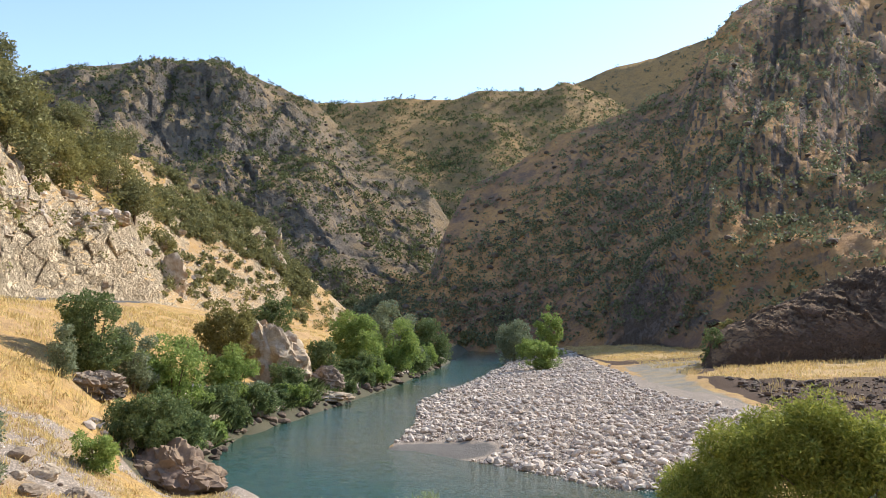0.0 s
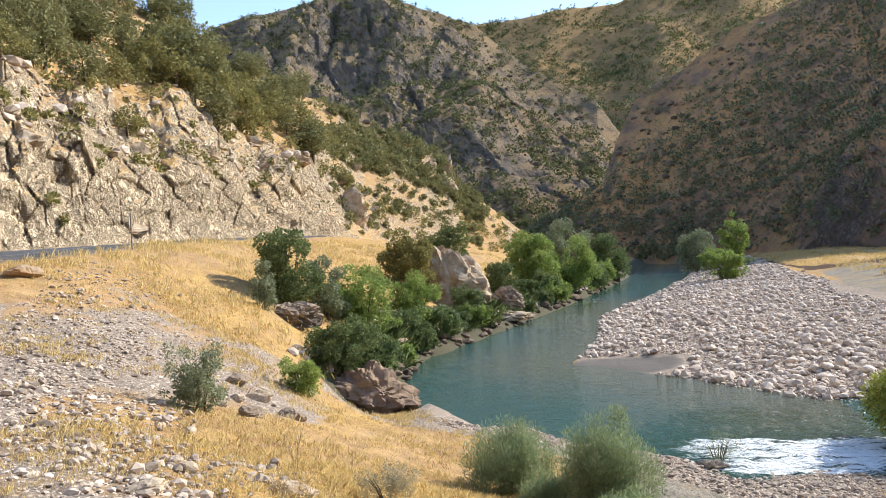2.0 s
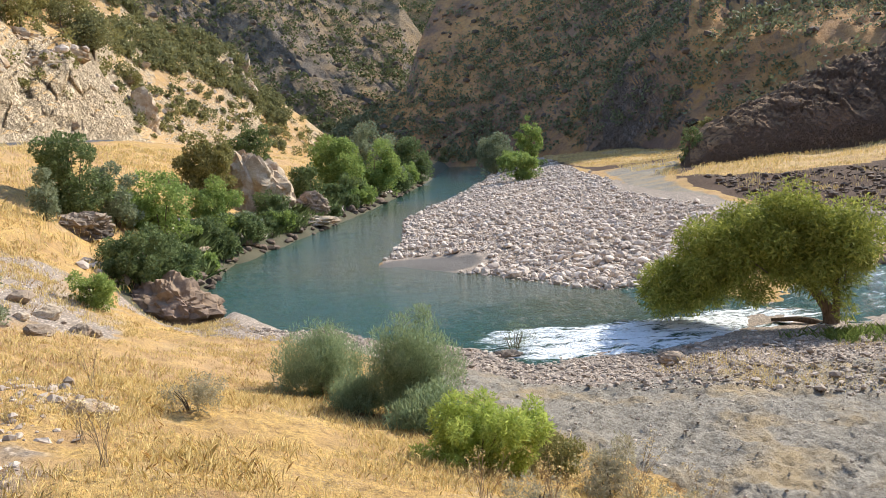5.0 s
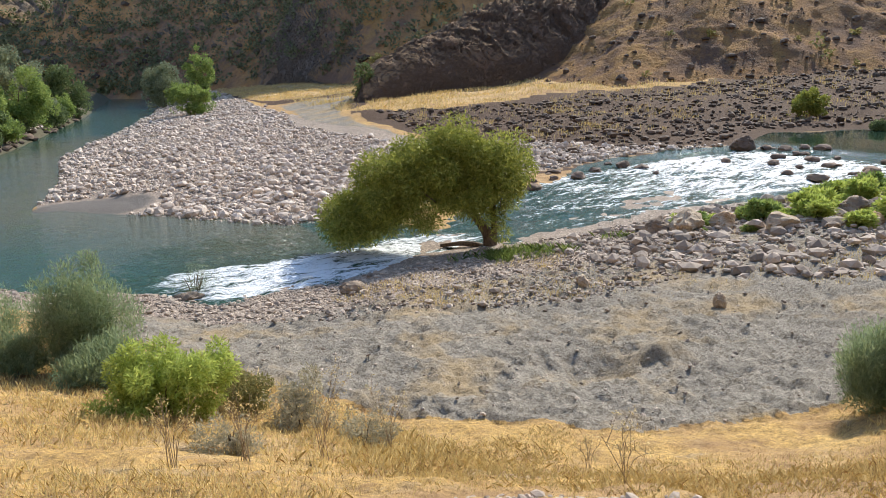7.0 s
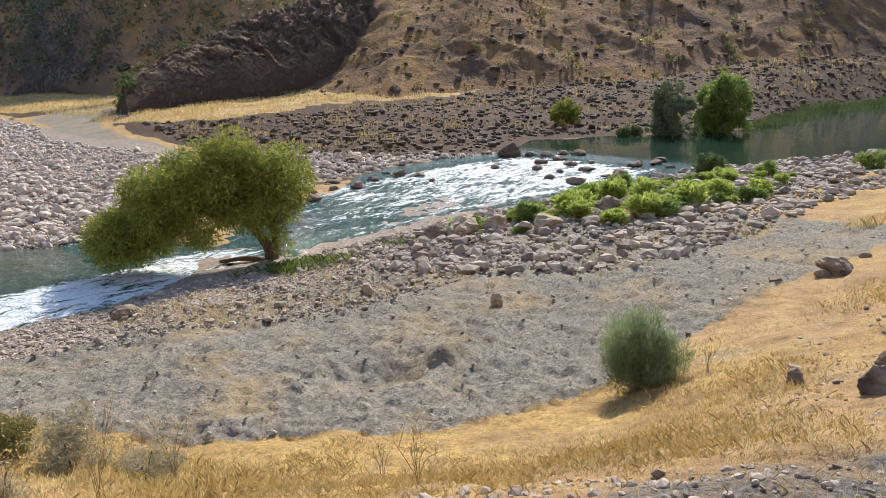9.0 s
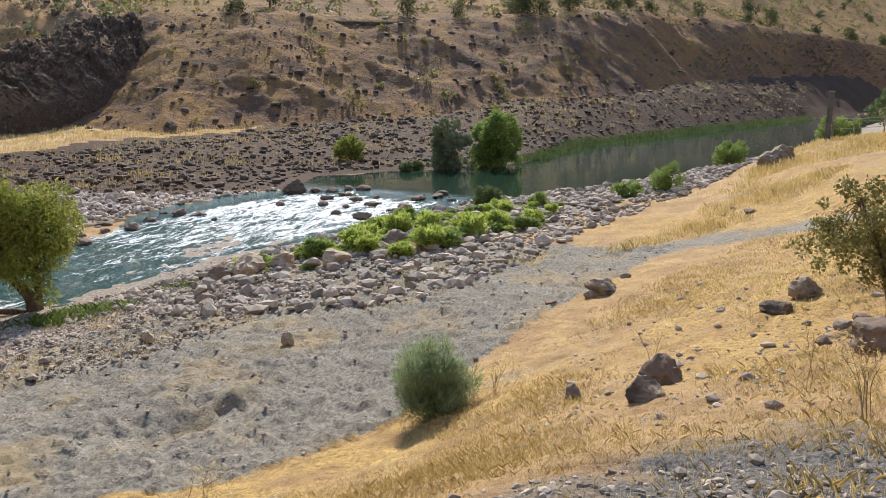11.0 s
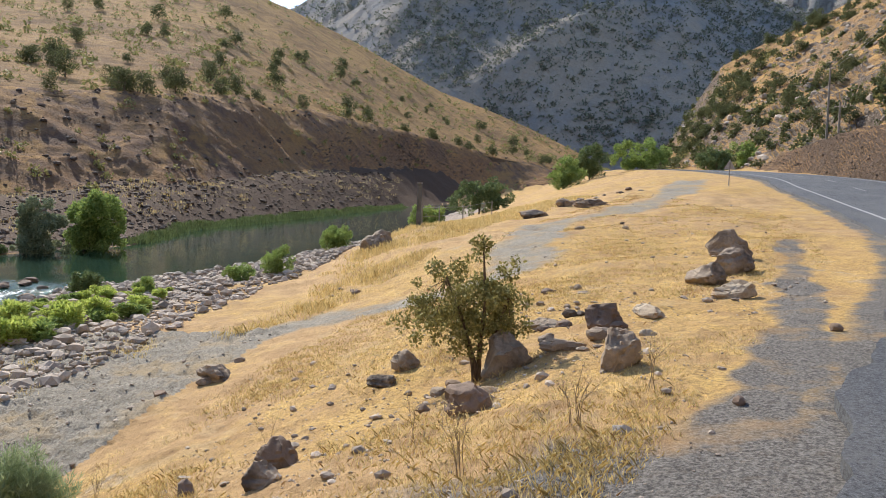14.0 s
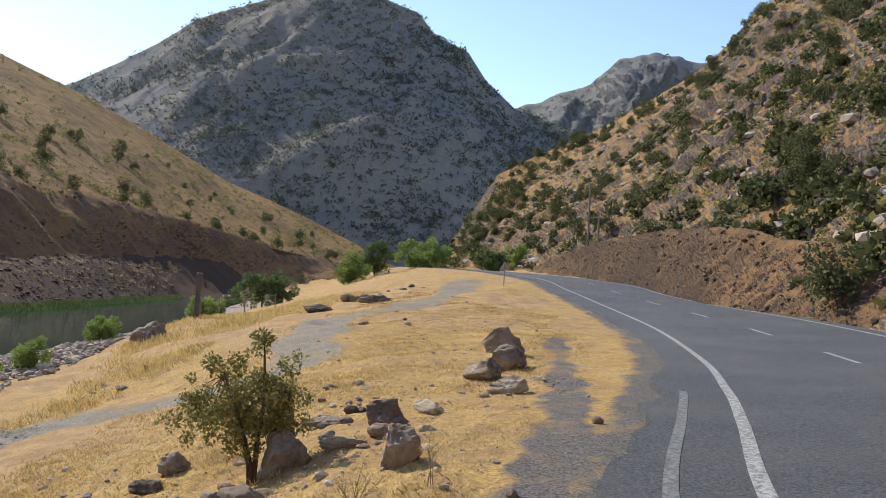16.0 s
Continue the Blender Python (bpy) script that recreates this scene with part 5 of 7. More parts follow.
# ---- the trees and bushes of the left bank ----
BANK_TREES = [  # name, label, x, y, width, height, leaf, leaves, leaf size
    ("bank_tree", "dense dark green tree on the dry slope above the river", -14.9, 34.6, 3.7, 4.0, "leaf_green", 9000, (0.13, 0.06)),
    ("grey_shrub", "upright grey-green shrub casting shade on dry grass", -14.5, 30.9, 1.3, 2.2, "leaf_grey", 3200, (0.10, 0.03)),
    ("bank_tree", "olive-green spreading tree above a rock face", -14.5, 55.4, 4.9, 4.7, "leaf_olive", 9000, (0.17, 0.08)),
    ("bank_tree", "round dark green tree at the edge of the cut bank", -16.2, 78, 4.8, 4.6, "leaf_green", 6500, (0.20, 0.09)),
    ("bank_bush", "leafy bright green bush on the river bank", -12.8, 38.8, 4.1, 3.6, "leaf_bright", 9000, (0.14, 0.06)),
    ("bank_bush", "grey-green bush between tree and river", -14.0, 36.6, 2.6, 2.9, "leaf_grey", 5000, (0.13, 0.05)),
    ("bank_bush", "bright green willow bush leaning to the water", -12.0, 46.1, 3.3, 2.9, "leaf_bright", 6500, (0.15, 0.06)),
    ("bank_bush", "low trailing green bush at the water's edge", -10.6, 47.2, 3.9, 1.8, "leaf_green", 5500, (0.14, 0.06)),
    ("bank_bush", "low trailing green bush at the water's edge", -10.9, 42.5, 2.4, 1.5, "leaf_green", 4200, (0.13, 0.06)),
    ("bank_bush", "low trailing green bush at the water's edge", -9.6, 52.5, 2.6, 1.5, "leaf_bright", 3500, (0.15, 0.06)),
    ("bank_bush", "dense round green bush behind the brown boulder", -10.5, 28.9, 3.5, 2.5, "leaf_green", 11000, (0.11, 0.045)),
    ("bank_bush", "small pale green bush on the stony bank", -8.9, 21.0, 1.35, 1.05, "leaf_bright", 3800, (0.07, 0.03)),
    ("bank_bush", "thin dusty green shrub on the dry slope", -7.9, 13.8, 1.3, 1.5, "leaf_grey", 4200, (0.055, 0.022)),
    ("river_willow", "full round green willow overhanging the river", -8.2, 75.5, 5.4, 5.2, "leaf_bright", 8000, (0.24, 0.09)),
    ("river_willow", "full round green willow overhanging the river", -5.2, 80.5, 6.4, 5.4, "leaf_bright", 8500, (0.24, 0.09)),
    ("river_willow", "tall grey-green willow behind the others", -6.6, 100, 6.6, 7.4, "leaf_grey", 6500, (0.28, 0.10)),
    ("river_willow", "olive-green willow at the bend of the river", -1.0, 106, 6.6, 5.6, "leaf_green", 6500, (0.28, 0.10)),
    ("bank_bush", "dark green bush at the water's edge", -9.7, 66.6, 3.4, 3.0, "leaf_green", 5000, (0.17, 0.07)),
    ("bank_bush", "dark green bush at the water's edge", -8.0, 70.0, 3.0, 1.6, "leaf_green", 3500, (0.17, 0.07)),
    ("bank_bush", "low green bush hanging over the stones of the bank", -10.9, 36.0, 1.8, 1.1, "leaf_green", 3000, (0.12, 0.05)),
    ("bank_bush", "low green bush hanging over the stones of the bank", -10.4, 33.5, 1.6, 0.9, "leaf_bright", 2600, (0.12, 0.05)),
    ("bank_bush", "dark green bush at the foot of the rock face", -11.0, 56.5, 2.6, 2.0, "leaf_green", 3500, (0.15, 0.06)),
    ("bank_bush", "green bush at the water's edge", -7.4, 62.8, 1.8, 1.0, "leaf_green", 2200, (0.15, 0.06)),
    ("bank_bush", "green bush between the willows", -6.8, 72.0, 3.2, 2.4, "leaf_green", 3500, (0.18, 0.07)),
    ("bank_bush", "green bush at the bend of the river", -3.4, 90, 3.8, 2.6, "leaf_green", 3500, (0.22, 0.08)),
    ("bank_bush", "green bush at the bend of the river", -2.6, 98, 4.2, 3.0, "leaf_bright", 3500, (0.24, 0.09)),
    ("bar_bush", "rounded pale green bush on the gravel bar", 10.8, 90.0, 4.8, 3.6, "leaf_bright", 6000, (0.22, 0.08)),
    ("bar_tree", "upright green tree at the end of the gravel bar", 15.0, 112, 4.2, 7.2, "leaf_bright", 6000, (0.26, 0.10)),
    ("bar_bush", "grey-green bush by the far rapids", 10.5, 118, 6.0, 6.2, "leaf_grey", 6000, (0.28, 0.10)),
    ("bar_bush", "dark green bush in the far bend of the river", 6.0, 172, 7.0, 4.0, "leaf_oak", 4000, (0.40, 0.16)),
    ("bar_bush", "dark green bush in the far bend of the river", 15.0, 184, 9.0, 4.5, "leaf_oak", 4500, (0.40, 0.16)),
]
for _i, (_n, _l, _x, _y, _w, _h, _leaf, _k, _s) in enumerate(BANK_TREES):
    bush(_n, _l, at_ground(_x, _y, -0.1), math.degrees(math.atan2(-_x, _y)), _w, _h, _leaf, _k, _s, 20 + _i, "tree" if "tree" in _n or "willow" in _n else "bush", "trees and bushes of the left bank")

_rng = np.random.default_rng(44)
for _i, _p in enumerate(along(LEFT_SHORE[1:6], 4.0)):
    if 53 < _p[1] < 66:
        continue
    _x, _y = _p[0] - _rng.uniform(0.6, 1.6), _p[1] + _rng.uniform(-0.6, 0.6)
    _w = _rng.uniform(1.3, 2.6) * (1 + _y / 160)
    bush("bank_bush", "low leafy bush overhanging the stony shore", at_ground(_x, _y, -0.1), math.degrees(math.atan2(-_x, _y)), _w, _w * _rng.uniform(0.45, 0.8), ("leaf_green", "leaf_bright", "leaf_green", "leaf_grey")[_i % 4], 2600, (0.12 + 0.001 * _y, 0.05 + 0.0004 * _y), 400 + _i, "bush", "trees and bushes of the left bank")

# the leaning willow at the rapids
plant_tree("willow", "leaning yellow-green willow with a broad drooping crown beside the rapids", "tree", at_ground(11.35, 22.2, -0.05), -27.4,
           [(-1.2, 0.2, 2.75, 1.75, 1.5, 1.05), (-3.1, 0.0, 1.9, 1.65, 1.3, 0.95), (-4.6, -0.1, 1.0, 1.1, 1.0, 0.8), (0.2, 0.2, 2.5, 1.1, 1.2, 1.0), (-2.2, 0.1, 2.4, 1.7, 1.5, 0.9), (0.6, 0.1, 1.75, 0.6, 0.8, 0.6), (0.1, -0.3, 0.75, 0.55, 0.5, 0.55),
            (-3.9, 0, 1.3, 1.6, 1.1, 0.8), (-1.9, -0.3, 1.35, 1.5, 1.0, 0.6), (-0.6, -0.2, 1.6, 1.0, 1.0, 0.7), (-3.2, -0.2, 0.95, 1.2, 0.9, 0.5)],
           [[(0, 0, -0.2, 0.20), (-0.12, 0, 0.45, 0.16), (-0.55, 0.05, 1.1, 0.14), (-1.2, 0.1, 1.7, 0.11), (-2.2, 0.1, 2.0, 0.07)], [(0.05, 0, -0.2, 0.14), (0.12, 0.05, 0.6, 0.11), (0.1, 0.1, 1.4, 0.09), (0.25, 0.15, 2.3, 0.05)], [(-0.05, 0, -0.1, 0.12), (-0.7, -0.1, 0.15, 0.09), (-1.6, -0.1, 0.1, 0.05)]],
           "willow_leaf", 75000, (0.14, 0.04), 190, 77, 10, 0.35, clump=(0.40, 0.70))

# feathery tamarisks and the bright bush on the near bank
for _n, _l, _x, _y, _w, _h, _leaf, _k, _s, _sd in (
        ("tamarisk", "feathery grey-green tamarisk bush on the dry bank", -0.35, 12.5, 1.3, 1.9, "leaf_tamarisk", 16000, (0.085, 0.012), 301),
        ("tamarisk", "feathery grey-green tamarisk bush on the dry bank", -2.1, 14.4, 1.6, 1.45, "leaf_tamarisk", 14000, (0.085, 0.012), 302),
        ("tamarisk", "feathery grey-green tamarisk bush on the dry bank", -0.1, 11.5, 1.25, 0.85, "leaf_tamarisk", 9000, (0.08, 0.012), 303),
        ("tamarisk", "feathery grey-green tamarisk bush on the dry bank", -1.3, 12.6, 0.9, 0.75, "leaf_tamarisk", 6000, (0.08, 0.012), 324),
        ("dry_shrub", "greyish half-dry weedy shrub beside the sand", 1.95, 8.9, 1.1, 0.7, "leaf_weed", 2600, (0.06, 0.014), 325),
        ("dry_shrub", "greyish half-dry weedy shrub beside the sand", 2.5, 8.2, 0.9, 0.45, "leaf_weed", 1900, (0.05, 0.012), 326),
        ("dry_shrub", "olive-green weedy shrub beside the sand", 1.5, 9.9, 0.8, 0.6, "leaf_olive", 3000, (0.05, 0.016), 327),
        ("dry_shrub", "greyish half-dry weedy shrub in golden grass", 0.9, 7.3, 0.8, 0.4, "leaf_weed", 1500, (0.045, 0.012), 328),
        ("dry_shrub", "greyish half-dry weedy shrub in golden grass", -3.0, 9.6, 0.9, 0.5, "leaf_weed", 1700, (0.045, 0.012), 329),
        ("tamarisk", "upright feathery green tamarisk at the foot of the grassy slope", 8.9, 6.5, 1.05, 1.3, "leaf_tamarisk", 15000, (0.09, 0.010), 304),
        ("green_bush", "low bright green leafy bush in dry grass", 0.45, 9.3, 1.75, 0.95, "leaf_fresh", 15000, (0.065, 0.016), 305),
        ("water_shrub", "thin leafless-looking grey shrub on a stone at the water", 2.2, 22.0, 1.5, 1.1, "leaf_grey", 1100, (0.07, 0.012), 306),
        ("pool_bush", "round bright green bush at the edge of the pool", 49.1, 30.2, 5.0, 4.2, "leaf_bright", 16000, (0.17, 0.07), 307),
        ("pool_bush", "grey-green willow bush at the edge of the pool", 45.7, 31.6, 3.4, 3.5, "leaf_grey", 12000, (0.16, 0.06), 308),
        ("terrace_bush", "small yellow-green bush on the stony far bank", 43.8, 39.2, 3.0, 2.0, "willow_leaf", 5000, (0.15, 0.06), 309),
        ("terrace_bush", "dark green tree beside the dark rock outcrop", 28.5, 80, 2.6, 4.2, "leaf_olive", 3500, (0.2, 0.08), 310),
        ("waterside_tuft", "small green bush in the shallow water", 43.1, 33.4, 1.0, 0.7, "leaf_green", 1500, (0.10, 0.04), 311),
        ("waterside_tuft", "small green bush in the shallow water", 44.4, 33.6, 1.4, 0.6, "leaf_green", 1500, (0.10, 0.04), 312),
        ("outcrop_tree", "small green tree at the end of the brown outcrop", 24.6, 73.6, 2.8, 3.4, "leaf_green", 2500, (0.16, 0.08), 331),
        ("waterside_tuft", "dark green bush at the head of the rapids", 31.2, 19.6, 1.6, 1.0, "leaf_green", 3500, (0.09, 0.04), 313),
        ("waterside_tuft", "bright green bush on the pebbly pool shore", 38.3, 13.6, 2.1, 1.3, "leaf_bright", 3500, (0.10, 0.04), 314),
        ("waterside_tuft", "bright green bush on the pebbly pool shore", 36.0, 14.6, 1.8, 0.8, "leaf_bright", 2500, (0.10, 0.04), 315),
        ("waterside_tuft", "bright green bush on the pebbly pool shore", 48.9, 13.6, 2.3, 1.5, "leaf_bright", 3500, (0.12, 0.05), 316),
        ("waterside_tuft", "bright green reeds beside the fence post", 60, 9.6, 3.0, 1.8, "leaf_bright", 4000, (0.16, 0.05), 317),
        ("upstream_bush", "wide green bush on the upper river bank", 83, 7.6, 7.6, 3.6, "leaf_green", 6500, (0.22, 0.09), 318),
        ("upstream_bush", "green bush on the upper river bank", 104, -1.0, 5.4, 4.0, "leaf_bright", 4500, (0.26, 0.10), 319),
        ("upstream_bush", "green bush on the upper river bank", 112, -4.5, 5.0, 4.4, "leaf_green", 4500, (0.26, 0.10), 320),
        ("upstream_bush", "wide bright green bush where the road meets the gorge", 120, -11.5, 9.0, 4.4, "leaf_bright", 6500, (0.28, 0.11), 321),
        ("upstream_bush", "green bush by the bend of the road", 136, -30, 8.0, 4.0, "leaf_bright", 4500, (0.3, 0.12), 322),
        ("upstream_bush", "green bush by the bend of the road", 130, -24.5, 7.0, 3.6, "leaf_green", 4500, (0.3, 0.12), 323)):
    bush(_n, _l, at_ground(_x, _y, -0.06), math.degrees(math.atan2(-_x, _y)), _w, _h, _leaf, _k, _s, _sd, "tree" if "tree" in _l else "bush", "bushes near the water", -1.1 if "tamarisk" in _n else 0.0, None, 9 if "tamarisk" in _n or "water_shrub" in _n else 5)

# the small hawthorn on the slope
plant_tree("hawthorn", "small dusty green shrub tree with open branches beside a boulder", "tree", at_ground(10.1, 0.95, -0.05), -84.6,
           [(0.0, 0, 1.0, 0.6, 0.5, 0.45), (-0.5, 0, 0.95, 0.5, 0.4, 0.35), (0.42, 0.1, 1.0, 0.4, 0.4, 0.35), (0.05, 0, 1.65, 0.25, 0.25, 0.3), (-0.8, 0.1, 0.72, 0.4, 0.35, 0.25), (-0.35, 0, 1.45, 0.35, 0.3, 0.3), (0.4, 0, 1.45, 0.25, 0.3, 0.28), (-0.3, 0, 0.6, 0.55, 0.4, 0.25), (-0.75, 0, 1.15, 0.3, 0.3, 0.25), (0.2, -0.1, 0.6, 0.35, 0.3, 0.2)],
           [[(0.0, 0, -0.1, 0.05), (-0.03, 0, 0.3, 0.04), (-0.2, 0, 0.9, 0.02), (-0.4, 0, 1.4, 0.008)], [(0.04, 0, -0.1, 0.045), (0.05, 0.02, 0.5, 0.03), (0.1, 0, 1.1, 0.018), (0.05, 0, 1.9, 0.006)], [(0.05, 0, -0.1, 0.035), (0.2, 0.05, 0.5, 0.022), (0.4, 0.05, 1.2, 0.008)]],
           "leaf_olive", 9500, (0.05, 0.03), 90, 91, 18, 0.0, clump=(0.22, 0.5), hollow=0.1)

# ---- rocks ----
ROCKS = [  # label, x, y, (wide, deep, high), material, turn
    ("big dark brown boulder at the water's edge", -9.2, 28.0, (3.2, 2.4, 2.4), "rock_dark", 20),
    ("layered dark slab of rock on the slope", -13.6, 32.0, (2.2, 1.6, 1.3), "rock", 20),
    ("pale brown boulder below the willows", -8.9, 61.5, (2.7, 2.2, 2.1), "rock", 5),
    ("flat pale slab at the water", -8.2, 58.5, (3.0, 1.8, 0.8), "rock_pale", 10),
    ("flat pale stone on the dry slope", -8.3, 17.2, (0.75, 0.6, 0.42), "rock_pale", 25),
    ("brown stone on the dry slope", -9.4, 18.2, (0.6, 0.5, 0.4), "rock", 27),
    ("pale stones among bank plants", -11.0, 38.6, (1.6, 1.1, 0.8), "rock_pale", 15),
    ("pale stones among bank plants", -11.4, 40.2, (1.3, 1.1, 0.9), "rock_pale", 65),
    ("low stone awash in the river", -2.7, 76.9, (3.0, 1.4, 0.8), "rock", 0),
    ("pale stone sunk in dry grass", -4.8, 7.3, (0.42, 0.32, 0.2), "rock_pale", 30),
    ("pale flat stone sunk in dry grass", -3.9, 8.8, (0.55, 0.4, 0.26), "rock_pale", 20),
    ("small pale stone on the slope", -5.2, 8.7, (0.28, 0.22, 0.16), "rock_pale", 10),
    ("brown stone on the slope", -7.4, 14.8, (0.6, 0.45, 0.32), "rock", 30),
    ("brown stone on the slope", -7.3, 16.4, (0.42, 0.4, 0.3), "rock", 70),
    ("pale rock below the road", -18.2, 21.7, (1.0, 0.7, 0.5), "rock_pale", 40),
    ("brown stone at the near shore", 2.0, 21.5, (0.75, 0.5, 0.4), "rock", 0),
    ("smooth grey stone on the beach", 5.7, 18.8, (0.62, 0.5, 0.34), "rock", 10),
    ("dark square boulder at the head of the rapids", 30.8, 31.6, (1.2, 1.1, 1.3), "rock_dark", 44),
    ("grey rock at the head of the rapids", 31.9, 31.0, (1.3, 0.9, 0.7), "rock", 10),
    ("big pinkish boulder on the rapids' bank", 16.3, 18.8, (1.2, 0.9, 0.9), "rock_pale", 40),
    ("pinkish boulder on the rapids' bank", 17.3, 18.4, (0.9, 0.8, 0.75), "rock_pale", 80),
    ("grey boulder on the rapids' bank", 15.6, 19.3, (0.75, 0.7, 0.6), "rock", 10),
    ("pinkish boulder among green plants", 17.8, 16.6, (0.95, 0.8, 0.7), "rock_pale", 20),
    ("grey boulder among green plants", 21.0, 16.9, (1.0, 0.8, 0.65), "rock", 70),
    ("grey boulder among green plants", 23.8, 15.4, (1.1, 0.9, 0.7), "rock", 30),
    ("pinkish boulder among green plants", 20.0, 15.4, (0.9, 0.7, 0.6), "rock_pale", 50),
    ("white pointed stone on the sand", 11.4, 12.1, (0.3, 0.25, 0.45), "rock_pale", 43),
    ("flat pale stone slab on the gravel", 10.3, 15.4, (0.42, 0.3, 0.3), "rock_pale", 33),
    ("grey stone on the gravel", 12.5, 16.1, (0.45, 0.35, 0.3), "rock", 37),
    ("large smooth boulder above the pool", 37.8, 8.5, (1.7, 1.3, 1.35), "rock", 77),
    ("dark angular stone in dry grass", 7.5, 2.65, (0.46, 0.38, 0.40), "rock_dark", 71),
    ("brown angular stone in dry grass", 6.75, 2.55, (0.36, 0.34, 0.32), "rock", 50),
    ("low pale rock beside the track", 15.9, 7.0, (1.1, 0.6, 0.5), "rock", 65),
    ("grey-brown boulder behind the shrub", 9.9, 0.55, (0.66, 0.6, 0.82), "rock", 85),
    ("dark boulder below the shrub", 8.1, 0.85, (0.5, 0.42, 0.42), "rock_dark", 84),
    ("brown stone on the slope", 11.5, 2.1, (0.44, 0.36, 0.34), "rock", 80),
    ("flat brown stone on the slope", 10.9, 2.3, (0.46, 0.36, 0.24), "rock", 78),
    ("square dark boulder on the slope", 11.3, -0.7, (0.55, 0.5, 0.56), "rock_dark", 93),
    ("tall layered grey rock on the slope", 8.4, -0.7, (0.42, 0.45, 0.55), "rock", 94),
    ("small dark stone on the slope", 8.8, 1.4, (0.18, 0.16, 0.17), "rock_dark", 81),
    ("layered grey rock outcrop beside the road", 21.6, -4.5, (1.1, 0.9, 0.95), "rock", 101),
    ("layered grey rock outcrop beside the road", 16.5, -3.0, (0.7, 0.7, 0.65), "rock", 100),
    ("layered grey rock outcrop beside the road", 18.0, -3.8, (0.95, 0.7, 0.7), "rock", 120),
    ("flat pale rock in dry grass", 14.3, -3.1, (0.75, 0.5, 0.4), "rock_pale", 102),
    ("brown block of stone by the track", 50.9, -0.5, (1.0, 0.8, 0.75), "rock", 90),
    ("brown stones by the track", 44.0, 1.2, (1.8, 0.9, 0.6), "rock", 100),
    ("brown stones by the track", 48.0, -2.2, (2.2, 0.9, 0.6), "rock", 70),
    ("dark stone in dry grass", 7.5, 3.6, (0.22, 0.18, 0.2), "rock_dark", 10),
    ("brown stones on the slope", 12.6, 0.1, (0.7, 0.35, 0.22), "rock", 60),
    ("brown stones on the slope", 9.7, -0.1, (0.6, 0.3, 0.2), "rock", 100),
    ("pale stone on the slope", 12.0, -1.4, (0.5, 0.3, 0.24), "rock_pale", 40),
    ("small dark stone on the gravel edge", 6.6, -1.5, (0.12, 0.1, 0.1), "rock_dark", 10),
    ("small dark stone on the gravel of the road shoulder", 10.2, -3.4, (0.17, 0.14, 0.13), "rock_dark", 50),
]
_rng = np.random.default_rng(71)
for _x, _y, _n in ((12.3, 0.0, 7), (10.4, -0.3, 5), (16.4, 0.3, 5), (9.7, 1.3, 4), (27.5, 7.6, 3), (17.0, 7.4, 3), (55, -1.5, 6), (33, -2.0, 4), (60, -4.6, 6), (-9.0, 15.4, 5), (-7.6, 17.0, 4)):
    for _k in range(_n):
        _w = _rng.uniform(0.10, 0.28) * (1 + math.hypot(_x, _y) / 40)
        ROCKS.append(("weathered brown stone lying in dry grass", _x + _rng.normal(0, 0.45 + 0.03 * abs(_x)), _y + _rng.normal(0, 0.35 + 0.01 * abs(_x)), (_w, _w * 0.75, _w * _rng.uniform(0.35, 0.7)), ("rock", "rock", "rock_dark", "rock_pale")[_k % 4], _rng.uniform(0, 180)))
for _i, (_l, _x, _y, _s, _m, _t) in enumerate(ROCKS):
    rock("rock", _l, at_ground(_x, _y), _s, _m, 40 + _i, _t, 5 if max(_s) > 2 else 4 if max(_s) > 0.35 else 3, category="rock", rough=0.22 if max(_s) > 2 else 0.13, sharp=0.66 if max(_s) > 2 else 0.55)

# grey rock face where the bank tree stands
rock("bank_crag", "upright pale grey rock face at the river bank", at_ground(-12.3, 59.5, -0.5), (5.2, 3.8, 7.6), "rock_pale", 205, 12, 5, 0.3, rough=0.2, sharp=0.58)

def on_hill(name, bearing, t, sink=0.0):
    x, y, z = hill_point(name, np.array([bearing]), np.array([t]))
    return float(x[0]), float(y[0]), float(z[0]) - sink


# pale crags of the cliff above the road and of the left hillside
_rng = np.random.default_rng(33)
_crags = [(12.3, 0.93, 4.6, 8.5), (13.3, 0.84, 3.2, 4.6), (12.2, 0.72, 3.2, 4.5), (18.4, 0.14, 3.0, 6.0), (17.8, 0.2, 2.6, 4.5), (19.2, 0.22, 3.2, 5.0)]
for _i in range(16):
    _crags.append((_rng.uniform(20, 53), _rng.uniform(0.01, 0.18), _rng.uniform(0.4, 1.3), _rng.uniform(0.5, 1.4)))
for _i in range(20):
    _crags.append((_rng.uniform(18, 52), _rng.uniform(0.14, 0.6), _rng.uniform(0.8, 2.4), _rng.uniform(0.8, 1.8)))
for _i, (_b, _t, _w, _h) in enumerate(_crags):
    rock("crag", "pale weathered limestone crag on the sunlit hillside", on_hill("hillside_left", _b, _t, 0.55 * _h), (_w * 1.6, _w, _h * 1.35), "rock_pale", 1000 + _i, _b + _rng.normal(0, 18), 4 if _w > 1.8 else 3, 0.35, "crags", rough=0.24, sharp=0.34, lean=(_rng.normal(-18, 8), _rng.normal(0, 10)))
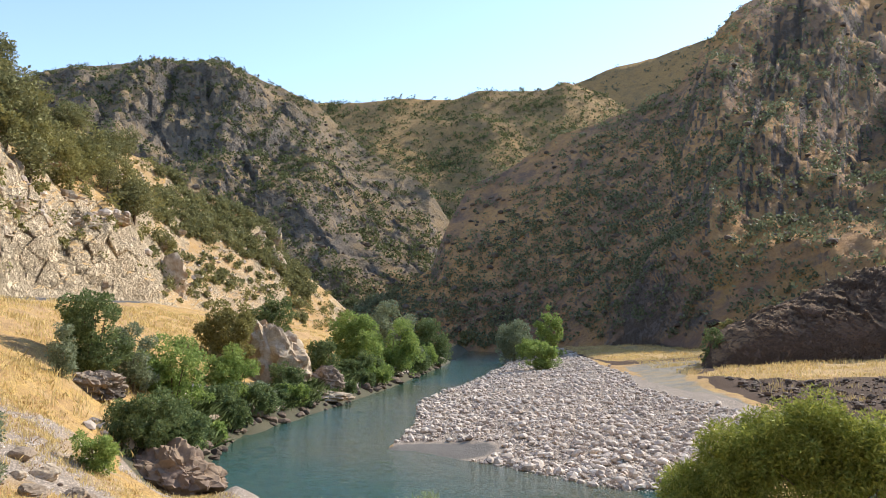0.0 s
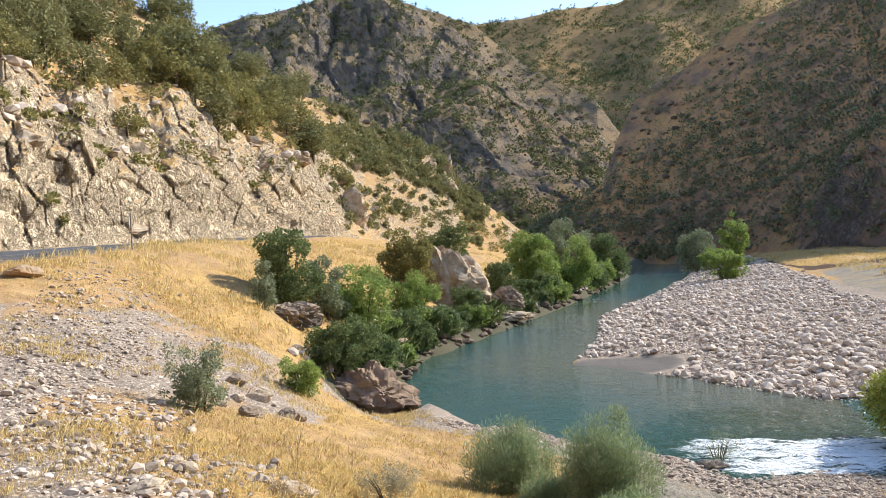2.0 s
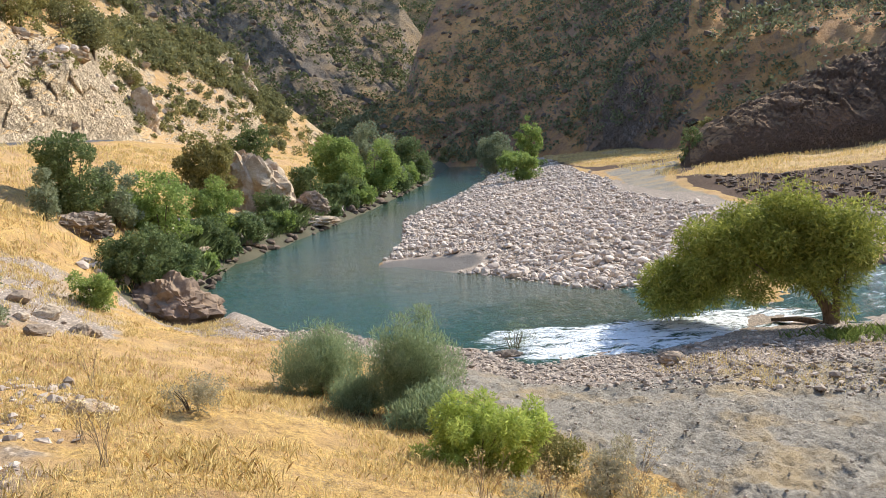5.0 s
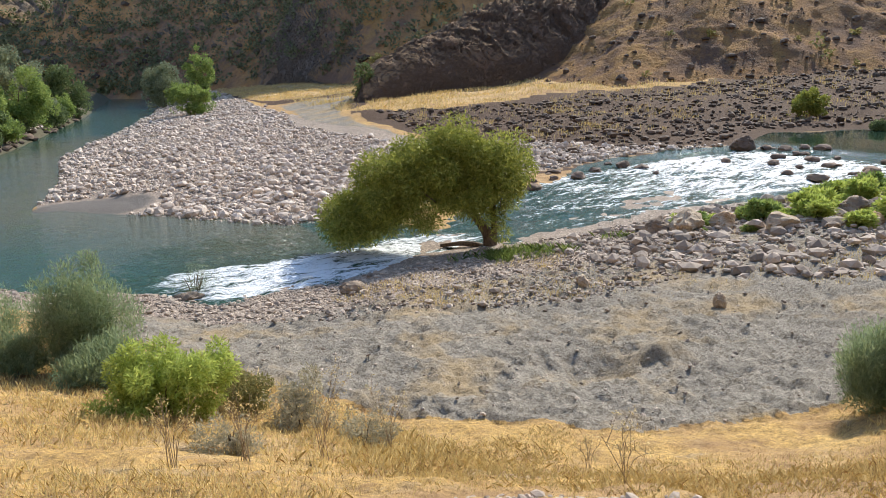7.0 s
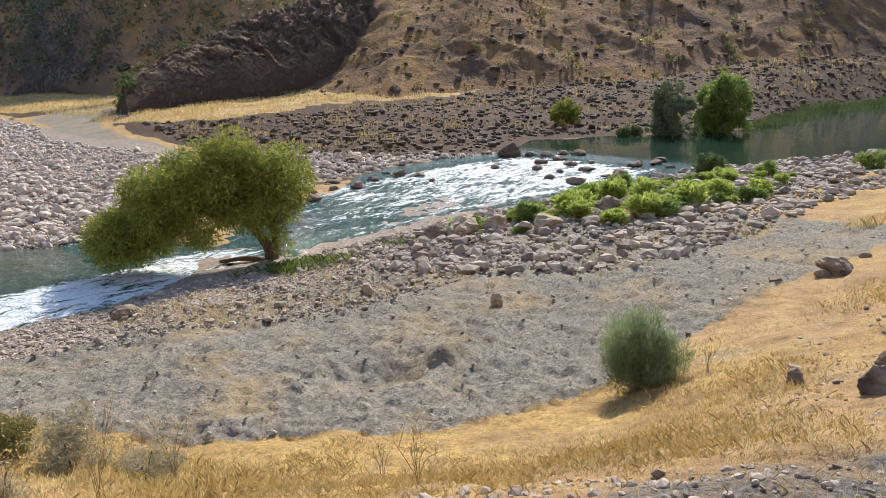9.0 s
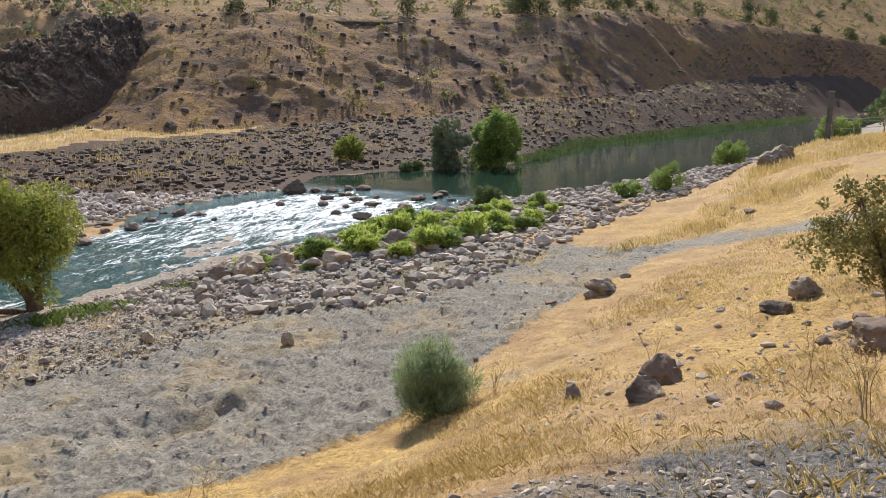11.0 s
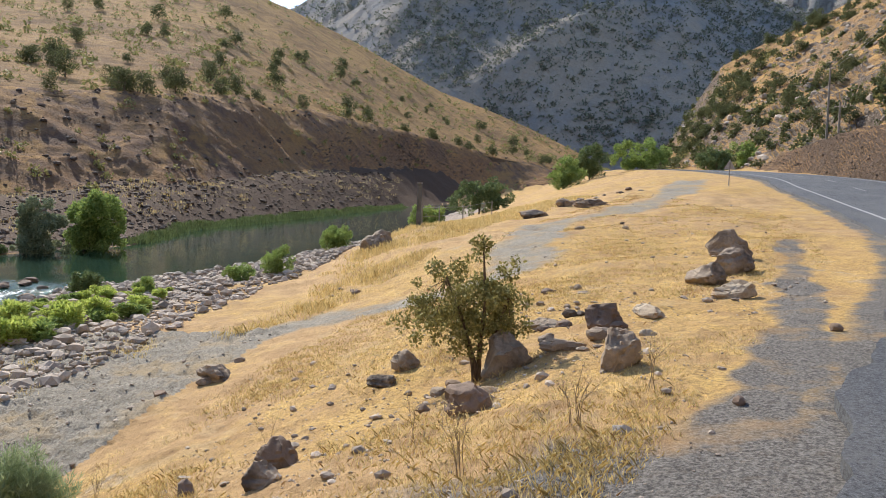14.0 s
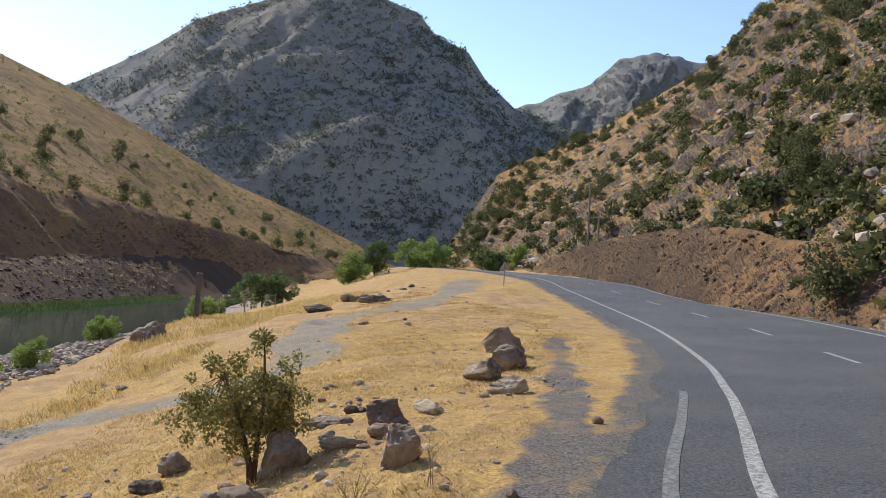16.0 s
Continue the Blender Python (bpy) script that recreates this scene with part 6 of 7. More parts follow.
# wet rocks in the rapids
_rng = np.random.default_rng(8)
for _i in range(46):
    _u = _rng.random()
    _x, _y = (_rng.uniform(26, 34), _rng.uniform(20.8, 31)) if _u < 0.62 else (_rng.uniform(13, 27), _rng.uniform(28.5, 32.5))
    _k = _rng.uniform(0.25, 0.65)
    rock("rapids_rock", "dark wet rock breaking the rapids", (_x, _y, float(water_level(_x, _y)) - 0.02), (_k * 1.3, _k, _k * 0.62), "rock_dark", 260 + _i, _rng.uniform(0, 360), 3, 0.2, "rocks in the rapids")

# ---- trees on the hills ----
def oak(seed, w, h, leaf, n):
    return plant_tree("oak_tree", "scrubby grey-green oak on the rocky hillside", "tree", (0, 0, -60), 0,
                      [(0, 0, h * 0.55, w * 0.38, w * 0.38, h * 0.38), (-w * 0.24, 0, h * 0.40, w * 0.26, w * 0.26, h * 0.26), (w * 0.25, w * 0.1, h * 0.42, w * 0.26, w * 0.26, h * 0.24), (0.05 * w, -w * 0.2, h * 0.36, w * 0.28, w * 0.25, h * 0.24), (0, 0, h * 0.82, w * 0.2, w * 0.2, h * 0.16)],
                      [[(0, 0, -0.3, 0.16), (0.08, 0, h * 0.2, 0.12), (0.0, 0.05, h * 0.45, 0.08)]], leaf, n * 2, (0.27, 0.155), 40, seed, 2, 0.0, "oaks on the hillsides")


OAKS = [oak(61, 4.6, 4.4, "leaf_oak", 850), oak(62, 5.4, 4.2, "leaf_olive", 900), oak(63, 3.8, 4.4, "leaf_oak", 800), oak(64, 4.6, 4.3, "leaf_holm", 700), oak(65, 4.6, 4.0, "leaf_holm", 700)]
_rng = np.random.default_rng(12)
_spots = [(-35.9, 36.8, 3.7, 4.5), (-38.8, 45.3, 3.8, 3.2), (-44.2, 56.3, 5.6, 5.5), (-38.6, 53.4, 4.0, 3.6), (-37.0, 56.1, 3.3, 2.9), (-37.6, 72.0, 6.4, 4.8), (-41.1, 74.4, 7.4, 7.0), (-42.2, 92.3, 7.0, 5.8), (-46.8, 76.9, 6.3, 6.0),
          (-46.2, 51.7, 5.4, 4.6), (-42.6, 63.6, 4.3, 3.4), (-44.5, 107.6, 5.7, 4.8), (-48.8, 49.4, 4.0, 4.0), (-34.6, 100.3, 2.6, 3.4), (-52.7, 66.3, 5.4, 4.8), (-50.2, 72.0, 5.6, 5.2), (-39.5, 78, 6, 5.5), (-44, 84, 6.5, 6), (-48, 62, 5, 5), (-52, 56, 5, 5), (-45, 44, 4, 4)]


def add_oak(name, x, y, w, h, which, label=""):
    b = math.degrees(math.atan2(-x, y))
    rows = HILLS[name]
    if b > max(r[0] for r in rows):
        b -= 360
    t = np.linspace(0, 1.1, 400)
    hx, hy, hz = hill_point(name, np.full(400, b), t)
    z = float(np.interp(math.hypot(x, y), np.hypot(hx, hy), hz))
    src = OAKS[which % 3 if name == "hillside_left" else 3 + which % 2]
    ob = copy_thing(src, Matrix.LocRotScale((x, y, z - 0.25), Euler((0, 0, _rng.uniform(0, 6.28))), (w / 4.6, w / 4.6, h / 4.3)))
    if label:
        tagged(ob, label)


for _i, (_x, _y, _w, _h) in enumerate(_spots):
    add_oak("hillside_left", _x, _y, _w, _h, _i)
for _i in range(100):     # more oaks over the upper left slope and above the right-hand road
    _b, _t = _rng.uniform(21, 54), _rng.uniform(0.3, 1.02)
    _p = on_hill("hillside_left", _b, _t)
    add_oak("hillside_left", _p[0], _p[1], _rng.uniform(3.4, 6.5), _rng.uniform(3, 5.6), _i)
for _i in range(130):
    _b, _t = _rng.uniform(-124, -98), _rng.uniform(0.08, 1.0) ** 0.8
    _p = on_hill("hillside_right", _b, _t)
    add_oak("hillside_right", _p[0], _p[1], _rng.uniform(2.2, 4.4), _rng.uniform(2.0, 4.0), _i, "dark green scrub oak among rocks above the road")
add_oak("hillside_right", 32.5, -21.4, 3.6, 4.0, 1, "dusty green tree at the foot of the road cutting")
add_oak("hillside_right", 82.9, -32.4, 4.4, 3.2, 0, "dark green scrub oak among rocks above the road")
for _i in range(75):
    _b, _t = _rng.uniform(-90, -38), _rng.uniform(0.0, 0.75) ** 1.4
    _p = on_hill("slope_east", _b, _t)
    _k = _rng.uniform(2.2, 5.2)
    add_oak("slope_east", _p[0], _p[1], _k, _k * _rng.uniform(0.8, 1.15), _i, "small round tree on the pale dry slope")
for _b, _k in ((-63.6, 4.6), (-41.0, 3.4), (-52.5, 3.6), (-60.4, 3.8), (-66.5, 3.6), (-69, 3.2), (-72, 3.6), (-56, 2.8), (-75, 3.4), (-79, 3.8)):
    _p = on_hill("bank_east", _b, 1.0)
    add_oak("slope_east", _p[0] * 1.01, _p[1] * 1.01, _k, _k, int(-_b), "round tree at the top of the earth bank")
for _o in OAKS:
    for _c in list(_o.children_recursive):
        bpy.data.objects.remove(_c)
    bpy.data.objects.remove(_o)


def scrub(name, hill, n, small, large, leaf, quads, label, tmin=0.02, tmax=1.02, seed=1, span=None):
    """Far scrub: many small leafy clumps as one mass."""
    rng = np.random.default_rng(seed)
    lo, hi = sorted((HILLS[hill][0][0], HILLS[hill][-1][0]))
    lo, hi = span or (max(lo, -128), min(hi, 60))
    b, t = rng.uniform(lo, hi, n * 3), rng.uniform(tmin, tmax, n * 3)
    x, y, z = hill_point(hill, b, t)
    keep = np.flatnonzero(fbm(x / 30, y / 30, 3, 77) + rng.uniform(-0.8, 0.8, len(x)) > 0.02)[:n]
    x, y, z = x[keep], y[keep], z[keep]
    r = small + (large - small) * rng.random(len(x)) ** 2
    sub = np.stack([np.stack([x, y, z + r * 0.45], 1), np.stack([x + r * 0.5 * rng.normal(size=len(x)), y + r * 0.5 * rng.normal(size=len(x)), z + r * rng.uniform(0.3, 0.9, len(x))], 1)], 1).reshape(-1, 3)
    rad = np.repeat(r, 2) * np.tile([0.85, 0.6], len(x))
    grades, order, finest = [], np.argsort(rad), 0.0032 * float(np.median(np.hypot(x, y)))
    for part_of in np.array_split(order, 5):     # leaves in keeping with the size of the bush
        r5 = rad[part_of]
        grades.append(leaves(sub[part_of], np.stack([r5, r5, r5 * 0.85], 1), len(part_of) * quads // 2, min(0.95 * r5.mean(), finest), 0.65 * min(0.95 * r5.mean(), finest), rng, 0, 0.25))
    v, f = joined(grades)
    return tagged(link_mesh(name, v, f, M[leaf], True), label, "scrub", kind="stuff")


for _h, _n, _a, _b, _leaf, _q, _l in (
        ("hillside_left", 800, 0.35, 1.2, "leaf_olive", 70, "low olive scrub on the rocky hillside"),
        ("mountain_north", 5200, 0.7, 2.2, "leaf_holm", 20, "dark scrub oaks over the northern mountain"),
        ("mountain_back", 7000, 1.8, 4.2, "leaf_holm", 14, "olive scrub over the terraced mountain"),
        ("mountain_east", 6500, 0.5, 1.7, "leaf_scrub", 20, "scattered scrub oaks over the eastern mountain"),
        ("bank_east", 160, 0.3, 0.9, "leaf_olive", 40, "low dry scrub on the earth bank"),
        ("slope_east", 2800, 0.4, 1.25, "leaf_olive", 22, "low dry scrub on the pale slope"),
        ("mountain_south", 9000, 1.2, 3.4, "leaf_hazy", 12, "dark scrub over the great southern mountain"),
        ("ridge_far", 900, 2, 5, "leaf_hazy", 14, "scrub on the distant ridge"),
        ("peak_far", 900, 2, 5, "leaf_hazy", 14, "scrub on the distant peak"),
        ("hillside_right", 620, 0.7, 1.5, "leaf_holm", 110, "dark round scrub oaks over the hillside above the road"),
        ("hillside_right", 1300, 0.3, 0.8, "leaf_olive", 24, "dark scrub over the hillside above the road")):
    scrub("scrub", _h, _n, _a, _b, _leaf, _q, _l, seed=len(_h) * 7 + _n)
scrub("scrub", "hillside_left", 330, 0.7, 1.5, "leaf_oak", 120, "dense green scrub on the shoulder of the hillside", 0.55, 1.0, 91, (9.5, 20))
scrub("scrub", "hillside_left", 60, 0.5, 1.1, "leaf_oak", 120, "green scrub on the golden slope below the shoulder", 0.1, 0.45, 92, (9.5, 20))

# ---- stones ----
_rng = np.random.default_rng(5)
_x, _y = random_in(BAR, 32000, _rng, 1.0)
_spit = (np.hypot((_x + 0.3) / 3.2, (_y - 37.8) / 2.6) < 1) | inside(SILT, _x, _y)
_x, _y = _x[~_spit], _y[~_spit]
scatter_stones("bar_stones", "pale pinkish river stones heaped on the gravel bar", _x, _y, _rng.uniform(0.05, 0.145, len(_x)) + 0.40 * _rng.random(len(_x)) ** 9, "bar_stone", 3, lift=0.2, squash=0.7)
_x, _y = random_in([(17, 33.5), (25, 34.5), (31, 33.6), (38, 37.4), (47, 33.4), (54, 30.8), (70, 34.5), (110, 32), (150, 29.5), (170, 36), (120, 42), (90, 46), (72, 56), (56, 54), (40, 55), (27, 56.5), (21, 60), (19, 45)], 6000, _rng, 0.5)
scatter_stones("bank_stones", "brown rubble on the far river bank", _x, _y, _rng.uniform(0.08, 0.28, len(_x)) + 0.5 * _rng.random(len(_x)) ** 6, "bank_stone", 4, lift=0.12)
_x, _y = random_in([(12, 20.6), (17.3, 21.6), (26.5, 20.8), (33.8, 20.9), (42, 17.8), (60, 15), (58, 11), (44, 11), (33, 12.5), (26, 12.0), (20, 11.2), (15, 11.2), (12, 16)], 6500, _rng)
scatter_stones("shore_stones", "grey and pinkish stones along the rapids", _x, _y, _rng.uniform(0.07, 0.22, len(_x)) + 0.42 * _rng.random(len(_x)) ** 7, "stone", 6, 1, 0.14)
_x, _y = random_in([(-4.7, 25.2), (1.2, 21.9), (4.4, 20.6), (11, 21.3), (17, 21.5), (16, 15), (10, 14), (5, 15.5), (0, 18.5), (-6, 23.5)], 15000, _rng)
scatter_stones("shore_pebbles", "small grey pebbles on the beach", _x, _y, _rng.uniform(0.025, 0.07, len(_x)) + 0.16 * _rng.random(len(_x)) ** 14, "stone", 7, 1, 0.12)
_x, _y = random_in(BEACH + [(0, 17)], 9000, _rng, 0.5)
scatter_stones("beach_grit", "fine pebbles strewn over the sandy beach", _x, _y, _rng.uniform(0.012, 0.035, len(_x)) + 0.09 * _rng.random(len(_x)) ** 16, "stone", 17, 1, 0.1)
_x, _y = random_in([(-9.5, 27.5), (-11.5, 43), (-9.5, 53), (-6, 72), (-1, 106), (-3.5, 108), (-8, 73), (-12, 54), (-14, 43), (-12, 27)], 1100, _rng)
scatter_stones("bank_stones", "mixed stones at the foot of the left bank", _x, _y, _rng.uniform(0.2, 0.6, len(_x)) + 0.5 * _rng.random(len(_x)) ** 4, "bar_stone", 8, 1, 0.1)
_x, _y = random_in([(-9.2, 28.6), (-9.4, 33), (-10.3, 43), (-8.4, 52), (-4.9, 72), (0, 108), (-2.2, 108), (-7.2, 72), (-10.6, 52), (-12.6, 43), (-11.6, 33), (-11, 28.6)], 260, _rng, 0.8)
scatter_stones("waterline_stones", "dark wet stones along the foot of the river bank", _x, _y, _rng.uniform(0.25, 0.6, len(_x)) + 0.6 * _rng.random(len(_x)) ** 4, "bank_stone", 18, 2, 0.12)
_x, _y = random_in([(-7, 12), (-16, 30), (-20, 26), (-14, 16), (-8, 9), (-4, 6.5), (-2, 9)], 4200, _rng, 1.2)
_k = fbm(_x * 0.35, _y * 0.35, 3, 88) + _rng.uniform(-0.3, 0.3, len(_x)) > 0.05
_x, _y = _x[_k], _y[_k]
scatter_stones("slope_stones", "loose pale stones on the dry slope", _x, _y, _rng.uniform(0.03, 0.10, len(_x)) + 0.16 * _rng.random(len(_x)) ** 7, "stone", 9, 1, 0.1)
_x, _y = random_in([(5, 3), (14, 6.4), (30, 3), (46, 1), (60, -8), (34, -9.5), (14, -4.5), (6, -1.8), (3, 0.5)], 6500, _rng, 1.1)
_k = fbm(_x * 0.45, _y * 0.45, 3, 89) + _rng.uniform(-0.35, 0.35, len(_x)) > 0.02
_x, _y = _x[_k], _y[_k]
scatter_stones("slope_stones", "loose brown stones in the dry grass", _x, _y, _rng.uniform(0.014, 0.04, len(_x)) + 0.13 * _rng.random(len(_x)) ** 14, "stone", 10, 1, 0.1)
_b, _d = np.radians(_rng.uniform(-130, 50, 3000)), _rng.uniform(2.2, 4.2, 3000)
scatter_stones("foreground_gravel", "small gravel at the edge of the road shoulder", -np.sin(_b) * _d, np.cos(_b) * _d, _rng.uniform(0.012, 0.04, 3000) + 0.07 * _rng.random(3000) ** 9, "stone", 11, 1, 0.1)

_x, _y = random_in([(-7, 10.5), (-9, 16), (-10.5, 22), (-15, 24), (-17, 17), (-12, 11.5), (-8.5, 8.5), (-4, 5.4), (-3, 5.6)], 5500, _rng, 1.4)
scatter_stones("scree_stones", "pale broken stones strewn over the bare slope", _x, _y, _rng.uniform(0.012, 0.04, len(_x)) + 0.13 * _rng.random(len(_x)) ** 12, "bar_stone", 19, 1, 0.12, 0.5)


def hill_stones(label, hill, n, small, large, material, seed, span, tmin, tmax):
    """Loose rocks lying on a hill."""
    rng = np.random.default_rng(seed)
    x, y, z = hill_point(hill, rng.uniform(*span, n), rng.uniform(tmin, tmax, n))
    return scatter_stones("hill_stones", label, x, y, small + (large - small) * rng.random(n) ** 4, material, seed, 1, 0.1, 0.7, z)


hill_stones("brown rubble on the earth bank above the far shore", "bank_east", 1500, 0.15, 0.9, "bank_stone", 31, (-90, -24), 0.0, 1.0)
hill_stones("brown rubble on the slope of the road cutting", "cutting", 900, 0.06, 0.45, "bank_stone", 32, (-127, -103), 0.0, 1.0)
hill_stones("grey rocks among the scrub above the road", "hillside_right", 1500, 0.25, 1.8, "stone", 33, (-127, -98), 0.02, 0.9)
hill_stones("pale rocks between the oaks of the sunlit hillside", "hillside_left", 900, 0.2, 1.3, "bar_stone", 34, (12, 54), 0.1, 0.9)
hill_stones("grey rocks on the eastern mountainside", "mountain_east", 900, 0.4, 2.2, "bank_stone", 35, (-40, 4), 0.02, 0.95)
hill_stones("grey rocks on the northern mountain", "mountain_north", 900, 0.5, 3.2, "bank_stone", 36, (-2, 30), 0.02, 0.95)

# the stones of the bar that lie nearest, each its own piece
_shapes = []
for _i in range(8):
    _v, _f = boulder_shape((1, 1, 0.62), 900 + _i, 2, 8, 0.10, 0.6)
    _me = link_mesh("stone_shape", _v, _f, M["stone_piece"], False)
    _shapes.append(_me.data)
    bpy.data.objects.remove(_me)
_x, _y = random_in([(2.5, 35), (6.6, 29.8), (9.5, 29.2), (14, 31), (19, 33.4), (24, 35), (18, 37), (8, 36), (4, 38)], 290, _rng)
_z = ground_z(_x, _y)
_ground = bpy.data.objects["ground"]
for _i in range(290):
    _st = new("stone", _shapes[_i % 8])
    _st.parent = _ground
    _k = _rng.uniform(0.14, 0.30) + 0.3 * _rng.random() ** 6
    _st.matrix_basis = Matrix.LocRotScale((_x[_i], _y[_i], _z[_i] + 0.16 * _k), Euler((_rng.normal(0, 0.3), _rng.normal(0, 0.3), _rng.uniform(0, 6.28))), (_k * 1.2, _k, _k))

# ---- dry grass ----
def grass_field(name, label, poly, n, height, per, leaf, seed, power, width=0.012, cover=0.0, spread=0.10, lean=0.4):
    rng = np.random.default_rng(seed)
    x, y = random_in(poly, n, rng, power)
    ok = (fbm(x * 0.45, y * 0.45, 3, 55) + rng.uniform(-0.35, 0.35, n) > cover) & (away(ROAD_LINE, x, y) > 4.95) & (away(GRAVEL_PATH, x, y) > 0.45) & (away(TRACK, x, y) > 1.1) & ((np.hypot(x, y) > 4.3) | (x < -1) | (rng.random(n) < 0.25))
    x, y = x[ok], y[ok]
    z = ground_z(x, y)
    h = height * (0.6 + 0.8 * vnoise(x * 0.6, y * 0.6, 3))
    d = np.hypot(x, y)
    v, f = blades(x, y, z, h, 1.0, per, rng, spread, lean)
    q = v.reshape(-1, 5, 3)
    w = np.repeat(np.clip(0.00055 * d, width * 0.5, 0.05), per)[:, None, None]
    for i, j in ((0, 1), (4, 2)):
        c, s = (q[:, i] + q[:, j]) / 2, (q[:, j] - q[:, i])
        q[:, i], q[:, j] = c - s * w[:, 0] * 0.5, c + s * w[:, 0] * 0.5
    return tagged(link_mesh(name, q.reshape(-1, 3), f, M[leaf], True), label, "grass", kind="stuff")


NEAR_LEFT = [(0.5, 3.2), (3.4, 7.6), (3.2, 9.4), (1.6, 12.4), (-1.2, 17.5), (-4, 22), (-8, 26.5), (-11, 27), (-15, 30), (-24, 24), (-22, 14), (-14, 6), (-6, 2.0), (-1.5, 2.4)]
NEAR_RIGHT = [(0.5, 2.6), (3.2, 7.6), (5.0, 8.2), (8.0, 7.0), (14, 6.6), (24, 4), (44, 0), (56, -5), (36, -10), (22, -7), (12, -3.4), (5.5, -0.8), (2.5, 0.8)]
grass_field("dry_grass", "tall golden dry grass on the near slope", NEAR_LEFT, 20000, 0.12, 12, "dry_grass", 1, 1.2, cover=0.10, width=0.006, spread=0.07)
grass_field("dry_grass", "golden dry grass on the slope below the road", NEAR_RIGHT, 26000, 0.065, 10, "dry_grass", 2, 1.3, cover=0.05, width=0.005, spread=0.06, lean=0.6)
grass_field("stubble", "short brown stubble between golden tufts on the slope", NEAR_RIGHT, 14000, 0.05, 7, "stubble", 21, 0.6, cover=0.0, width=0.003, spread=0.12, lean=0.5)
grass_field("stubble", "short brown stubble between golden tufts on the slope", NEAR_LEFT, 9000, 0.08, 7, "stubble", 22, 0.7, cover=0.0, width=0.003, spread=0.12, lean=0.5)
grass_field("dry_grass", "sparse dry grass on the river slope below the road", [(-10, 27), (-14, 44), (-13, 58), (-10, 75), (-4, 105), (-14, 108), (-24, 80), (-28, 55), (-26, 32), (-20, 24)], 6000, 0.28, 9, "dry_grass", 3, 0.8, cover=0.0, spread=0.2)
grass_field("dry_grass", "dry grass on the far terrace", TERRACE + TERRACE_BACK[2:3] + TERRACE_BACK[3:] + TERRACE_BACK[:2], 4500, 0.3, 7, "dry_grass", 4, 0.5, cover=-0.15, spread=0.4)
grass_field("dry_grass", "tufts of dry grass on the brown far bank", [(24, 36), (38, 39), (50, 34), (72, 36), (110, 34), (150, 31), (178, 34), (130, 42), (90, 48), (70, 62), (56, 55), (40, 56.5), (27, 57), (21, 61), (20, 50)], 3000, 0.26, 8, "dry_grass", 14, 0.5, cover=0.05, spread=0.3)
grass_field("beach_grass", "thin patches of dry grass on the gravelly beach", [(5, 18.5), (9, 19.6), (14, 19), (17, 15), (22, 11.5), (19, 10.2), (14, 11.5), (10, 14), (6, 15.5)], 2600, 0.09, 8, "dry_grass", 15, 0.3, cover=0.22, spread=0.12)
grass_field("bank_grass", "strip of fresh green grass along the pool", [(52, 30.4), (56, 29.8), (70, 33.0), (110, 30.6), (150, 28.2), (150, 29.4), (110, 32.0), (70, 34.6), (55, 31.0)], 4200, 0.32, 9, "leaf_green", 5, 0.3, cover=-2, spread=0.35)
_rng = np.random.default_rng(51)
_tufts = [bush("shore_plant", "fresh yellow-green leafy plant among the stones of the rapids' bank", (0, 0, -70), 0, 1.0, 0.62, "leaf_fresh" if _k < 2 else "leaf_bright", 1500, (0.13, 0.035), 540 + _k, "plant", "plants by the rapids", -0.4) for _k in range(3)]
_x, _y = random_in([(15.6, 19.6), (20, 20.3), (26, 19.6), (32, 18.6), (33, 16.2), (28, 14.6), (22, 14.4), (18.0, 16.0)], 120, _rng)
for _i in range(120):
    _k = 0.35 + 1.0 * _rng.random() ** 2
    copy_thing(_tufts[_i % 3], Matrix.LocRotScale(at_ground(_x[_i], _y[_i], -0.03), Euler((0, 0, _rng.uniform(0, 6.28))), (_k, _k, _k * _rng.uniform(0.55, 1.0))))
for _o in _tufts:
    for _c in list(_o.children_recursive):
        bpy.data.objects.remove(_c)
    bpy.data.objects.remove(_o)
grass_field("dry_grass", "golden dry grass between the track and the pool", [(20, 9.5), (27, 8.2), (34, 10.2), (44, 8.8), (58, 6.2), (72, 4), (60, -3), (44, 2.4), (30, 5.2), (24, 7)], 6000, 0.2, 10, "dry_grass", 9, 0.8, cover=-0.05, spread=0.2)
grass_field("bank_plants", "fresh green plants along the foot of the left bank", [(-9.9, 30), (-10.6, 36), (-11.2, 43), (-9.4, 52), (-6.2, 71), (-1.6, 106), (-3.0, 107), (-7.8, 72), (-11.2, 53), (-13.2, 43), (-12.4, 33)], 2400, 0.6, 18, "leaf_green", 8, 0.5, cover=-0.05, spread=0.25, lean=0.7)
grass_field("shore_plants", "small green plants at the foot of the willow", [(8.5, 20.6), (11, 20.9), (15, 19.8), (14, 18.8), (10, 19.6)], 160, 0.22, 16, "leaf_bright", 7, 0.0, cover=0.05, spread=0.12, lean=0.7)


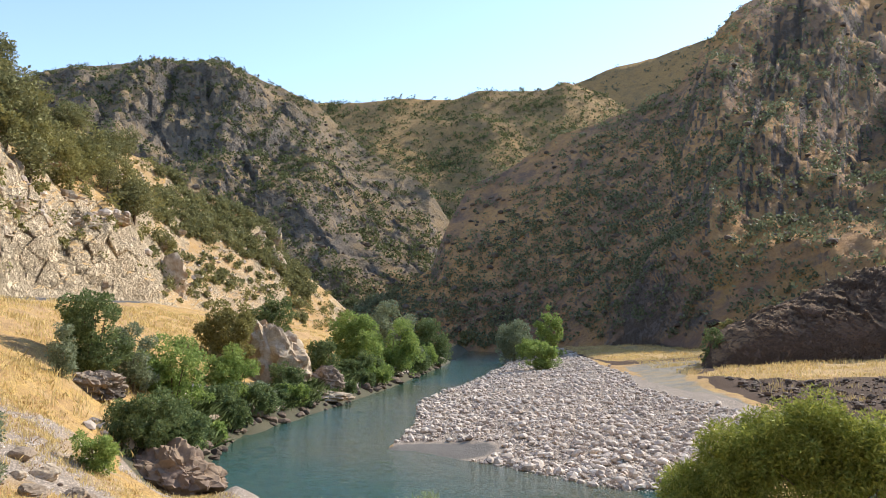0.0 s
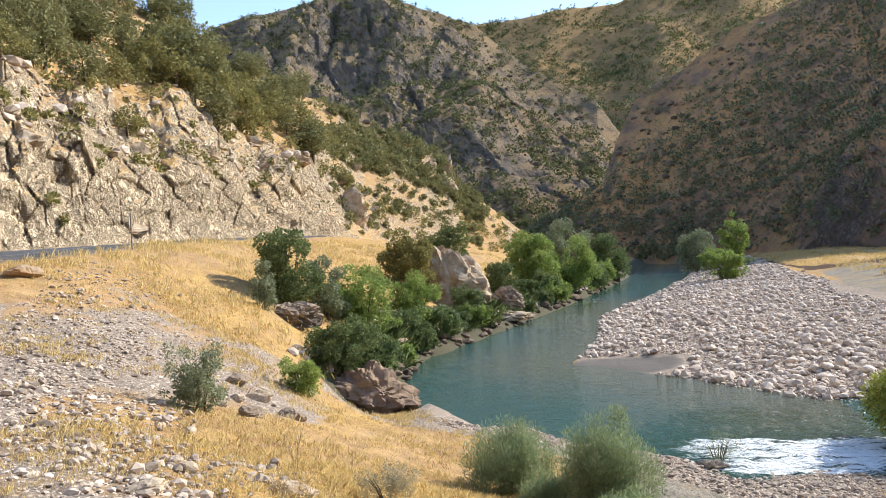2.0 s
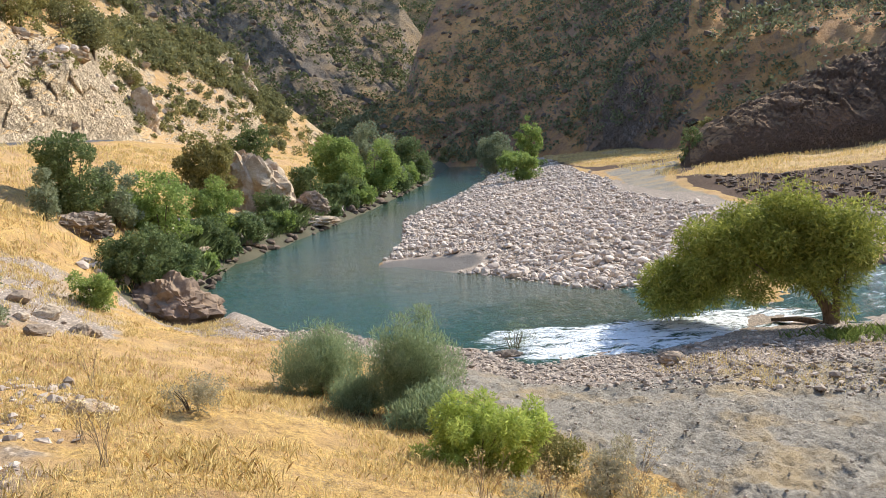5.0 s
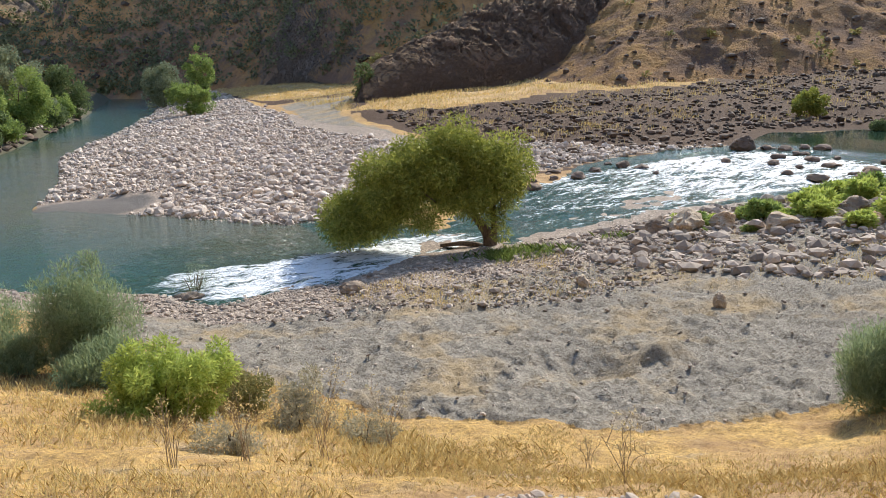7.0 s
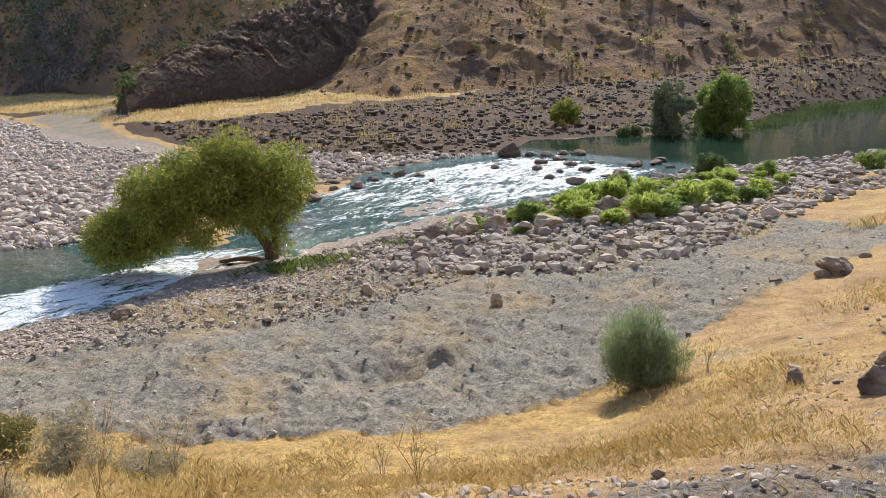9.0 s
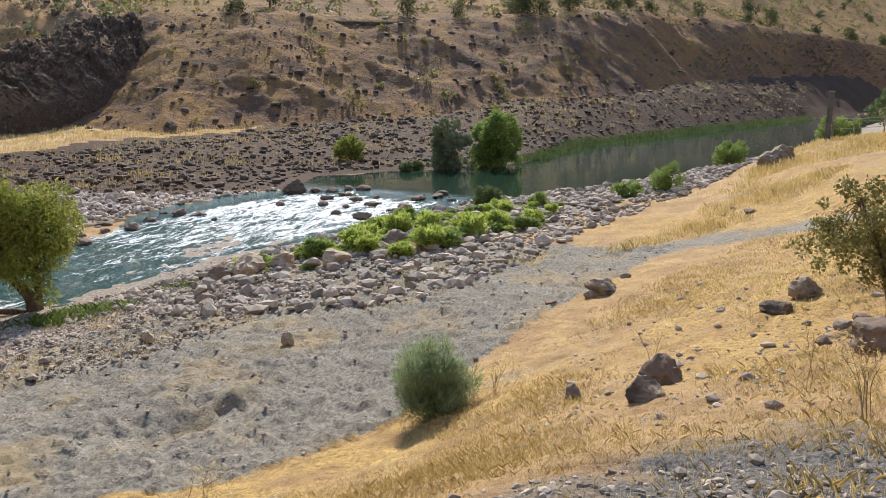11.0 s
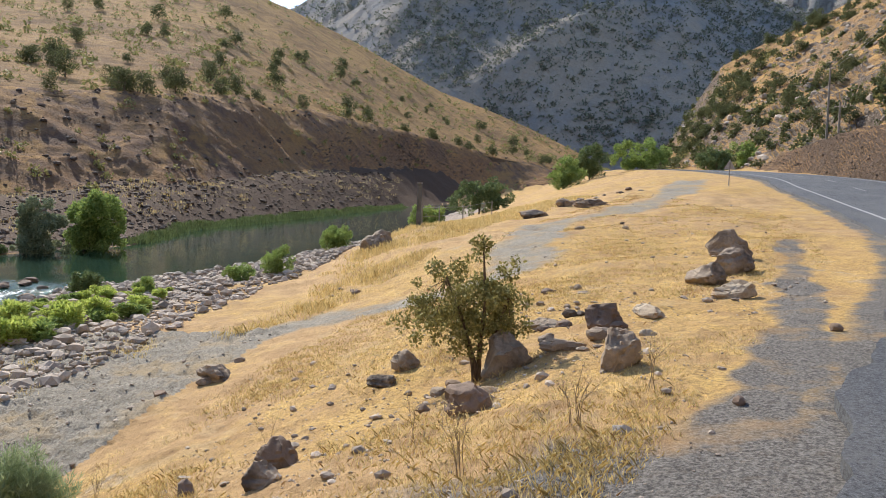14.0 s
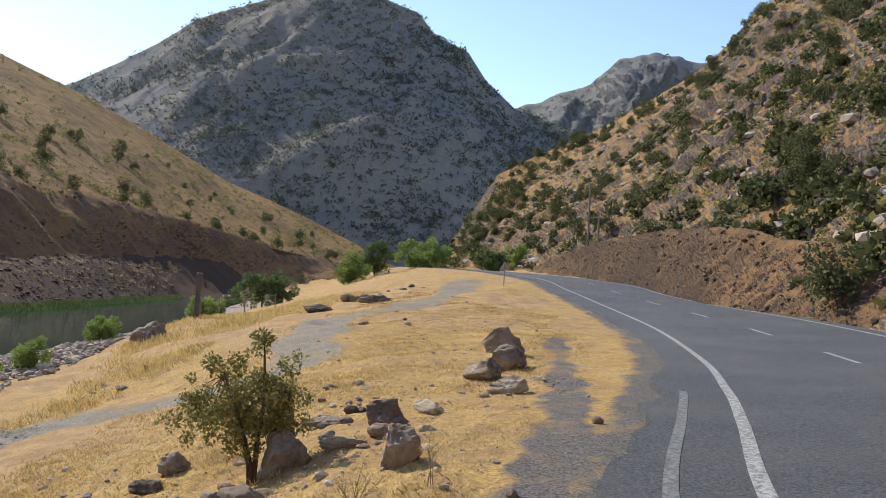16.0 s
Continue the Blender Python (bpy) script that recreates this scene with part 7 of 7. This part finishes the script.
# ---- dry stalks and thistles ----
def thistle(label, place, height, count, seed):
    rng = np.random.default_rng(seed)
    plant = holder("dry_weed", place, label, "weed", "dry weeds")
    for _ in range(count):
        a, l = rng.uniform(0, 6.28), rng.uniform(0.1, 0.5) * height
        pts = [(0.03 * rng.normal(), 0.03 * rng.normal(), -0.03), (l * 0.35 * math.cos(a), l * 0.35 * math.sin(a), height * 0.5), (l * math.cos(a), l * math.sin(a), height * rng.uniform(0.7, 1.05))]
        stems = [tube(curve_through(pts, 4), np.linspace(0.0035, 0.002, 9), 4)]
        tops = [np.array(pts[2])]
        for _k in range(4):
            p = np.array(pts[1]) + (np.array(pts[2]) - np.array(pts[1])) * rng.uniform(0.1, 0.9)
            e = p + rng.normal(size=3) * 0.06 + np.array((0, 0, 0.09))
            stems.append(tube([p, (p + e) / 2, e], np.array([0.002, 0.0016, 0.0012]), 4))
            tops.append(e)
        v, f = joined(stems)
        stalk = part("stalk", v, f, M["dry_stem"], plant)
        v, f = leaves(np.array(tops), np.full(len(tops), 0.022), 36, 0.022, 0.008, rng)
        tagged(part("seed_head", v, f, M["dry_grass"], stalk), kind="stuff")
    return plant


for _i, (_x, _y, _h, _c) in enumerate(((0.9, 6.4, 0.55, 9), (0.3, 6.0, 0.5, 8), (1.7, 6.9, 0.6, 7), (-2.6, 6.0, 0.5, 8), (-3.3, 7.2, 0.45, 7), (2.6, 7.6, 0.7, 7), (2.1, 8.3, 0.75, 6), (-4.6, 10.5, 0.6, 7), (4.3, 6.3, 0.35, 5), (6.3, -0.2, 0.4, 6), (7.2, -0.9, 0.35, 5), (5.4, 0.6, 0.45, 6), (9.3, 5.7, 0.4, 6), (8.2, 3.0, 0.5, 2), (7.0, 1.2, 0.5, 2), (3.0, 4.0, 0.4, 6))):
    thistle("dry brown weed stalks with seed heads", at_ground(_x, _y), _h, _c, 700 + _i)


# ---- post, fence, signs and power line ----
def box(cx, cy, cz, sx, sy, sz, bevel=0.0):
    bm = bmesh.new()
    bmesh.ops.create_cube(bm, size=1.0)
    for p in bm.verts:
        p.co = Vector((cx + p.co.x * sx, cy + p.co.y * sy, cz + p.co.z * sz))
    if bevel:
        bmesh.ops.bevel(bm, geom=bm.edges[:], offset=bevel, segments=1, affect="EDGES")
    bmesh.ops.triangulate(bm, faces=bm.faces[:])
    v = np.array([p.co[:] for p in bm.verts])
    f = np.array([[q.index for q in g.verts] for g in bm.faces])
    bm.free()
    return v, f


def gauge_post(place, turn):
    post = holder("gauge_post", place, "grey concrete post standing on the bank above the pool", "post")
    post.rotation_euler = (0, radians(1.5), radians(turn))
    part("shaft", *joined([box(0, 0, 1.1, 0.26, 0.09, 2.5, 0.01), box(0, 0.09, 1.1, 0.09, 0.12, 2.5, 0.01)]), M["concrete"], post, flat=True)
    part("cap", *box(0, 0.03, 2.38, 0.30, 0.26, 0.07, 0.01), M["steel"], post, flat=True)
    return post


gauge_post(at_ground(43.3, 7.45, 0), -80)


def fence(points):
    fn = holder("wire_fence", at_ground(*points[0]), "rusty wire fence on thin posts above the pool", "fence")
    o = np.array(at_ground(*points[0]))
    tops = []
    for x, y in points:
        p = np.array(at_ground(x, y)) - o
        tops.append(p)
        part("post", *tube([p - (0, 0, 0.2), p + (0, 0, 0.6), p + (0, 0, 1.15)], 0.035, 6), M["steel"], fn)
    for h in (0.55, 1.05):
        part("wire", *tube(np.array([p + (0, 0, h) for p in tops]), 0.012, 4), M["steel"], fn)
    return fn


fence([(43.6, 7.3), (47.5, 6.9), (52, 6.0), (58, 4.6)])


def road_sign(place, turn, height=1.75):
    sg = holder("road_sign", place, "triangular traffic sign seen from behind on a thin grey pole", "road sign", "road signs")
    sg.rotation_euler = (0, 0, radians(turn))
    part("pole", *tube([(0, 0, -0.3), (0, 0, 0.7), (0, 0, height)], 0.035, 8), M["steel"], sg)
    bm = bmesh.new()
    pts = [(-0.4, height - 0.62), (0.4, height - 0.62), (0, height + 0.08)]
    front = [bm.verts.new((x, 0.04, z)) for x, z in pts]
    back = [bm.verts.new((x, 0.055, z)) for x, z in pts]
    bm.faces.new(front[::-1])
    bm.faces.new(back)
    for i in range(3):
        bm.faces.new((front[i], front[(i + 1) % 3], back[(i + 1) % 3], back[i]))
    bmesh.ops.triangulate(bm, faces=bm.faces[:])
    bm.verts.index_update()
    v = np.array([p.co[:] for p in bm.verts])
    f = np.array([[q.index for q in g.verts] for g in bm.faces])
    bm.free()
    part("plate", v, f, M["sign_face"], sg, "grey metal triangle", True)
    return sg


road_sign(at_ground(58.7, -11.9), -101)
road_sign(at_ground(*spot(33.5, 41)[:2]), 118)


def power_pole(place, height, turn):
    pl = holder("power_pole", place, "weathered wooden power pole on the hillside", "power pole", "power line")
    pl.rotation_euler = (0, 0, radians(turn))
    part("pole", *tube([(0, 0, -0.5), (0.05, 0, height * 0.5), (0.1, 0, height)], np.array([0.16, 0.13, 0.10]), 9), M["wood"], pl)
    part("crossarm", *box(0.1, 0, height - 0.5, 1.8, 0.12, 0.12, 0.01), M["wood"], pl, flat=True)
    for x in (-0.7, 0.1, 0.9):
        part("insulator", *tube([(x, 0, height - 0.44), (x, 0, height - 0.30), (x, 0, height - 0.18)], np.array([0.03, 0.06, 0.03]), 8), M["concrete"], pl)
    return pl


_p1, _p2 = on_hill("hillside_right", -107.2, 0.09), on_hill("hillside_right", -107.9, 0.06)
power_pole(_p1, 9.0, 20)
power_pole(_p2, 6.0, 20)
for _k in range(3):
    _a = np.array(_p1) + (0, _k * 0.6 - 0.6, 8.8)
    _b = np.array(spot(-128, 75, 44.0 + 0.7 * _k))
    _w = [_a + (_b - _a) * u - np.array((0, 0, 8 * u * (1 - u))) for u in np.linspace(0, 1, 14)]
    tagged(link_mesh("power_wire", *tube(_w, 0.022, 4), M["steel"]), "thin dark power wire above the hillside", "wire", "power line")
